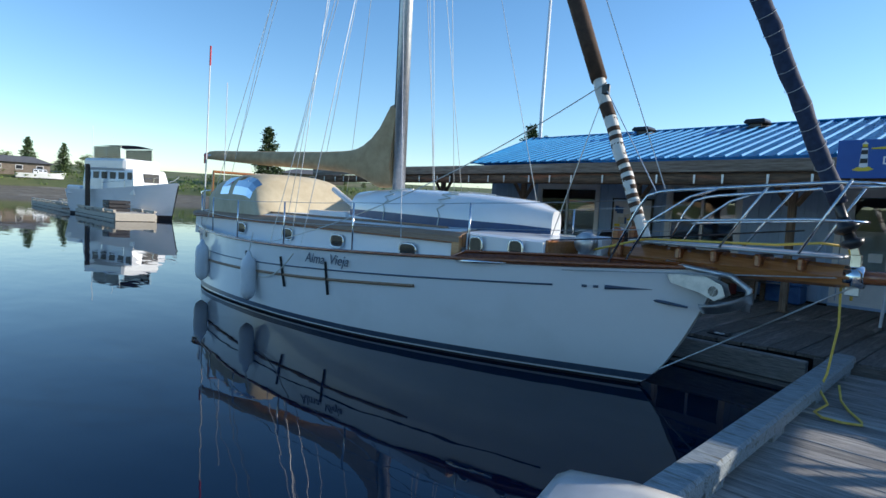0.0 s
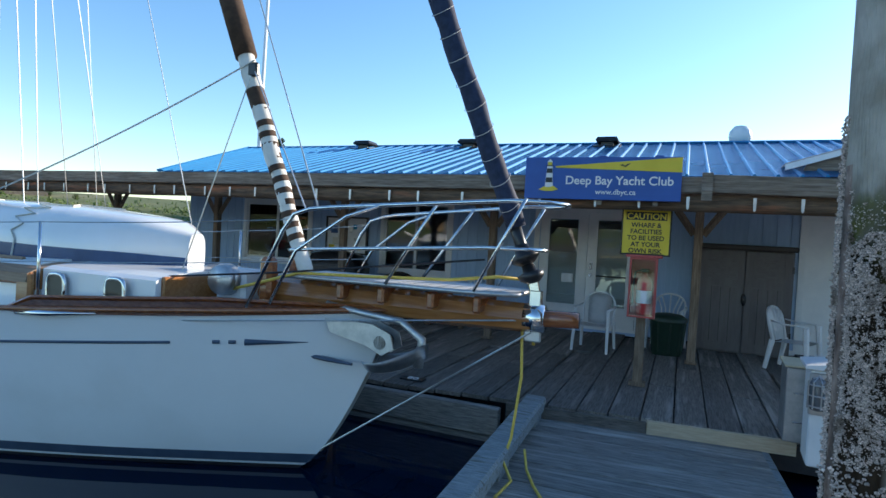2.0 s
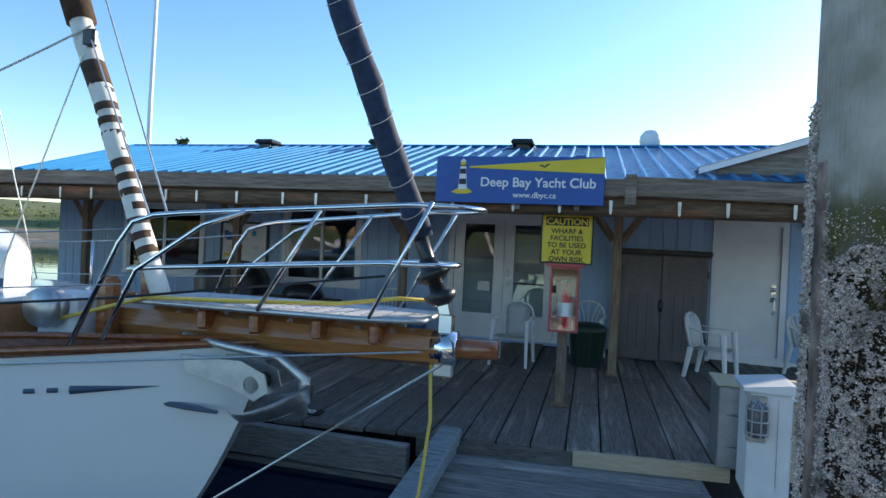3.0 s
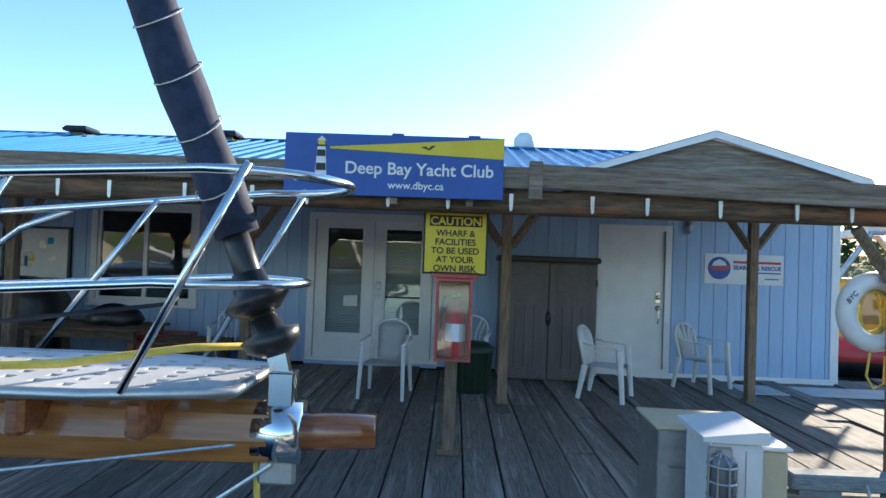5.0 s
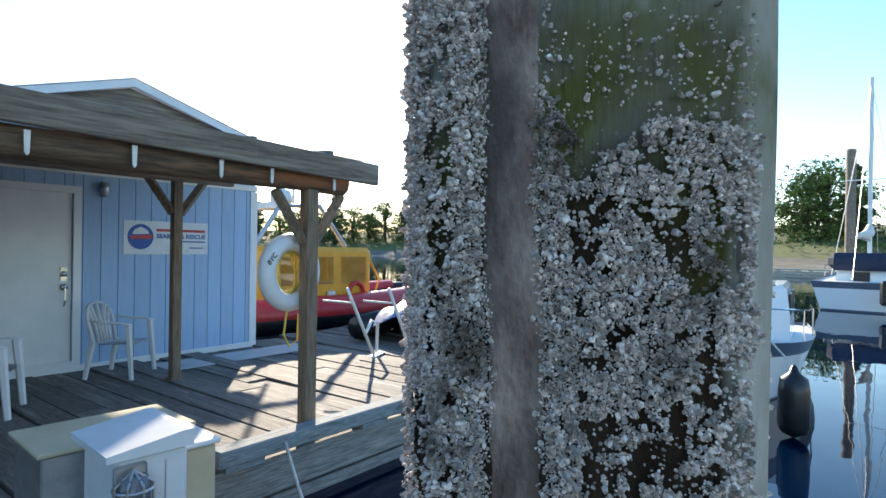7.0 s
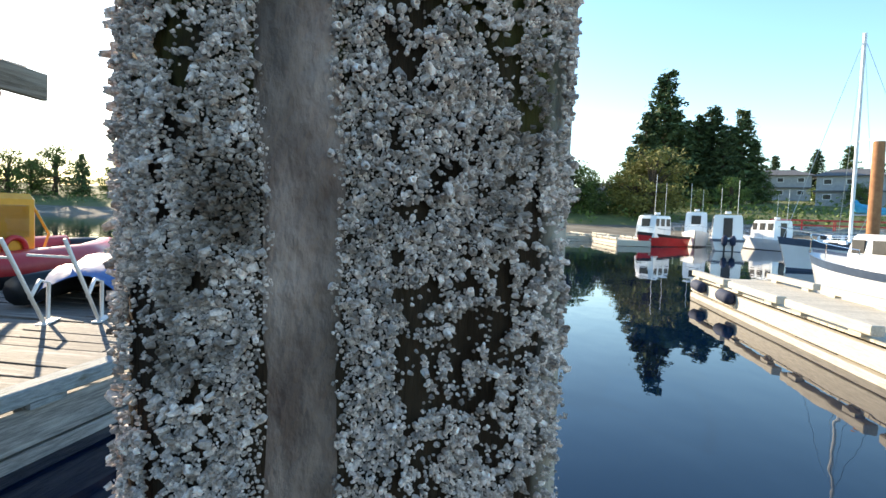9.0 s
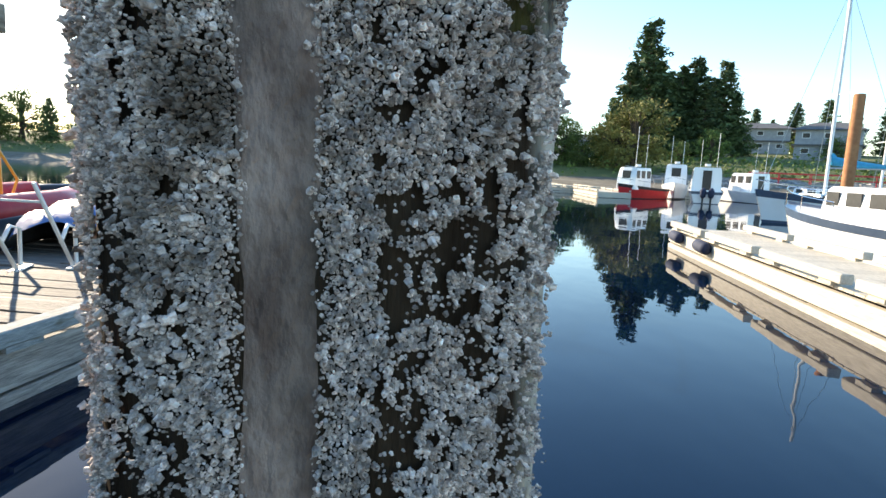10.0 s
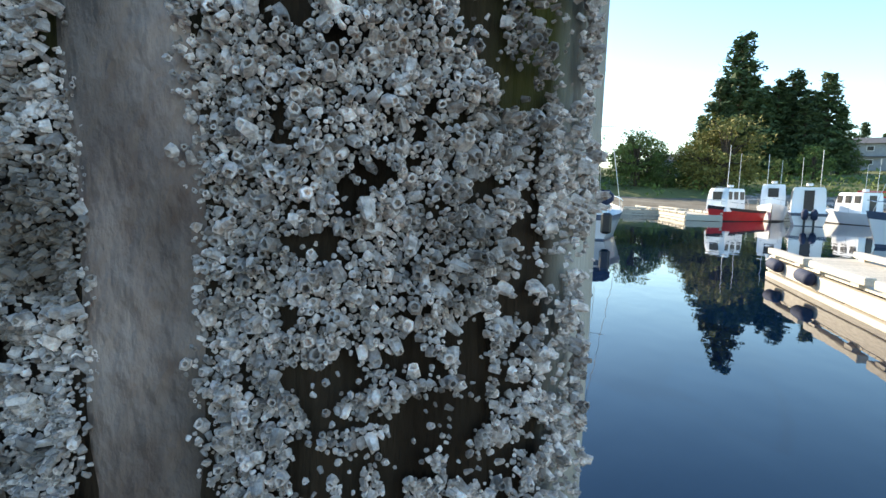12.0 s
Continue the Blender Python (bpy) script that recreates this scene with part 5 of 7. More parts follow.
cp = thing("caution_sign", "yellow and black caution sign on a weathered wooden post", "sign", pose(-0.58, 10.3, -0.005, 0, 0, 0))
b = bmesh.new()
box(b, -0.05, 0.05, -0.05, 0.05, 0, 1.6, bev=0.006)
part("post", b, POSTWOOD, cp, "weathered wooden post")
part("foot_block", bx(-0.09, 0.09, -0.06, 0.06, 0, 0.05, bev=0.005), POSTWOOD, cp)
part("sign_back", bx(-0.265, 0.265, -0.075, -0.055, 1.48, 2.0, bev=0.003), SIGNBLACK, cp)
part("sign_face", bx(-0.248, 0.248, -0.081, -0.076, 1.497, 1.983), SIGNYELLOW, cp)
part("caution_band", bx(-0.215, 0.215, -0.085, -0.082, 1.875, 1.965), SIGNBLACK, cp)
lettering("sign_lettering", "CAUTION", 0.092, SIGNYELLOW, cp, Matrix.Translation((0, -0.087, 1.887)) @ FACE_SOUTH, bold=0.002)
for i, w in enumerate(("WHARF &", "FACILITIES", "TO BE USED", "AT YOUR", "OWN RISK")):
    lettering("sign_lettering", w, 0.072, SIGNBLACK, cp, Matrix.Translation((0, -0.083, 1.795 - 0.072 * i)) @ FACE_SOUTH, bold=0.0015)
part("underline", bx(-0.2, 0.2, -0.084, -0.082, 1.497 + 0.0, 1.502), SIGNBLACK, cp)

ex = thing("fire_extinguisher", "red fire extinguisher in a faded red clear-front case", "fire extinguisher", pose(-0.575, 10.25, 0.79))
part("case_back", bx(-0.145, 0.145, -0.03, 0.0, 0, 0.66), REDPLASTIC, ex)
part("case_frame", frame_bars(bmesh.new(), -0.145, 0.145, 0, 0.66, 0.022, -0.17, -0.03), REDPLASTIC, ex, "faded red case frame")
part("case_roof", bx(-0.19, 0.19, -0.19, 0.0, 0.662, 0.69, bev=0.006), REDPLASTIC, ex)
part("case_window", bx(-0.12, 0.12, -0.176, -0.172, 0.02, 0.64), GLASS, ex).visible_shadow = False
b = bmesh.new()
lathe(b, ((0.01, 0.03), (0.075, 0.03), (0.08, 0.06), (0.08, 0.38), (0.06, 0.44), (0.025, 0.46), (0.025, 0.5), (0.01, 0.5)), 16, Matrix.Translation((0.02, -0.1, 0)))
cyl = part("cylinder", b, RED, ex, "red steel cylinder", smooth=True)
part("paper_label", tb([(0.02, -0.1, 0.16), (0.02, -0.1, 0.30)], 0.0815, 16), PLASTIC, cyl, "white paper label")
part("valve", bx(-0.02, 0.06, -0.125, -0.075, 0.5, 0.54, bev=0.006), BLACK, ex)
part("hose", tb([(-0.02, -0.1, 0.52), (-0.08, -0.12, 0.5), (-0.1, -0.12, 0.35), (-0.095, -0.12, 0.15)], 0.012, 8), BLACK, ex, smooth=True)

sr = thing("rescue_banner", "white banner with a round boat emblem and dark lettering", "banner", pose(3.64, FY - 0.012, 1.395))
part("banner_cloth", bx(-0.57, 0.57, 0, 0.008, 0, 0.44), PLASTIC, sr)
b = bmesh.new()
lathe(b, ((0.01, 0.0), (0.165, 0.0), (0.165, 0.003)), 28, Matrix.Translation((-0.36, -0.002, 0.23)) @ FACE_SOUTH)
part("emblem", b, SIGNBLUE, sr, "round blue and red emblem")
b = bmesh.new()
prism(b, ((-0.48, 0.20), (-0.24, 0.20), (-0.20, 0.26), (-0.36, 0.25), (-0.50, 0.24)), 0.003, Matrix.Translation((0, -0.01, 0)))
part("emblem_boat", b, RED, sr)
b = bmesh.new()
prism(b, ((-0.47, 0.26), (-0.25, 0.27), (-0.28, 0.32), (-0.36, 0.36), (-0.44, 0.32)), 0.003, Matrix.Translation((0, -0.009, 0)))
part("emblem_sky", b, PLASTIC, sr)
lettering("banner_lettering", "SEARCH & RESCUE", 0.083, SIGNBLUE, sr, Matrix.Translation((-0.155, -0.003, 0.215)) @ FACE_SOUTH, "LEFT", bold=0.002)
for a, c, z, h, mm in ((-0.155, 0.53, 0.305, 0.035, RED), (0.12, 0.53, 0.165, 0.018, SIGNBLUE), (0.3, 0.5, 0.08, 0.016, SIGNBLUE)):
    part("banner_bar", bx(a, c, -0.004, -0.001, z, z + h), mm, sr)

nb = thing("notice_board", "black framed notice board with a chart and papers", "notice board", pose(-6.85, FY - 0.03, 1.08))
part("board_frame", frame_bars(bmesh.new(), -0.52, 0.52, 0, 0.80, 0.035, -0.03, 0.02), BLACK, nb)
part("backing", bx(-0.485, 0.485, -0.005, 0.01, 0.035, 0.765), PLASTIC, nb)
random.seed(9)
for i in range(12):
    a, c = random.uniform(-0.44, 0.25), random.uniform(0.08, 0.6)
    part("paper", bx(a, a + random.uniform(0.08, 0.2), -0.012 - 0.0007 * i, -0.0115 - 0.0007 * i, c, c + random.uniform(0.06, 0.16)), random.choice((SIGNYELLOW, PLASTIC, TARP, TURQ, ROPE, GALV)), nb)

# ---- furniture on the veranda ----
CHAIRS = {}


def monobloc(m, solid=False):
    """White moulded plastic garden chair; faces -y in its own frame."""
    if solid in CHAIRS:
        return copy_thing(CHAIRS[solid], m)
    c = thing("plastic_chair", "white moulded plastic garden armchair on the deck", "chair", m, "plastic chairs")
    b = bmesh.new()
    rows = []
    for i in range(7):
        v = -0.22 + 0.42 * i / 6
        rows.append([Vector((u * (0.235 - 0.02 * i / 6), v, 0.40 - 0.012 * math.cos(u * 1.57) - 0.02 * i / 6 + 0.012 * (i == 0) * -1)) for u in (-1, -0.6, -0.2, 0.2, 0.6, 1)])
    grid(b, rows)
    bmesh.ops.solidify(b, geom=b.faces[:], thickness=0.014)
    part("seat", b, PLASTIC, c, smooth=False)
    for sx in (-1, 1):
        for sy, yy, yb in ((-1, -0.2, -0.255), (1, 0.2, 0.27)):
            b = bmesh.new()
            tube(b, [(sx * 0.255, yb, 0), (sx * 0.235, yy, 0.40 if sy > 0 else 0.62)], [0.028, 0.04], 6, flat=0.7)
            part("leg", b, PLASTIC, c)
        b = bmesh.new()
        tube(b, [(sx * 0.24, -0.24, 0.615), (sx * 0.262, -0.15, 0.635), (sx * 0.265, 0.05, 0.635), (sx * 0.245, 0.22, 0.66)], [0.024, 0.03, 0.03, 0.024], 8, flat=0.4)
        part("arm", b, PLASTIC, c, smooth=True)
    # back: top bow, side stiles, slats
    bow = [Vector((0.235 * math.cos(math.pi * k / 10), 0.225 + 0.10 * (0.25 + 0.75 * math.sin(math.pi * k / 10)), 0.62 + 0.22 * math.sin(math.pi * k / 10) ** 0.7)) for k in range(11)]
    b = bmesh.new()
    tube(b, [Vector((0.215, 0.2, 0.39))] + bow + [Vector((-0.215, 0.2, 0.39))], 0.026, 8, flat=0.6)
    part("back_frame", b, PLASTIC, c, smooth=True)
    if solid:
        b = bmesh.new()
        grid(b, [[Vector((u * (0.15 + 0.03 * j / 6), 0.205 + 0.115 * j / 6 - 0.02 * (1 - u * u), 0.38 + 0.44 * j / 6)) for u in (-1, -0.5, 0, 0.5, 1)] for j in range(7)])
        bmesh.ops.solidify(b, geom=b.faces[:], thickness=0.012)
        part("back_panel", b, PLASTIC, c, "solid moulded back panel", smooth=True)
    for k in range(0 if solid else 5):
        u = -0.135 + 0.0675 * k
        top = bow[[8, 7, 5, 3, 2][k]]
        b = bmesh.new()
        tube(b, [(u * 0.8, 0.205, 0.39), (u * 0.95, 0.25, 0.6), (top.x, top.y - 0.005, top.z)], [0.024, 0.028, 0.03], 6, flat=0.35)
        part("back_slat", b, PLASTIC, c, smooth=True)
    CHAIRS[solid] = c
    return c


monobloc(pose(-1.34, 12.2, 0, 0, 0, -6), True)
for x, y, r in ((1.3, 12.55, 62), (2.78, 13.3, 38), (-0.36, 13.15, -8), (-3.47, 13.0, 10)):
    monobloc(pose(x, y, 0, 0, 0, r))

cb = thing("storage_cabinet", "tall taupe resin storage cabinet with double doors", "cabinet", pose(0.72, 13.45, -0.005))
part("body", bx(-0.66, 0.66, 0, 0.5, 0, 1.62, bev=0.008), TAUPE, cb)
part("lid", bx(-0.70, 0.70, -0.07, 0.52, 1.62, 1.70, bev=0.02), TAUPEDARK, cb, "dark brown lid")
for sx in (-1, 1):
    a, c = (0.008, 0.64) if sx > 0 else (-0.64, -0.008)
    dr = part("door", bx(a, c, -0.035, -0.002, 0.03, 1.6, bev=0.006), TAUPE, cb)
    for p0, p1 in (((a + 0.09, 0.15), (c - 0.09, 1.05)), ((a + 0.09, 1.15), (c - 0.09, 1.52))):
        part("panel_rim", frame_bars(bmesh.new(), p0[0], p1[0], p0[1], p1[1], 0.014, -0.042, -0.036), TAUPE, dr)
    for i in range(9):
        part("louvre", bx(a + 0.11, c - 0.11, -0.041, -0.036, 1.175 + 0.036 * i, 1.2 + 0.036 * i), TAUPE, dr)
    for k in (-1, 0, 1):
        part("groove", bx((a + c) / 2 + 0.13 * k - 0.004, (a + c) / 2 + 0.13 * k + 0.004, -0.039, -0.036, 0.17, 1.03), TAUPEDARK, dr)
    for zz in (0.3, 1.3):
        part("hinge", bx(sx * 0.645 - 0.015, sx * 0.645 + 0.015, -0.05, -0.036, zz, zz + 0.1), BLACK, dr)
b = bmesh.new()
lathe(b, ((0.01, 0.012), (0.05, 0.01), (0.05, 0.0)), 14, Matrix.Translation((0, -0.036, 0.85)) @ FACE_SOUTH @ Matrix.Diagonal((0.75, 1.9, 1.5, 1)))
part("handle", b, BLACK, cb, "black oval handle", smooth=True)

gb = thing("garbage_bin", "dark green ribbed plastic garbage bin with a lid", "bin", pose(-0.33, 12.6, -0.005))
b = bmesh.new()
lathe(b, ((0.01, 0.0), (0.2, 0.0), (0.21, 0.03), (0.25, 0.5), (0.26, 0.52)), 18)
part("bin_body", b, GREENBIN, gb, smooth=True)
b = bmesh.new()
lathe(b, ((0.27, 0.5), (0.275, 0.55), (0.2, 0.6), (0.06, 0.62), (0.01, 0.62)), 18)
part("bin_lid", b, GREENBIN, gb, smooth=True)
for k in range(9):
    a = 2 * math.pi * k / 9
    part("bin_rib", tb([(0.212 * math.cos(a), 0.212 * math.sin(a), 0.05), (0.25 * math.cos(a), 0.25 * math.sin(a), 0.48)], 0.012, 5), GREENBIN, gb)


def table(m, lx, ly, h, label):
    t_ = thing("patio_table", label, "table", m, "patio tables")
    for i in range(5):
        part("top_board", bx(-lx, lx, -ly + 2 * ly * i / 5 + 0.004, -ly + 2 * ly * (i + 1) / 5 - 0.004, h - 0.035, h, bev=0.004), LOGWOOD, t_)
    for sx in (-1, 1):
        for sy in (-1, 1):
            part("leg", bx(sx * (lx - 0.1) - 0.035, sx * (lx - 0.1) + 0.035, sy * (ly - 0.08) - 0.035, sy * (ly - 0.08) + 0.035, 0, h - 0.035), LOGWOOD, t_)
    part("apron", bx(-lx + 0.1, lx - 0.1, -ly + 0.06, -ly + 0.085, h - 0.13, h - 0.036), LOGWOOD, t_)
    return t_


table(pose(-5.2, 12.9, -0.005), 0.75, 0.42, 0.60, "low brown wooden patio table on the veranda")
table(pose(-3.95, 12.9, -0.005), 0.42, 0.35, 0.45, "small reddish brown wooden side table")
bbq = thing("covered_barbecue", "barbecue under a black fabric cover", "barbecue", pose(-6.55, 13.2, -0.005))
b = bmesh.new()
grid(b, [[Vector((u * w, v * d, z)) for u, v in ((-1, -1), (-0.5, -1.05), (0, -1), (0.5, -1.05), (1, -1), (1.04, 0), (1, 1), (0, 1), (-1, 1), (-1.04, 0))] for w, d, z in ((0.62, 0.32, 0.02), (0.56, 0.28, 0.4), (0.58, 0.3, 0.85), (0.45, 0.24, 1.1), (0.2, 0.1, 1.17), (0.01, 0.01, 1.18))], closed=True)
part("cover", b, BLACK, bbq, smooth=True)
bag = thing("canvas_bag", "dark slumped canvas bag on the table", "bag", pose(-5.0, 12.95, 0.597))
b = bmesh.new()
grid(b, [[Vector((r * math.cos(2 * math.pi * k / 12) * (1 + 0.15 * math.sin(k * 2)), r * 0.7 * math.sin(2 * math.pi * k / 12), z + 0.02 * math.sin(k * 3))) for k in range(12)] for r, z in ((0.3, 0.0), (0.34, 0.06), (0.28, 0.17), (0.12, 0.25), (0.01, 0.26))], closed=True)
part("bag_body", b, BLACK, bag, smooth=True)
rb = thing("storage_tote", "red plastic storage tote on the deck", "tote", pose(-4.6, 13.4, -0.005))
part("tote_body", bx(-0.35, 0.35, -0.25, 0.25, 0, 0.4, bev=0.03), REDPLASTIC, rb)
part("tote_lid", bx(-0.38, 0.38, -0.28, 0.28, 0.4, 0.45, bev=0.015), REDPLASTIC, rb)
tt = thing("storage_tote", "blue plastic storage tote by the door", "tote", pose(-3.35, 13.55, -0.005))
part("tote_body", bx(-0.3, 0.3, -0.22, 0.22, 0, 0.34, bev=0.03), TARP, tt)
part("tote_lid", bx(-0.33, 0.33, -0.25, 0.25, 0.34, 0.39, bev=0.015), TARP, tt)
mt = thing("rubber_mat", "pale grey rubber mat beside the wall", "mat", pose(4.2, 13.35, -0.004))
part("mat_sheet", bx(-1.1, 1.3, -0.28, 0.3, 0, 0.012, bev=0.004), ROOFTAN, mt)

# ---- power pedestal, life ring, hose, cleat plate ----
LAMPGREY = mat("smoked_lamp_glass", (0.10, 0.11, 0.12), (0.16, 0.17, 0.18), 0.2, scale=8)
ep = thing("power_pedestal", "white dock power pedestal with a caged lamp and side cabinets", "power pedestal", pose(0.85, 8.62, -0.03, 0, 0, -4))
part("main_body", bx(-0.08, 0.19, -0.1, 0.26, 0, 0.74, bev=0.012), PLASTIC, ep, "white plastic body")
b = bmesh.new()
prism(b, ((-0.12, 0.745), (-0.12, 0.77), (0.17, 0.81), (0.20, 0.81), (0.20, 0.745)), 0.42, Matrix.Translation((0, -0.13, 0)))
part("sloped_lid", b, PLASTIC, ep, "white sloped lid")
part("meter_box", bx(0.20, 0.36, 0.0, 0.3, 0.12, 0.68, bev=0.012), CREAM, ep, "beige meter box")
part("meter_lid", bx(0.195, 0.375, -0.015, 0.315, 0.682, 0.705, bev=0.006), PLASTIC, ep)
b = bmesh.new()
lathe(b, ((0.01, 0.13), (0.05, 0.12), (0.06, 0.08), (0.06, -0.08), (0.05, -0.11), (0.01, -0.12)), 14)
lp = part("bulkhead_lamp", b, LAMPGREY, ep, "smoked grey lamp glass", smooth=True)
lp.matrix_basis = pose(-0.03, -0.14, 0.56)
b = bmesh.new()
for zz in (-0.08, 0.0, 0.08):
    tube(b, [(0.07 * math.cos(2 * math.pi * k / 14), 0.07 * math.sin(2 * math.pi * k / 14), zz) for k in range(14)], 0.006, 5, closed=True)
for k in range(4):
    a = math.pi * k / 4 + 3.3
    tube(b, [(0.07 * math.cos(a), 0.07 * math.sin(a), -0.1), (0.07 * math.cos(a), 0.07 * math.sin(a), 0.1), (0, 0, 0.145)], 0.006, 5)
part("lamp_cage", b, GALV, lp, "metal lamp cage")
part("lamp_base", bx(-0.09, 0.03, -0.115, -0.1, 0.4, 0.72, bev=0.01), GALV, ep)
part("seam", bx(0.10, 0.104, -0.104, -0.1, 0.1, 0.7), GALV, ep)

uc = thing("utility_cabinet", "low grey metal cabinet with a beige top beside the pedestal", "cabinet", pose(0.68, 9.02, -0.005, 0, 0, -3))
part("side_cabinet", bx(0, 0.62, 0, 0.42, 0, 0.63, bev=0.008), GALV, uc)
part("cabinet_top", bx(-0.02, 0.64, -0.02, 0.44, 0.632, 0.652, bev=0.004), CREAM, uc, "beige cabinet top")
part("cabinet_latch", tb([(0.06, -0.004, 0.42), (0.06, -0.03, 0.42), (0.18, -0.03, 0.42), (0.18, -0.004, 0.42)], 0.006, 6), STEEL, uc)
part("cabinet_latch", tb([(0.06, -0.004, 0.18), (0.06, -0.03, 0.18), (0.18, -0.03, 0.18), (0.18, -0.004, 0.18)], 0.006, 6), STEEL, uc)

lr = thing("life_ring", "white life ring holding a coil of yellow rope", "life ring", pose(2.72, 10.1, 1.31, 0, 0, 8))
b = bmesh.new()
tube(b, [(0.245 * math.cos(2 * math.pi * k / 32), 0, 0.245 * math.sin(2 * math.pi * k / 32)) for k in range(32)], 0.072, 12, closed=True)
part("ring", b, PLASTIC, lr, smooth=True)
lettering("ring_lettering", "BYC", 0.06, SIGNBLACK, lr, Matrix.Translation((-0.25, -0.078, 0.10)) @ Matrix.Rotation(radians(-45), 4, "Y") @ FACE_SOUTH)
random.seed(3)
for i in range(7):
    part("rope_coil", tb([((0.10 + 0.012 * i) * math.cos(2 * math.pi * k / 20) + 0.01 * i - 0.02, 0.02 + 0.02 * math.sin(k + i), (0.16 + 0.008 * i) * math.sin(2 * math.pi * k / 20)) for k in range(20)], 0.010, 6, closed=True), YELLOW, lr, "yellow coiled rope")
part("hanging_loop", tb([(-0.03, 0.0, -0.3), (-0.06, 0.0, -0.5), (0.0, 0, -0.6), (0.09, 0, -0.56), (0.10, 0.0, -0.35)], 0.009, 6), YELLOW, lr)
part("hook", tb([(0.14, -0.03, 0.26), (0.14, 0.0, 0.3), (0.14, 0.06, 0.26)], 0.008, 6), GALV, lr)

hs = thing("yellow_hose", "yellow hose draped from the bowsprit and looped on the dock", "hose", pose(-1.2, 7.47, -0.13))
part("hose_run", tb([(-0.02, 0.0, 1.05), (-0.01, 0.02, 0.7), (-0.06, 0.02, 0.25), (-0.08, 0.0, 0.17), (-0.10, -0.1, 0.16), (0.02, -0.22, 0.04), (-0.02, -0.45, 0.012), (0.06, -0.56, 0.012), (0.20, -0.56, 0.012), (0.32, -0.5, 0.012), (0.30, -0.4, 0.012), (0.16, -0.15, 0.012), (0.06, 0.05, 0.03), (0.02, 0.12, 0.15)], 0.011, 6), YELLOW, hs, smooth=True)
pl = thing("berth_plate", "small black plate with a white berth number", "number plate", pose(-2.8, 9.05, -0.003, 0, 0, 0))
part("plate", bx(-0.13, 0.13, -0.07, 0.07, 0, 0.012, bev=0.003), BLACK, pl)
lettering("plate_number", "08", 0.13, WHITE, pl, Matrix.Translation((0, 0.045, 0.014)) @ Matrix.Rotation(radians(180), 4, "Z"))
bxd = thing("dock_box", "white rounded fibreglass dock box lid by the bull rail", "dock box", pose(-1.0, 3.35, -0.132, 0, 0, 20))
part("box_body", bx(-0.32, 0.32, -0.62, 0.5, 0, 0.25, bev=0.04), PLASTIC, bxd)
b = bmesh.new()
grid(b, [[Vector((0.36 * sx, -0.66 + 1.2 * j / 8, z0 + 0.03 * math.sin(math.pi * j / 8))) for sx, z0 in ((-1, 0.24), (-0.98, 0.30), (-0.8, 0.34), (0, 0.36), (0.8, 0.34), (0.98, 0.30), (1, 0.24))] for j in range(9)])
bmesh.ops.solidify(b, geom=b.faces[:], thickness=0.012)
part("box_lid", b, PLASTIC, bxd, smooth=True)

# ---- across the water: docks, boats, houses, trees ----


def polar(az, d, ox=0.0, oy=6.4):
    return ox + d * math.cos(radians(az)), oy + d * math.sin(radians(az))


def float_dock(name, label, x0, y0, x1, y1, w, fenders=()):
    a = math.degrees(math.atan2(y1 - y0, x1 - x0))
    ln = math.hypot(x1 - x0, y1 - y0)
    d = thing(name, label, "floating dock", pose(x0, y0, WATER_Z, 0, 0, a), "floating docks")
    k = max(4, min(60, int(ln / 0.2)))
    p0 = None
    for i in range(k):
        m = pose(ln * i / k, 0, 0.44)
        if p0:
            share("deck_board", p0, d, m)
        else:
            p0 = part("deck_board", bx(0.008, ln / k - 0.008, -w / 2, w / 2, 0, 0.035), PLANK if ln < 12 else DOCKWOOD, d)
            p0.matrix_basis = m
    for s in (-1, 1):
        part("side_beam", bx(0, ln, s * w / 2 - 0.06, s * w / 2 + 0.06, 0.14, 0.40, bev=0.01), DOCKWOOD, d)
        part("lower_beam", bx(0.1, ln, s * w / 2 - 0.09, s * w / 2 + 0.05, -0.05, 0.10, bev=0.01), DOCKWOOD, d)
        n = max(1, int(ln / 2.4))
        for i in range(n):
            part("rail_beam", bx(ln * i / n + 0.15, ln * (i + 1) / n - 0.15, s * w / 2 - 0.09, s * w / 2 + 0.07, 0.53, 0.66, bev=0.012), DOCKWOOD, d)
            for f in (0.2, 0.8):
                part("rail_block", bx(ln * (i + f) / n - 0.15, ln * (i + f) / n + 0.15, s * w / 2 - 0.07, s * w / 2 + 0.05, 0.476, 0.529), DOCKWOOD, d)
            part("float_block", bx(ln * (i + 0.15) / n, ln * (i + 0.6) / n, s * w / 2 - 0.3 * (s > 0), s * w / 2 + 0.3 * (s < 0), -0.25, 0.15), BOTTOM, d)
    part("end_beam", bx(-0.06, 0.06, -w / 2, w / 2, 0.02, 0.45, bev=0.01), DOCKWOOD, d)
    for u, v in fenders:
        b = bmesh.new()
        tube(b, [(u, v, 0.36), (u + 0.04, v, 0.36), (u + 0.1, v, 0.36), (u + 0.6, v, 0.34), (u + 0.66, v, 0.34), (u + 0.7, v, 0.34)], [0.03, 0.10, 0.13, 0.13, 0.10, 0.03], 12)
        part("fender", b, NAVY, d, "dark blue dock fender", smooth=True)
    return d


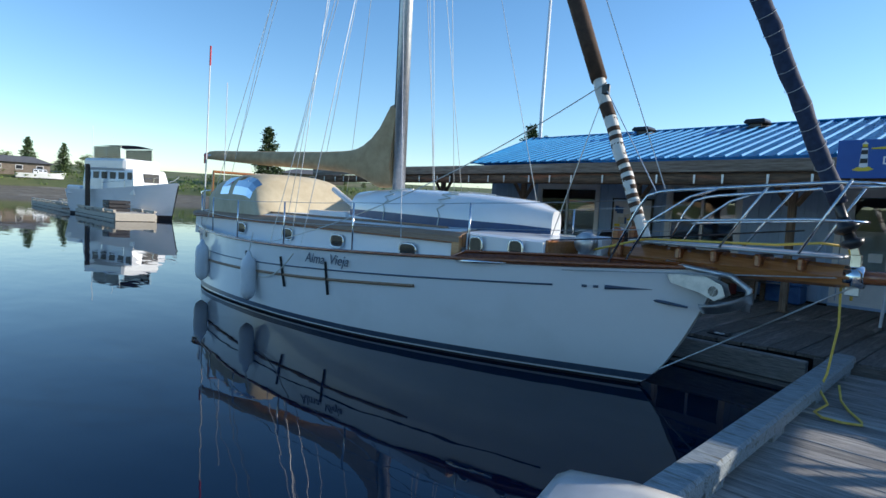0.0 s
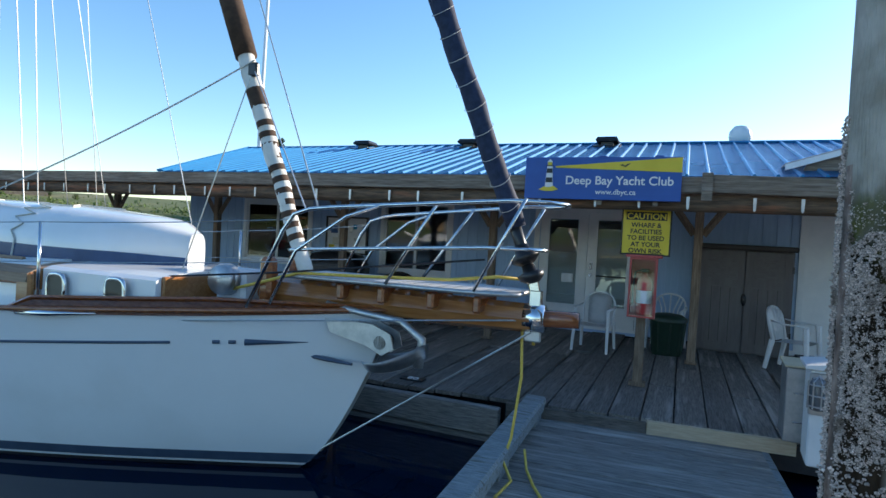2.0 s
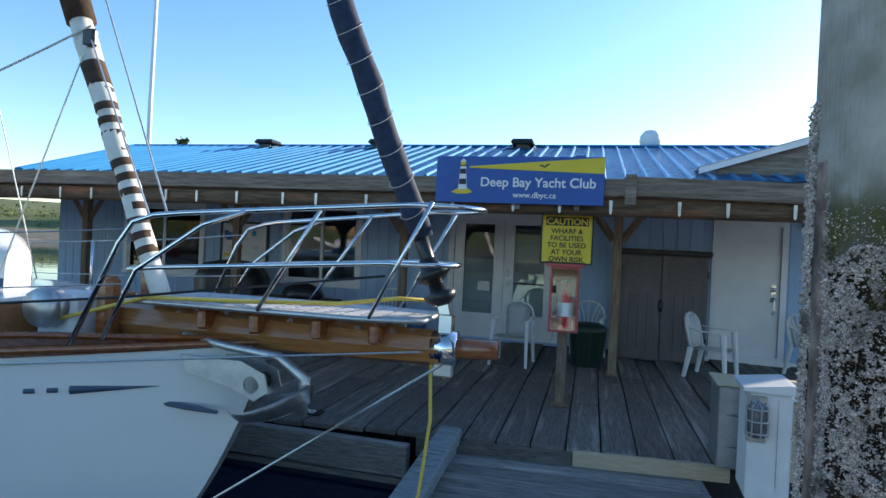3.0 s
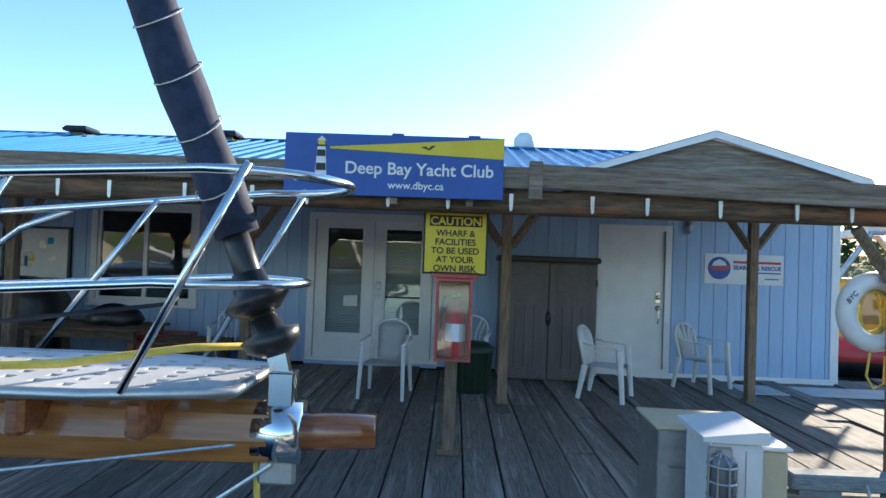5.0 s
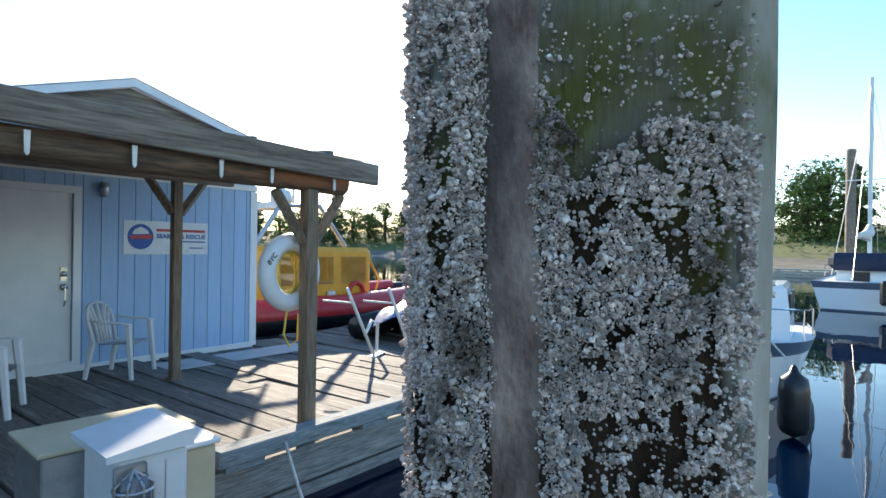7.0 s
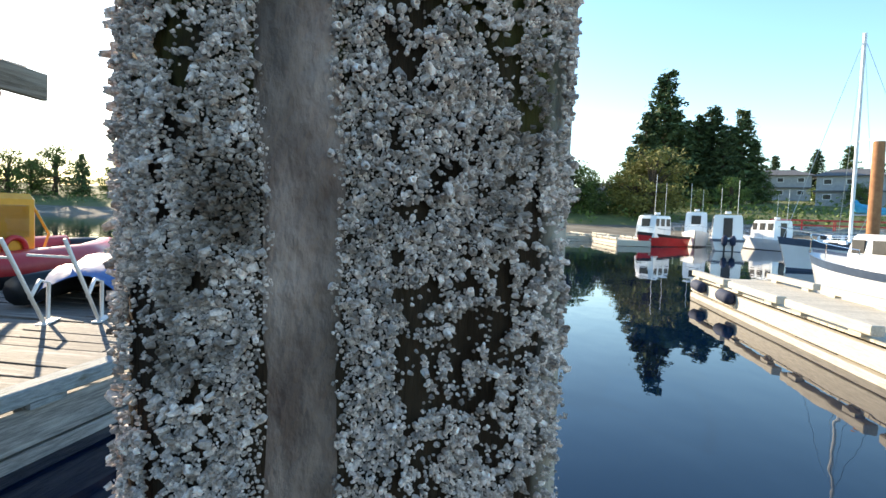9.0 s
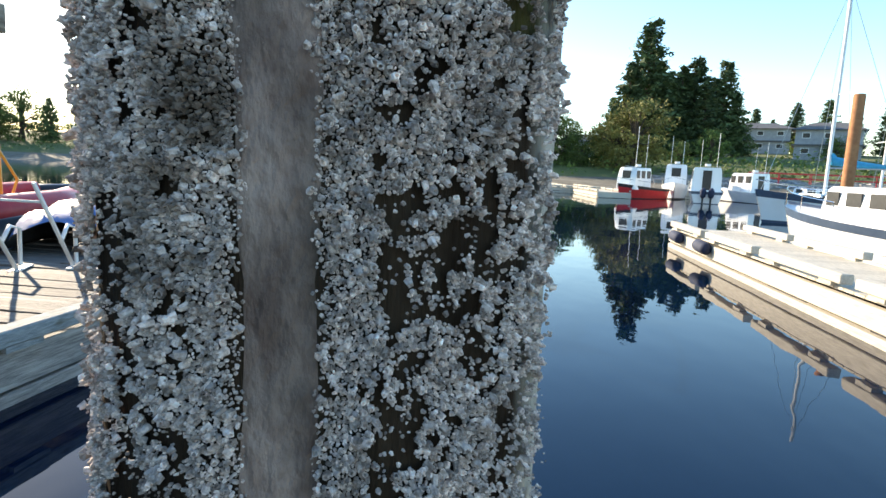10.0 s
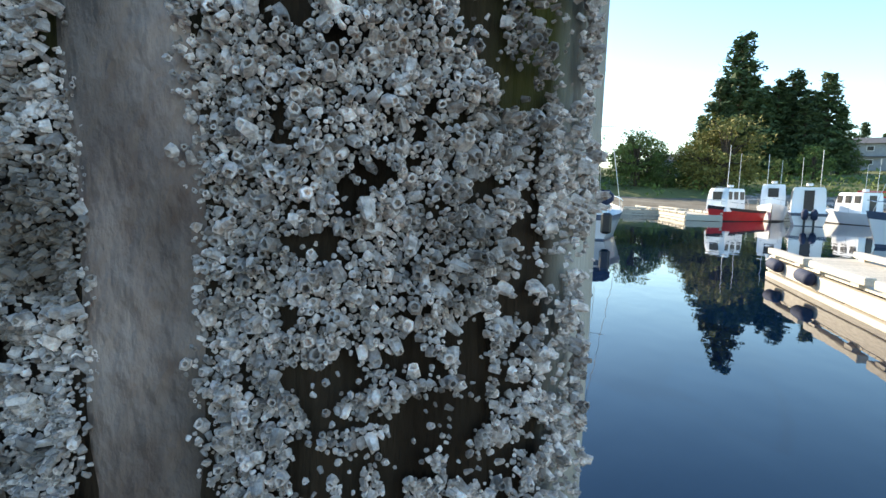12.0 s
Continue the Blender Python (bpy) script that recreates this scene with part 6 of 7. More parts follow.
float_dock("float_dock", "sunlit pale timber floating dock with blue fenders", 15.40, 1.68, 1.98, 1.50, 1.75, ((0.7, -1.04), (2.6, -1.04)))
float_dock("float_dock", "weathered timber floating dock with low boats alongside", 47.22, -0.85, 69.85, 1.70, 2.6)
float_dock("float_dock", "dark timber floating dock near the shore", 56.66, -26.37, 58.67, 21.59, 1.6)
float_dock("float_dock", "timber floating dock under a white motor yacht", -37.0, 11.2, -66, 11.0, 2.2)
float_dock("float_dock", "timber floating dock with crates and traps", -42, 4.2, -66, 1.0, 2.0)


CLEARSCREEN = glass_mat("clear_screen", (0.75, 0.8, 0.85))
DARKGLASS = glass_mat("tinted_screen", (0.25, 0.28, 0.3))


def motorboat(m, ln, beam, free, label, hullmat, cabin=None, mast=0.0, stripe=None, bimini=None, outboards=0, extra=None):
    """A small motor boat; x ahead, z up from the water. cabin: (aft, fore, height, half-width)."""
    t_ = thing("motorboat", label, "motorboat", m, "moored boats")
    B = ((0, 0.88), (0.3, 1.0), (0.6, 0.95), (0.8, 0.68), (0.93, 0.3), (1, 0.03))

    def hp(s, f, side):
        e = 0.72 + 0.28 * f
        return Vector((-ln / 2 + ln * s * (0.93 + 0.07 * f), side * beam / 2 * smooth_interp(s, B) * e, (free * (1 + 0.45 * s * s)) * f - 0.12 * (1 - f)))
    for f0, f1, mm, nm in ((0, 0.16, stripe or BOTTOM, "hull_bottom"), (0.16, 0.8, hullmat, "hull"), (0.8, 1.0, stripe or hullmat, "sheer_band")):
        b = bmesh.new()
        for sd in (-1, 1):
            grid(b, [[hp(i / 20, f0 + (f1 - f0) * j / 4, sd) for i in range(21)] for j in range(5)])
        b.faces.new([b.verts.new(hp(0, f, sd)) for f, sd in ((f0, -1), (f1, -1), (f1, 1), (f0, 1))])
        bmesh.ops.recalc_face_normals(b, faces=b.faces)
        part(nm, b, mm, t_, smooth=True)
    b = bmesh.new()
    grid(b, [[hp(i / 20, 0.93, sd) for i in range(21)] for sd in (-1, 1)])
    part("deck", b, WHITE, t_)
    if cabin:
        a, c, h, w = cabin
        z0 = free * 0.9
        b = bmesh.new()
        rows = []
        for z, k, sh in ((0, 1.0, 0.0), (0.55, 0.98, 0.05), (0.93, 0.92, 0.16), (1.0, 0.84, 0.2)):
            rows.append([Vector((x, y * w * k, z0 + h * z)) for x, y in ((a + sh * 0.3, -1), (c - sh * 2.0 * h / 2, -1), (c - sh * 1.2 * h / 2, -0.5), (c - sh * 1.2 * h / 2, 0.5), (c - sh * 2.0 * h / 2, 1), (a + sh * 0.3, 1))])
        grid(b, rows, closed=True)
        b.faces.new([b.verts.new(p) for p in rows[-1]])
        bmesh.ops.recalc_face_normals(b, faces=b.faces)
        cbn = part("cabin", b, HULLWHITE, t_, "white wheelhouse")
        n = max(2, int((c - a) / 0.75))
        for sd in (-1, 1):
            for i in range(n):
                u0, u1 = a + (c - a) * (i + 0.18) / n, a + (c - a) * (i + 0.85) / n - 0.06 * (i == n - 1) * h
                part("cabin_window", bx(u0, u1, sd * w * 0.965 - 0.012, sd * w * 0.965 + 0.012 + 0.01 * sd, z0 + h * 0.52, z0 + h * 0.86, bev=0.008), BLACK, cbn, "dark wheelhouse window")
        part("windscreen", bx(c - 0.2 * h - 0.02, c - 0.02 * h, -w * 0.42, w * 0.42, z0 + h * 0.5, z0 + h * 0.85), BLACK, cbn)
        part("aft_door", bx(a - 0.03, a + 0.05, -w * 0.3, w * 0.3, z0 + h * 0.1, z0 + h * 0.88), BLACK, cbn)
        part("roof_rail", tb([(a + 0.1, -w * 0.8, z0 + h), (a + 0.1, -w * 0.8, z0 + h + 0.1), (c - 0.4 * h, -w * 0.7, z0 + h + 0.1)], 0.015, 6), STEEL, cbn)
        if mast:
            part("antenna", tb([(a + 0.3, -w * 0.6, z0 + h), (a + 0.2, -w * 0.6, z0 + h + mast)], 0.018, 5), WHITE, t_)
            part("antenna", tb([(a + 0.3, w * 0.5, z0 + h), (a + 0.25, w * 0.5, z0 + h + mast * 0.8)], 0.014, 5), WHITE, t_)
            part("radar", tb([(a + 0.7, 0, z0 + h + 0.1), (a + 0.7, 0, z0 + h + 0.28)], 0.22, 12), PLASTIC, t_)
    rail = [hp(0.45 + 0.55 * i / 8, 1.0, -1) + Vector((0, 0.04, 0.42)) for i in range(9)] + [hp(1 - 0.55 * i / 8, 1.0, 1) + Vector((0, -0.04, 0.42)) for i in range(9)]
    part("bow_rail", tb(rail, 0.014, 6), STEEL, t_)
    for i in (0, 3, 6, 11, 14, 17):
        part("rail_post", tb([rail[i] - Vector((0, 0, 0.42)), rail[i]], 0.012, 5), STEEL, t_)
    for i in range(outboards):
        y = (i - (outboards - 1) / 2) * 0.55
        b = bmesh.new()
        tube(b, [(-ln / 2 - 0.25, y, 0.45), (-ln / 2 - 0.27, y, 0.55), (-ln / 2 - 0.3, y, 0.95), (-ln / 2 - 0.22, y, 1.15)], [0.12, 0.2, 0.22, 0.12], 10)
        ob = part("outboard", b, NAVY, t_, "dark blue outboard motor", smooth=True)
        part("outboard_leg", tb([(-ln / 2 - 0.25, y, 0.5), (-ln / 2 - 0.3, y, -0.3)], 0.07, 6), BLACK, ob)
    if bimini:
        u0, u1, z, w = bimini
        b = bmesh.new()
        grid(b, [[Vector((u0 + (u1 - u0) * i / 8, w * (j / 4 - 1) , z + 0.12 * math.cos((j / 4 - 1) * 1.4) - 0.06 * (i / 8 - 0.5) ** 2)) for j in range(9)] for i in range(9)])
        bmesh.ops.solidify(b, geom=b.faces[:], thickness=0.03)
        part("canopy", b, NAVY, t_, "navy canvas canopy", smooth=True)
        for sd in (-1, 1):
            for u in (u0, (u0 + u1) / 2, u1):
                part("canopy_frame", tb([(u, sd * w * 0.98, z - 1.15), (u, sd * w * 0.95, z)], 0.02, 6), STEEL, t_)
        for sd in (-1, 1):
            part("side_screen", bx(u0 + 0.1, u1 - 0.1, sd * w * 0.95 - 0.005, sd * w * 0.95 + 0.005, z - 0.95, z - 0.05), CLEARSCREEN, t_)
    return t_


W0 = WATER_Z
y1 = motorboat(pose(-43.8, 12.6, W0, 0, 0, 22), 9.5, 3.4, 1.7, "large white flybridge motor yacht with a navy canopy", HULLWHITE, (-3.0, 2.2, 1.7, 1.35), 3.0, None, (-2.2, 0.7, 4.75, 1.25))
part("flybridge", bx(-2.9, 1.3, -1.4, 1.4, 3.1, 3.9, bev=0.15), HULLWHITE, y1, "white flybridge coaming")
part("cockpit_bulwark", bx(-4.6, -3.1, -1.5, 1.5, 1.3, 2.0, bev=0.1), HULLWHITE, y1)
part("swim_platform", bx(-5.4, -4.7, -1.3, 1.3, 0.25, 0.35), TEAKDECK, y1)
motorboat(pose(-52, 4.8, W0, 0, 0, 170), 6.5, 2.3, 0.9, "low white open motor boat with a red flag", HULLWHITE, None)
motorboat(pose(49.63, -3.20, W0, 0, 0, 138), 6.4, 2.3, 0.85, "small white and red wheelhouse boat with two antennas", RED, (-0.3, 2.1, 1.75, 0.85), 3.4, BOTTOM)
motorboat(pose(53.97, -7.14, W0, 0, 0, 165), 7.0, 2.4, 1.0, "white wheelhouse fishing boat with dark outboards", HULLWHITE, (-1.0, 1.6, 2.1, 0.9), 2.6, None, None, 1)
motorboat(pose(47.93, -7.89, W0, 0, 0, -14), 6.8, 2.5, 0.9, "white and grey pilothouse boat with twin dark outboards", HULLWHITE, (-1.6, 1.6, 1.9, 1.05), 2.6, BOOT, None, 2)
motorboat(pose(51.74, -12.55, W0, 0, 0, 25), 7.0, 2.5, 0.85, "white cabin boat moored by the dark dock", HULLWHITE, (-1.2, 1.3, 1.7, 0.95), 2.6)
motorboat(pose(49.08, -16.24, W0, 0, 0, 100), 6.0, 2.2, 0.75, "open boat with a turquoise cover", TURQ, (-1.0, 1.0, 0.8, 0.8))
motorboat(pose(14.95, -1.85, W0, 0, 0, 8), 6.8, 2.4, 0.85, "white runabout with a grey stripe moored at the dock", HULLWHITE, (-2.4, 0.6, 0.95, 0.85), 0, BOOT)
motorboat(pose(9.75, 8.12, W0, 0, 0, 185), 5.6, 2.0, 0.62, "small white motor boat with a grey band and bow rail", HULLWHITE, (-1.6, 0.5, 0.9, 0.7), 0, BOOT)
fd = thing("fender", "black cylindrical fender hung at the skiff's bow", "fender", pose(6.8, 7.05, -0.06))
b = bmesh.new()
lathe(b, ((0.01, 0.42), (0.03, 0.4), (0.05, 0.34), (0.13, 0.28), (0.15, 0.15), (0.15, -0.2), (0.12, -0.28), (0.03, -0.33), (0.01, -0.34)), 14)
part("fender_body", b, BLACK, fd, smooth=True)
part("lanyard", tb([(0, 0, 0.4), (0.2, 0.25, 0.62)], 0.01, 5), ROPE, fd)


def sailboat(m, ln, beam, free, mast_h, label, cover):
    t_ = motorboat(m, ln, beam, free, label, HULLWHITE, (-ln * 0.2, ln * 0.18, 0.45, beam * 0.3), 0, BOOT)
    tagged(t_, label, "sailboat")
    t_.name = "sailboat"
    part("mast", tb([(ln * 0.08, 0, free), (ln * 0.08, 0, mast_h)], 0.075, 8), TRIM, t_, "pale aluminium mast")
    part("boom", tb([(ln * 0.08, 0, free + 1.5), (-ln * 0.3, 0, free + 1.55)], 0.05, 6), GALV, t_)
    b = bmesh.new()
    tube(b, [(ln * 0.07, 0, free + 2.1), (ln * 0.05, 0, free + 1.8), (-ln * 0.1, 0, free + 1.68), (-ln * 0.3, 0, free + 1.62)], [0.1, 0.2, 0.16, 0.08], 8)
    part("sail_cover", b, cover, t_, "canvas sail cover", smooth=True)
    for x, y in ((ln * 0.48, 0), (-ln * 0.48, 0), (ln * 0.05, beam * 0.45), (ln * 0.05, -beam * 0.45)):
        part("stay_wire", tb([(x, y, free * 1.1), (ln * 0.08, 0, mast_h - 0.2)], 0.012, 4), CABLE, t_)
    part("spreader", tb([(ln * 0.08, -0.8, mast_h * 0.55), (ln * 0.08, 0.8, mast_h * 0.55)], 0.025, 5), TRIM, t_)
    return t_


s1 = sailboat(pose(27.2, 6.95, W0, 0, 0, -5), 7.4, 2.7, 1.0, 8.9, "white sailing boat with a dark spray hood, stern to the channel", SAILWHITE)
part("spray_hood", bx(-1.9, -0.8, -1.0, 1.0, 1.35, 2.0, bev=0.2), NAVY, s1, "navy spray hood")
part("stern_outboard", bx(-4.3, -4.0, -1.2, -0.8, 0.3, 1.1, bev=0.08), BLACK, s1)
sailboat(pose(27.44, -7.33, W0, 0, 0, 100), 7.5, 2.5, 1.0, 10.2, "white sailing boat with a turquoise sail cover", TURQ)
sailboat(pose(37.12, -15.04, W0, 0, 0, 95), 7.5, 2.5, 0.9, 8.0, "white sailing boat with bare rigging at the far dock", SAILWHITE)


def plain_pile(x, y, r, top, label, mm=BARK):
    p_ = thing("mooring_pile", label, "mooring pile", pose(x, y, W0 - 2), "mooring piles")
    b = bmesh.new()
    lathe(b, ((0.01, -1), (r, -1), (r * 0.98, 2.5), (r * 0.9, top + 2), (r * 0.8, top + 2.03), (0.01, top + 2.05)), 14)
    part("pile_log", b, mm, p_, smooth=True)


plain_pile(28.4, 7.55, 0.2, 6.2, "tall dark wooden mooring pile", BEAMWOOD)
plain_pile(20.17, -3.92, 0.19, 4.6, "rust orange steel mooring pile", RUST)
plain_pile(-44.5, 10.2, 0.16, 3.4, "dark wooden mooring pile by the float", BARK)
for x, y, sx, sy, sz in ((-52, 11.4, 0.9, 0.7, 0.9), (-46, 11.3, 1.0, 0.7, 0.8), (-40.5, 11.0, 0.8, 0.6, 0.7), (-54, 3.4, 1.2, 0.8, 1.0)):
    cr = thing("fish_crate", "dark stacked crate standing on the float", "crate", pose(x, y, 0.075), "crates")
    for k in range(3):
        part("crate_tier", bx(-sx, sx, -sy, sy, sz * k / 3, sz * (k + 1) / 3 - 0.03, bev=0.02), BOTTOM, cr)

# rescue vessel beyond the end of the clubhouse
rv = thing("rescue_vessel", "orange and red inflatable rescue vessel with a wheelhouse and radar arch", "rescue vessel", pose(8.2, 16.6, W0, 0, 0, -4))
b = bmesh.new()
for sd in (-1, 1):
    tube(b, [(-3.6, sd * 1.25, 0.55), (0, sd * 1.3, 0.55), (1.8, sd * 1.1, 0.62), (3.0, sd * 0.55, 0.75), (3.4, sd * 0.05, 0.82)], [0.30, 0.31, 0.30, 0.27, 0.22], 12)
part("tube_collar", b, BLACK, rv, "black and red inflatable collar", smooth=True)
for sd in (-1, 1):
    part("collar_band", tb([(-3.4, sd * 1.27, 0.63), (0, sd * 1.32, 0.63), (1.8, sd * 1.12, 0.70), (3.0, sd * 0.57, 0.82)], [0.30, 0.31, 0.30, 0.26], 12), RED, rv, "red collar panel", smooth=True)
part("lower_hull", bx(-3.5, 2.6, -1.0, 1.0, -0.3, 0.5, bev=0.2), GALV, rv)
part("wheelhouse", bx(-1.9, 1.0, -0.95, 0.95, 0.5, 1.93, bev=0.1), ORANGE, rv, "orange wheelhouse")
for a, c in ((-1.75, -0.95), (-0.8, -0.1), (0.1, 0.8)):
    for sd in (-1, 1):
        part("wheelhouse_window", bx(a, c, sd * 0.955 - 0.01, sd * 0.955 + 0.01, 1.15, 1.72, bev=0.008), GLASS, rv)
        # added dark sheet behind each pane, standing in for the cabin's shade
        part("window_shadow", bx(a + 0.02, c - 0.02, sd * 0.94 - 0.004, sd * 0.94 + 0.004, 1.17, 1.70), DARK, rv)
for sd in (-1, 1):
    part("radar_arch", tb([(-1.9, sd * 0.8, 1.9), (-1.3, sd * 0.75, 2.75), (-0.3, sd * 0.7, 2.8), (0.4, sd * 0.7, 1.95)], 0.05, 8), GALV, rv)
    part("grab_rail", tb([(1.0, sd * 0.9, 0.6), (1.2, sd * 0.95, 1.2), (0.9, sd * 0.9, 1.75)], 0.025, 6), ORANGE, rv)
part("arch_beam", bx(-1.35, -1.15, -0.75, 0.75, 2.72, 2.84), GALV, rv)
b = bmesh.new()
lathe(b, ((0.01, 3.2), (0.2, 3.12), (0.24, 2.98), (0.22, 2.86), (0.01, 2.85)), 16, Matrix.Translation((-0.8, 0, 0)))
part("radome", b, PLASTIC, rv, smooth=True)
part("mast_light", tb([(-0.3, 0.3, 2.8), (-0.3, 0.3, 3.9)], 0.03, 6), GALV, rv)
b = bmesh.new()
tube(b, [(0.5 + 0.2 * math.cos(2 * math.pi * k / 20), -0.99, 0.95 + 0.2 * math.sin(2 * math.pi * k / 20)) for k in range(20)], 0.05, 8, closed=True)
part("ring_buoy", b, RED, rv, "red ring buoy on the wheelhouse", smooth=True)
part("rescue_tank", tb([(-0.2, -1.02, 0.6), (-0.2, -1.02, 1.0)], 0.09, 10), PLASTIC, rv)
# white frames and tarp-covered dinghies at the deck's end
for x, y, r in ((5.55, 11.95, 25), (5.9, 11.55, 25)):
    tr = thing("dinghy_rack", "white painted tubular rack leaning over the deck edge", "rack", pose(x, y, 0, 0, 0, r), "dinghy racks")
    part("long_tube", tb([(-0.75, 0.1, 1.0), (0.0, 0.0, 0.02), (0.12, 0.0, 0.05), (0.2, 0.02, 0.45), (0.0, 0.04, 0.5), (-0.25, 0.04, 0.33)], 0.022, 8), WHITE, tr, smooth=True)
    part("foot", bx(-0.1, 0.35, -0.05, 0.05, -0.003, 0.015), WHITE, tr)
    part("cross_tube", tb([(-0.6, 0.09, 0.8), (-0.6, 0.5, 0.82)], 0.015, 6), WHITE, tr)
for x, y, r in ((8.1, 13.0, 20), (9.3, 12.2, 40)):
    td = thing("covered_dinghy", "inflatable dinghy under a crumpled blue tarp", "dinghy", pose(x, y, -0.004, 0, 0, r), "covered dinghies")
    b = bmesh.new()
    grid(b, [[Vector((u, 0.75 * math.cos(math.pi * k / 12) * (1 - 0.3 * (u / 1.6) ** 4), (0.62 + 0.06 * math.sin(u * 7 + k)) * math.sin(math.pi * k / 12) ** 0.7 * (1 - 0.35 * (u / 1.6) ** 4))) for k in range(13)] for u in [-1.6 + 0.2 * i for i in range(17)]])
    part("tarp", b, TARP, td, smooth=True)
    for sd in (-1, 1):
        part("side_tube", tb([(-1.6, sd * 0.7, 0.22), (1.0, sd * 0.72, 0.22), (1.7, sd * 0.2, 0.3)], [0.2, 0.2, 0.17], 10), BLACK, td, smooth=True)
ml = thing("mooring_rope", "white mooring rope sagging from the bull rail", "rope", pose(2.3, 9.7, -0.2))
part("rope_run", tb(sag((0.1, 0.0, 0.3), (-1.15, -2.6, -0.14), 0.16, 16), 0.012, 6), ROPE, ml, smooth=True)


# trees: crowns of many small leaf clumps
def leaf_mesh(name, centres, sizes, mm, seed, flat=1.0):
    rs = np.random.RandomState(seed)
    n = len(centres)
    c = np.repeat(np.asarray(centres), 3, axis=0)
    off = rs.normal(size=(3 * n, 3))
    off /= np.linalg.norm(off, axis=1)[:, None]
    off[:, 2] *= flat
    v = c + off * np.repeat(np.asarray(sizes), 3)[:, None]
    me = bpy.data.meshes.new(name)
    me.from_pydata(v.tolist(), [], np.arange(3 * n).reshape(n, 3).tolist())
    me.materials.append(mm)
    return me


def tree(kind, seed, h):
    """A tree h metres tall: its trunk with limbs, and its crown."""
    rs = np.random.RandomState(seed)
    tr = thing("conifer_tree" if kind == "conifer" else "broadleaf_tree", "tall dark green conifer with drooping boughs" if kind == "conifer" else ("sunlit green broadleaf tree on the shore" if kind == "leaf" else "yellow-green broadleaf tree on the shore"), "tree", pose(0, 0, -50), "conifers" if kind == "conifer" else "broadleaf trees")
    b = bmesh.new()
    cen, siz = [], []
    if kind == "conifer":
        tube(b, [(0, 0, 0), (0.1, 0, h * 0.5), (0, 0, h * 0.98)], [h * 0.022, h * 0.014, h * 0.002], 8)
        z = 0.08 * h
        while z < 0.99 * h:
            f = 1 - z / h
            rad = h * (0.03 + 0.20 * f ** 0.8) * rs.uniform(0.7, 1.15)
            for k in range(7):
                a = rs.uniform(0, 6.28)
                r = rad * rs.uniform(0.6, 1.1)
                tip = (r * math.cos(a), r * math.sin(a), z - 0.12 * r)
                if k < 2:
                    tube(b, [(0, 0, z), tip], [h * 0.004, h * 0.001], 4)
                m = int(10 + 26 * f)
                t_ = rs.uniform(0.12, 1, m) ** 0.7
                spread = 0.12 * r
                for q in t_:
                    cen.append((tip[0] * q + rs.normal() * spread, tip[1] * q + rs.normal() * spread, z - 0.12 * r * q + rs.normal() * 0.012 * h))
                    siz.append(h * 0.019 * rs.uniform(0.6, 1.5))
            z += h * 0.028
        mm = CONIFER
    else:
        tube(b, [(0, 0, 0), (0.1, 0.1, h * 0.25), (0.0, 0.2, h * 0.5), (0.1, 0, h * 0.8)], [h * 0.03, h * 0.024, h * 0.015, h * 0.004], 8)
        for k in range(52):
            a, e = rs.uniform(0, 6.28), rs.uniform(-1.15, 1.4)
            R = h * rs.uniform(0.18, 0.36)
            c = np.array((R * math.cos(a) * math.cos(e) * 1.15, R * math.sin(a) * math.cos(e) * 1.15, h * 0.43 + R * 1.4 * math.sin(e)))
            tube(b, [(0, 0.1, h * 0.35), tuple(c * np.array((0.5, 0.5, 0.9))), tuple(c)], [h * 0.009, h * 0.006, h * 0.002], 4)
            cr = h * rs.uniform(0.08, 0.16)
            m = 110
            d = rs.normal(size=(m, 3))
            d = d / np.linalg.norm(d, axis=1)[:, None] * (rs.uniform(0.2, 1, m) ** 0.5)[:, None] * cr
            for q in d:
                cen.append(tuple(c + q * np.array((1.2, 1.2, 0.8))))
                siz.append(h * 0.022 * rs.uniform(0.6, 1.4))
        mm = LEAF if kind == "leaf" else LEAFYELLOW
    part("trunk", b, BARK, tr)
    o = new("crown", leaf_mesh("crown", cen, siz, mm, seed + 1))
    o.parent = tr
    return tr


PROTO = {("conifer", i): tree("conifer", 20 + i, 20.0) for i in range(3)}
PROTO.update({("leaf", i): tree("leaf", 40 + i, 10.0) for i in range(2)})
PROTO[("yellow", 0)] = tree("yellow", 60, 10.0)
used = set()


def plant(kind, i, az, d, h, ox=0.0, oy=6.4, fat=1.0):
    base_h = 20.0 if kind == "conifer" else 10.0
    x, y = polar(az, d, ox, oy)
    src = PROTO[(kind, i)]
    s = (h - land_z(x, y) + 1.2) / base_h
    m = pose(x, y, land_z(x, y) - 0.2, 0, 0, (az * 37 + d * 11) % 360)
    if (kind, i) in used:
        o = copy_thing(src, m)
    else:
        used.add((kind, i))
        o = src
        o.matrix_basis = m
    w = (1.55 if kind == "conifer" else 1.15) * fat
    o.scale = (s * w, s * w, s)


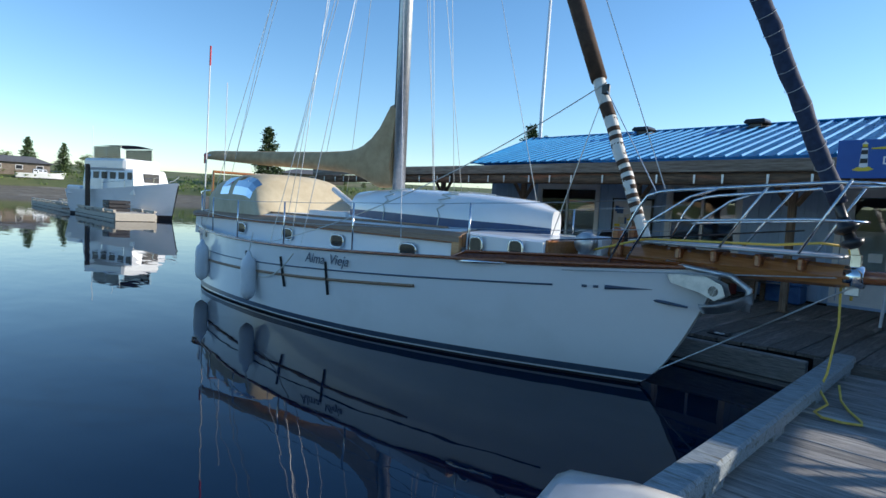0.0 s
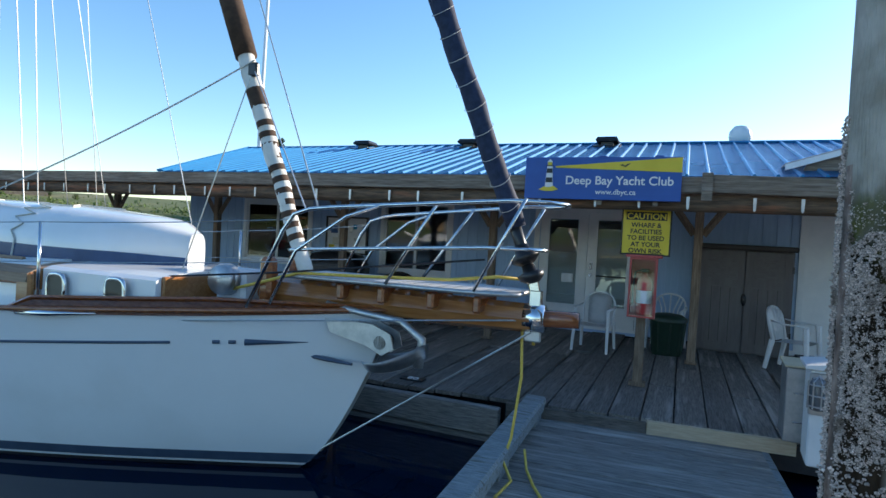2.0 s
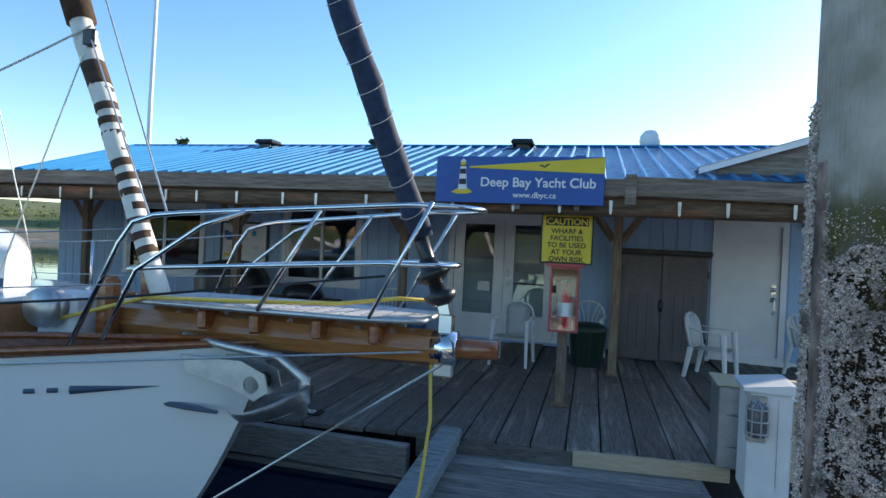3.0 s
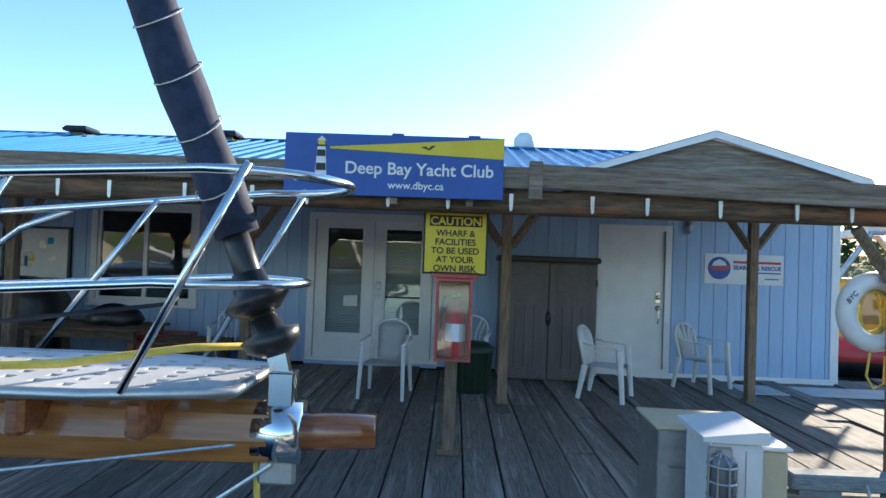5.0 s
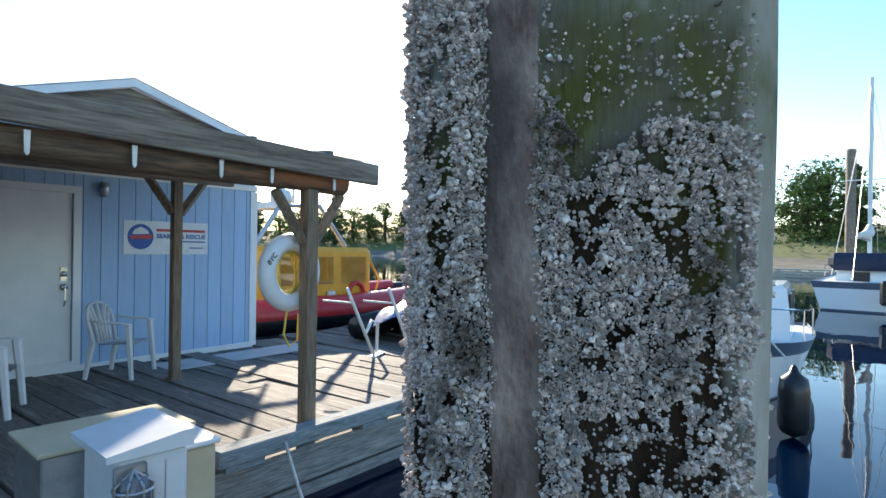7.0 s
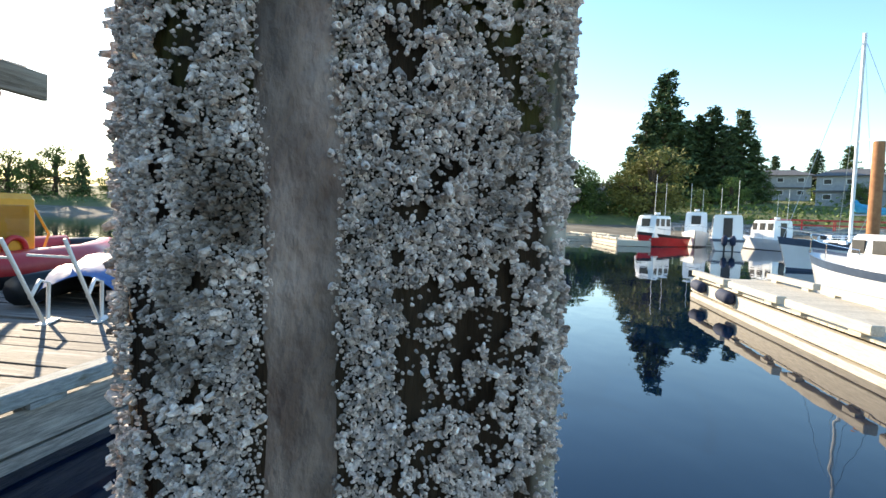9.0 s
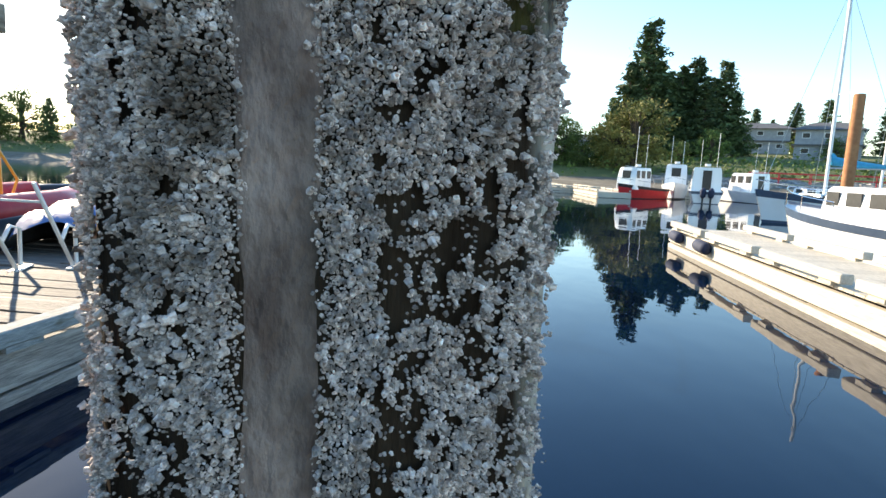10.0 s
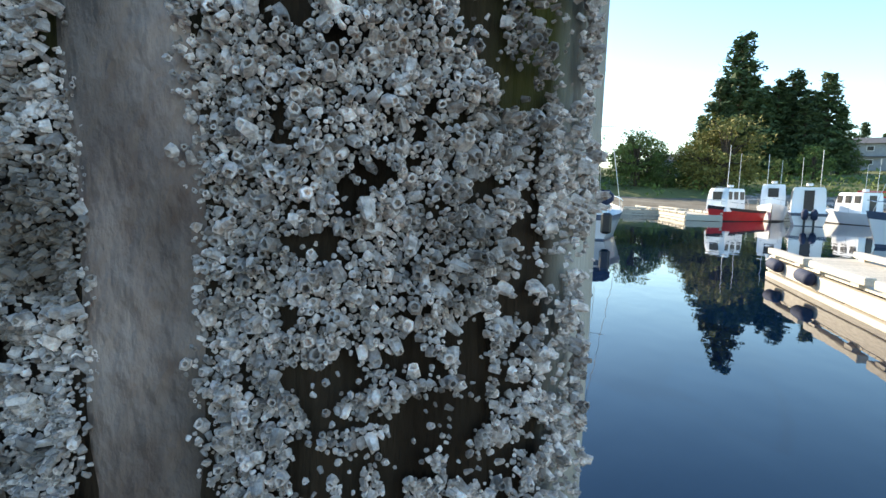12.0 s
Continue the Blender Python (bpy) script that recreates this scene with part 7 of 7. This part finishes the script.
for k, (az, d, h) in enumerate(((-8.1, 112, 14.7), (-9.4, 115, 21.5), (-11.0, 117, 29.4), (-11.8, 121, 22.6), (-12.8, 119, 20.3), (-13.9, 120, 21.5), (-15.0, 121, 23.2), (-16.0, 118, 19.2), (-17.4, 122, 22.6), (-18.5, 123, 16.9), (-10.1, 125, 22.6), (-11.4, 126, 23.7), (-13.4, 127, 20.3), (-14.5, 128, 21.5), (-16.6, 127, 20.3), (-20.1, 150, 16.9), (-21.4, 152, 14.7), (-23.1, 150, 18.1), (-25.3, 155, 19.2), (-27.3, 150, 15.8), (-29.3, 150, 16.9), (2.2, 105, 14.1), (-2.0, 112, 11.3), (42.0, 180, 14), (48.8, 178, 17), (56.0, 190, 15))):
    plant("conifer", k % 3, az, d, h)
for k, (az, d, h) in enumerate(((154.1, 152, 18), (172.9, 165, 11.5), (170.5, 168, 11), (176.5, 150, 13.5), (179, 155, 15), (128.6, 125, 19), (127.2, 128, 17), (147, 170, 9))):
    plant("conifer", k % 3, az, d, h, 0.1, 1.2)
plant("yellow", 0, -10.1, 88, 12.4)
plant("yellow", 0, -8.8, 90, 10.5)
for k, (az, d, h) in enumerate(((-2.6, 92, 10.7), (-3.8, 95, 9.6), (-5.4, 90, 5.65), (-6.8, 92, 6.78), (-7.8, 98, 9.04), (-14.3, 100, 6.78), (-16.8, 105, 9.04), (-19.3, 125, 10.2), (-23.6, 130, 10.2), (-26.1, 120, 9.04), (4.3, 102, 15.5), (5.6, 100, 14), (2.6, 108, 9), (-1.4, 110, 10.2), (38.0, 185, 14), (40.0, 186, 12), (43.8, 184, 17), (45.5, 186, 13), (47.0, 182, 15), (50.0, 185, 13), (52.0, 188, 14), (54.0, 186, 12), (36.0, 180, 9))):
    plant("leaf", k % 2, az, d, h)
for k, (az, d, h) in enumerate(((168.8, 170, 9), (174.5, 160, 8), (165, 170, 7), (159, 160, 5.5), (150, 165, 6), (145, 160, 6), (178, 170, 10), (182, 165, 9))):
    plant("leaf", k % 2, az, d, h, 0.1, 1.2)

# shoreline brush, one scatter of leaf clumps
rs = np.random.RandomState(77)
cen, siz = [], []
for k in range(1500):
    a = rs.uniform(0, 2 * math.pi)
    r = shore_radius(a) + rs.uniform(22, 48)
    hh = rs.uniform(0.3, 1.6)
    for q in range(28):
        cen.append((r * math.cos(a) + rs.normal() * 1.6 * hh, r * math.sin(a) + rs.normal() * 1.6 * hh, land_z(r * math.cos(a), r * math.sin(a)) + abs(rs.normal()) * hh * 0.7))
        siz.append(0.32 * rs.uniform(0.5, 1.4))
tagged(new("shoreline_brush", leaf_mesh("shoreline_brush", cen, siz, LEAF, 5)), "low green brush along the top of the bank", "brush", kind="stuff")
# boulders on the bank
vs, fs = [], []
for k in range(1500):
    a = radians(rs.uniform(-32, -5))
    r = shore_radius(a) + rs.uniform(16, 27)
    p_ = np.array((r * math.cos(a), r * math.sin(a), 0.7 + (r - shore_radius(a) - 16) * 0.075))
    s = rs.uniform(0.25, 0.7)
    o8 = np.array([(x, y, z) for x in (-1, 1) for y in (-1, 1) for z in (-1, 1)]) * s * rs.uniform(0.6, 1.1, (8, 3))
    i0 = len(vs) * 8
    vs.append(p_ + o8)
    fs += [(i0 + a_, i0 + b_, i0 + c_, i0 + d_) for a_, b_, c_, d_ in ((0, 1, 3, 2), (4, 6, 7, 5), (0, 4, 5, 1), (2, 3, 7, 6), (0, 2, 6, 4), (1, 5, 7, 3))]
me = bpy.data.meshes.new("riprap")
me.from_pydata(np.concatenate(vs).tolist(), [], fs)
me.materials.append(mat("grey_riprap_rock", (0.16, 0.155, 0.15), (0.30, 0.29, 0.28), 0.9, scale=3, rand=0.3, island=True))
tagged(new("riprap", me), "grey riprap boulders along the bank", "rocks", kind="stuff")


def house(az, d, w, dp, storeys, label, rz, ox=0.0, oy=6.4, wallmat=HOUSEGREY):
    x, y = polar(az, d, ox, oy)
    h_ = thing("house", label, "house", pose(x, y, land_z(x, y) - 0.3, 0, 0, rz), "shore houses")
    H = 2.7 * storeys
    part("wall", bx(-w / 2, w / 2, -dp / 2, dp / 2, 0, H), wallmat, h_)
    b = bmesh.new()
    e = 0.7
    rows = [[Vector((-w / 2 - e, -dp / 2 - e, H)), Vector((w / 2 + e, -dp / 2 - e, H)), Vector((w / 2 + e, dp / 2 + e, H)), Vector((-w / 2 - e, dp / 2 + e, H))], [Vector((-w / 4, -0.1, H + 1.5)), Vector((w / 4, -0.1, H + 1.5)), Vector((w / 4, 0.1, H + 1.5)), Vector((-w / 4, 0.1, H + 1.5))]]
    grid(b, rows, closed=True)
    b.faces.new([b.verts.new(p) for p in rows[1]])
    b.faces.new([b.verts.new(p) for p in rows[0]])
    part("roof", b, SHINGLE, h_, "grey shingle hip roof")
    if storeys > 1:
        part("skirt_roof", bx(-w / 2 - 0.5, w / 2 + 0.5, -dp / 2 - 0.5, dp / 2 + 0.5, 2.6, 2.85), SHINGLE, h_)
    for st in range(storeys):
        for i in range(3):
            u = -w / 2 + w * (i + 0.5) / 3
            wn_ = part("window", frame_bars(bmesh.new(), u - 0.65, u + 0.65, 2.7 * st + 1.2, 2.7 * st + 2.2, 0.1, -dp / 2 - 0.08, -dp / 2 - 0.005), TRIM, h_)
            part("pane", bx(u - 0.55, u + 0.55, -dp / 2 - 0.05, -dp / 2 - 0.01, 2.7 * st + 1.3, 2.7 * st + 2.1), BLACK, wn_)


house(-20.5, 148, 11.5, 8, 2, "grey two-storey house with a shingle roof above the bank", -109)
house(-16.1, 125, 9.5, 6, 1, "low grey waterfront building behind the moored boats", -104)
house(-6.4, 112, 11, 7, 1, "low grey house half hidden by trees", -95)
house(-25.5, 125, 10, 7, 2, "pale house partly hidden by trees", -115)
house(173.5, 158, 11, 8, 1, "brown low house among conifers", 85, 0.1, 1.2, BEAMWOOD)
house(150, 172, 18, 8, 1, "long brown low house beyond the field", 60, 0.1, 1.2, BEAMWOOD)
house(178, 150, 10, 8, 1, "pale grey house by the shore trees", 90, 0.1, 1.2)
gw = thing("gangway", "long walkway with red painted railings by the bank", "gangway", pose(*polar(-25.5, 62), 1.2, 0, 0, -110))
part("walkway", bx(-6, 22, -0.8, 0.8, 0, 0.15), DOCKWOOD, gw)
for s in (-0.8, 0.8):
    for z in (0.55, 1.0):
        part("railing", bx(-6, 22, s - 0.03, s + 0.03, z, z + 0.12), RED, gw)
    for i in range(12):
        part("railing_post", bx(-6 + 2.5 * i, -5.92 + 2.5 * i, s - 0.04, s + 0.04, 0.15, 1.1), RED, gw)
for i in range(6):
    part("trestle", bx(-5 + 5 * i, -4.7 + 5 * i, -0.6, 0.6, -2.0, 0), BARK, gw)
for az, ox, oy in ((172, 0.1, 1.2),):
    x, y = polar(az, 150, ox, oy)
    motorboat(pose(x, y, land_z(x, y) + 0.1, 0, 0, 90), 9, 2.6, 1.0, "white boat stored ashore on the grass", HULLWHITE, (-1.5, 1.0, 1.0, 0.8))

# ---- decks: pieces last ----
deck = thing("deck", "weathered grey plank deck of the clubhouse float", "deck", kind="structure")
W = 0.285
cache = {}
x = -13.0
i = 0
while x < 9.5:
    front = 9.06 + 0.09 * max(-3.0, min(0.9, x)) if x < 1.35 else 9.86
    cuts = [front, 11.35 + 0.9 * math.sin(i * 2.1), 14.0 if x < 4.9 else 14.5]
    for a, c in zip(cuts, cuts[1:]):
        key = round(c - a, 2)
        m = pose(x + W / 2, a, -0.05 + 0.004 * math.sin(i * 5.1 + a), 0.0, 0.5 * math.sin(i * 1.7 + a), 90)
        if key in cache:
            share("plank", cache[key], deck, m)
        else:
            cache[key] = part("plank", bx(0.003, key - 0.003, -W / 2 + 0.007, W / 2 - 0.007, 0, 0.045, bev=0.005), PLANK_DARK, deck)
            cache[key].matrix_basis = m
    x += W
    i += 1
# one solid block; the shade among the joists is its dark colour
part("deck_joists", bx(-13, 1.3, 9.16, 9.8, -0.3, -0.07), BOTTOM, deck, "solid near-black block under the planks, joist shade put into its colour")
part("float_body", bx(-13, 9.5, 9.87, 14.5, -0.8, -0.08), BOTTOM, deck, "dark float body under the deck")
for nm, a in (("edge_beam", (-13, -1.72, 8.70, 8.79, -0.33, -0.06)), ("edge_beam", (-13, -1.72, 8.72, 8.81, -0.62, -0.35)), ("edge_beam", (1.36, 9.5, 9.78, 9.86, -0.28, -0.01)), ("edge_beam", (1.36, 9.5, 9.80, 9.88, -0.62, -0.31))):
    part(nm, bx(*a, bev=0.01), PLANK, deck, "weathered edge timber of the float")
part("bull_rail", bx(1.9, 9.5, 9.72, 9.88, 0.035, 0.15, bev=0.012), RAILWOOD, deck, "grey timber bull rail along the edge")
b0 = None
for i in range(6):
    if b0:
        share("rail_block", b0, deck, pose(1.95 + i * 1.25, 9.80, -0.005))
    else:
        b0 = part("rail_block", bx(0, 0.3, -0.07, 0.07, 0, 0.042), RAILWOOD, deck)
        b0.matrix_basis = pose(1.95, 9.80, -0.005)
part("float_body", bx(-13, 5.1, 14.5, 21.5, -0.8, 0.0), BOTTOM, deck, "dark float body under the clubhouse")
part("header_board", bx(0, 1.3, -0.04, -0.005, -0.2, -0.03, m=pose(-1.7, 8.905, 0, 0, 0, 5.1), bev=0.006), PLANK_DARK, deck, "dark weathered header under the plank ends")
part("step_board", bx(0, 1.2, -0.045, -0.005, -0.14, -0.012, m=pose(-0.4, 9.02, 0, 0, 0, 5.1), bev=0.004), NEWWOOD, deck, "pale new lumber riser board")

fin = thing("dock", "weathered grey plank finger dock with a timber bull rail", "dock", m=pose(-1.46, 9.0, 0, 0, 0, 2.4), kind="structure")
p0 = None
W2 = 0.188
for i in range(73):
    m = pose(0.02, -0.02 - W2 * i, -0.175 + 0.003 * math.sin(i * 3.3), 0.5 * math.sin(i * 2.7), 0, 0.35 * math.sin(i * 1.3))
    if p0:
        share("plank", p0, fin, m)
    else:
        p0 = part("plank", bx(0, 1.98, -W2 / 2 + 0.005, W2 / 2 - 0.005, 0, 0.04, bev=0.005), PLANK, fin)
        p0.matrix_basis = m
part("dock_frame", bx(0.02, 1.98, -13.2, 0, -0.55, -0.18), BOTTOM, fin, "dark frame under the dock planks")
part("edge_beam", bx(-0.06, 0.02, -13.2, 0.0, -0.5, -0.14, bev=0.01), RAILWOOD, fin, "painted timber along the dock edge")
part("edge_beam", bx(1.98, 2.06, -13.2, 0.0, -0.5, -0.14, bev=0.01), RAILWOOD, fin, "painted timber along the dock edge")
for k in range(3):
    part("bull_rail", bx(-0.07, 0.13, -4.4 * (k + 1) + 0.01, -4.4 * k, -0.075, 0.055, bev=0.02), RAILWOOD, fin, "grey-blue painted timber bull rail with worn edges")
b0 = None
for i in range(10):
    m = pose(0, -0.12 - 1.3 * i, -0.135)
    if b0:
        share("rail_block", b0, fin, m)
    else:
        b0 = part("rail_block", bx(-0.05, 0.11, -0.3, 0, 0, 0.065), RAILWOOD, fin)
        b0.matrix_basis = m
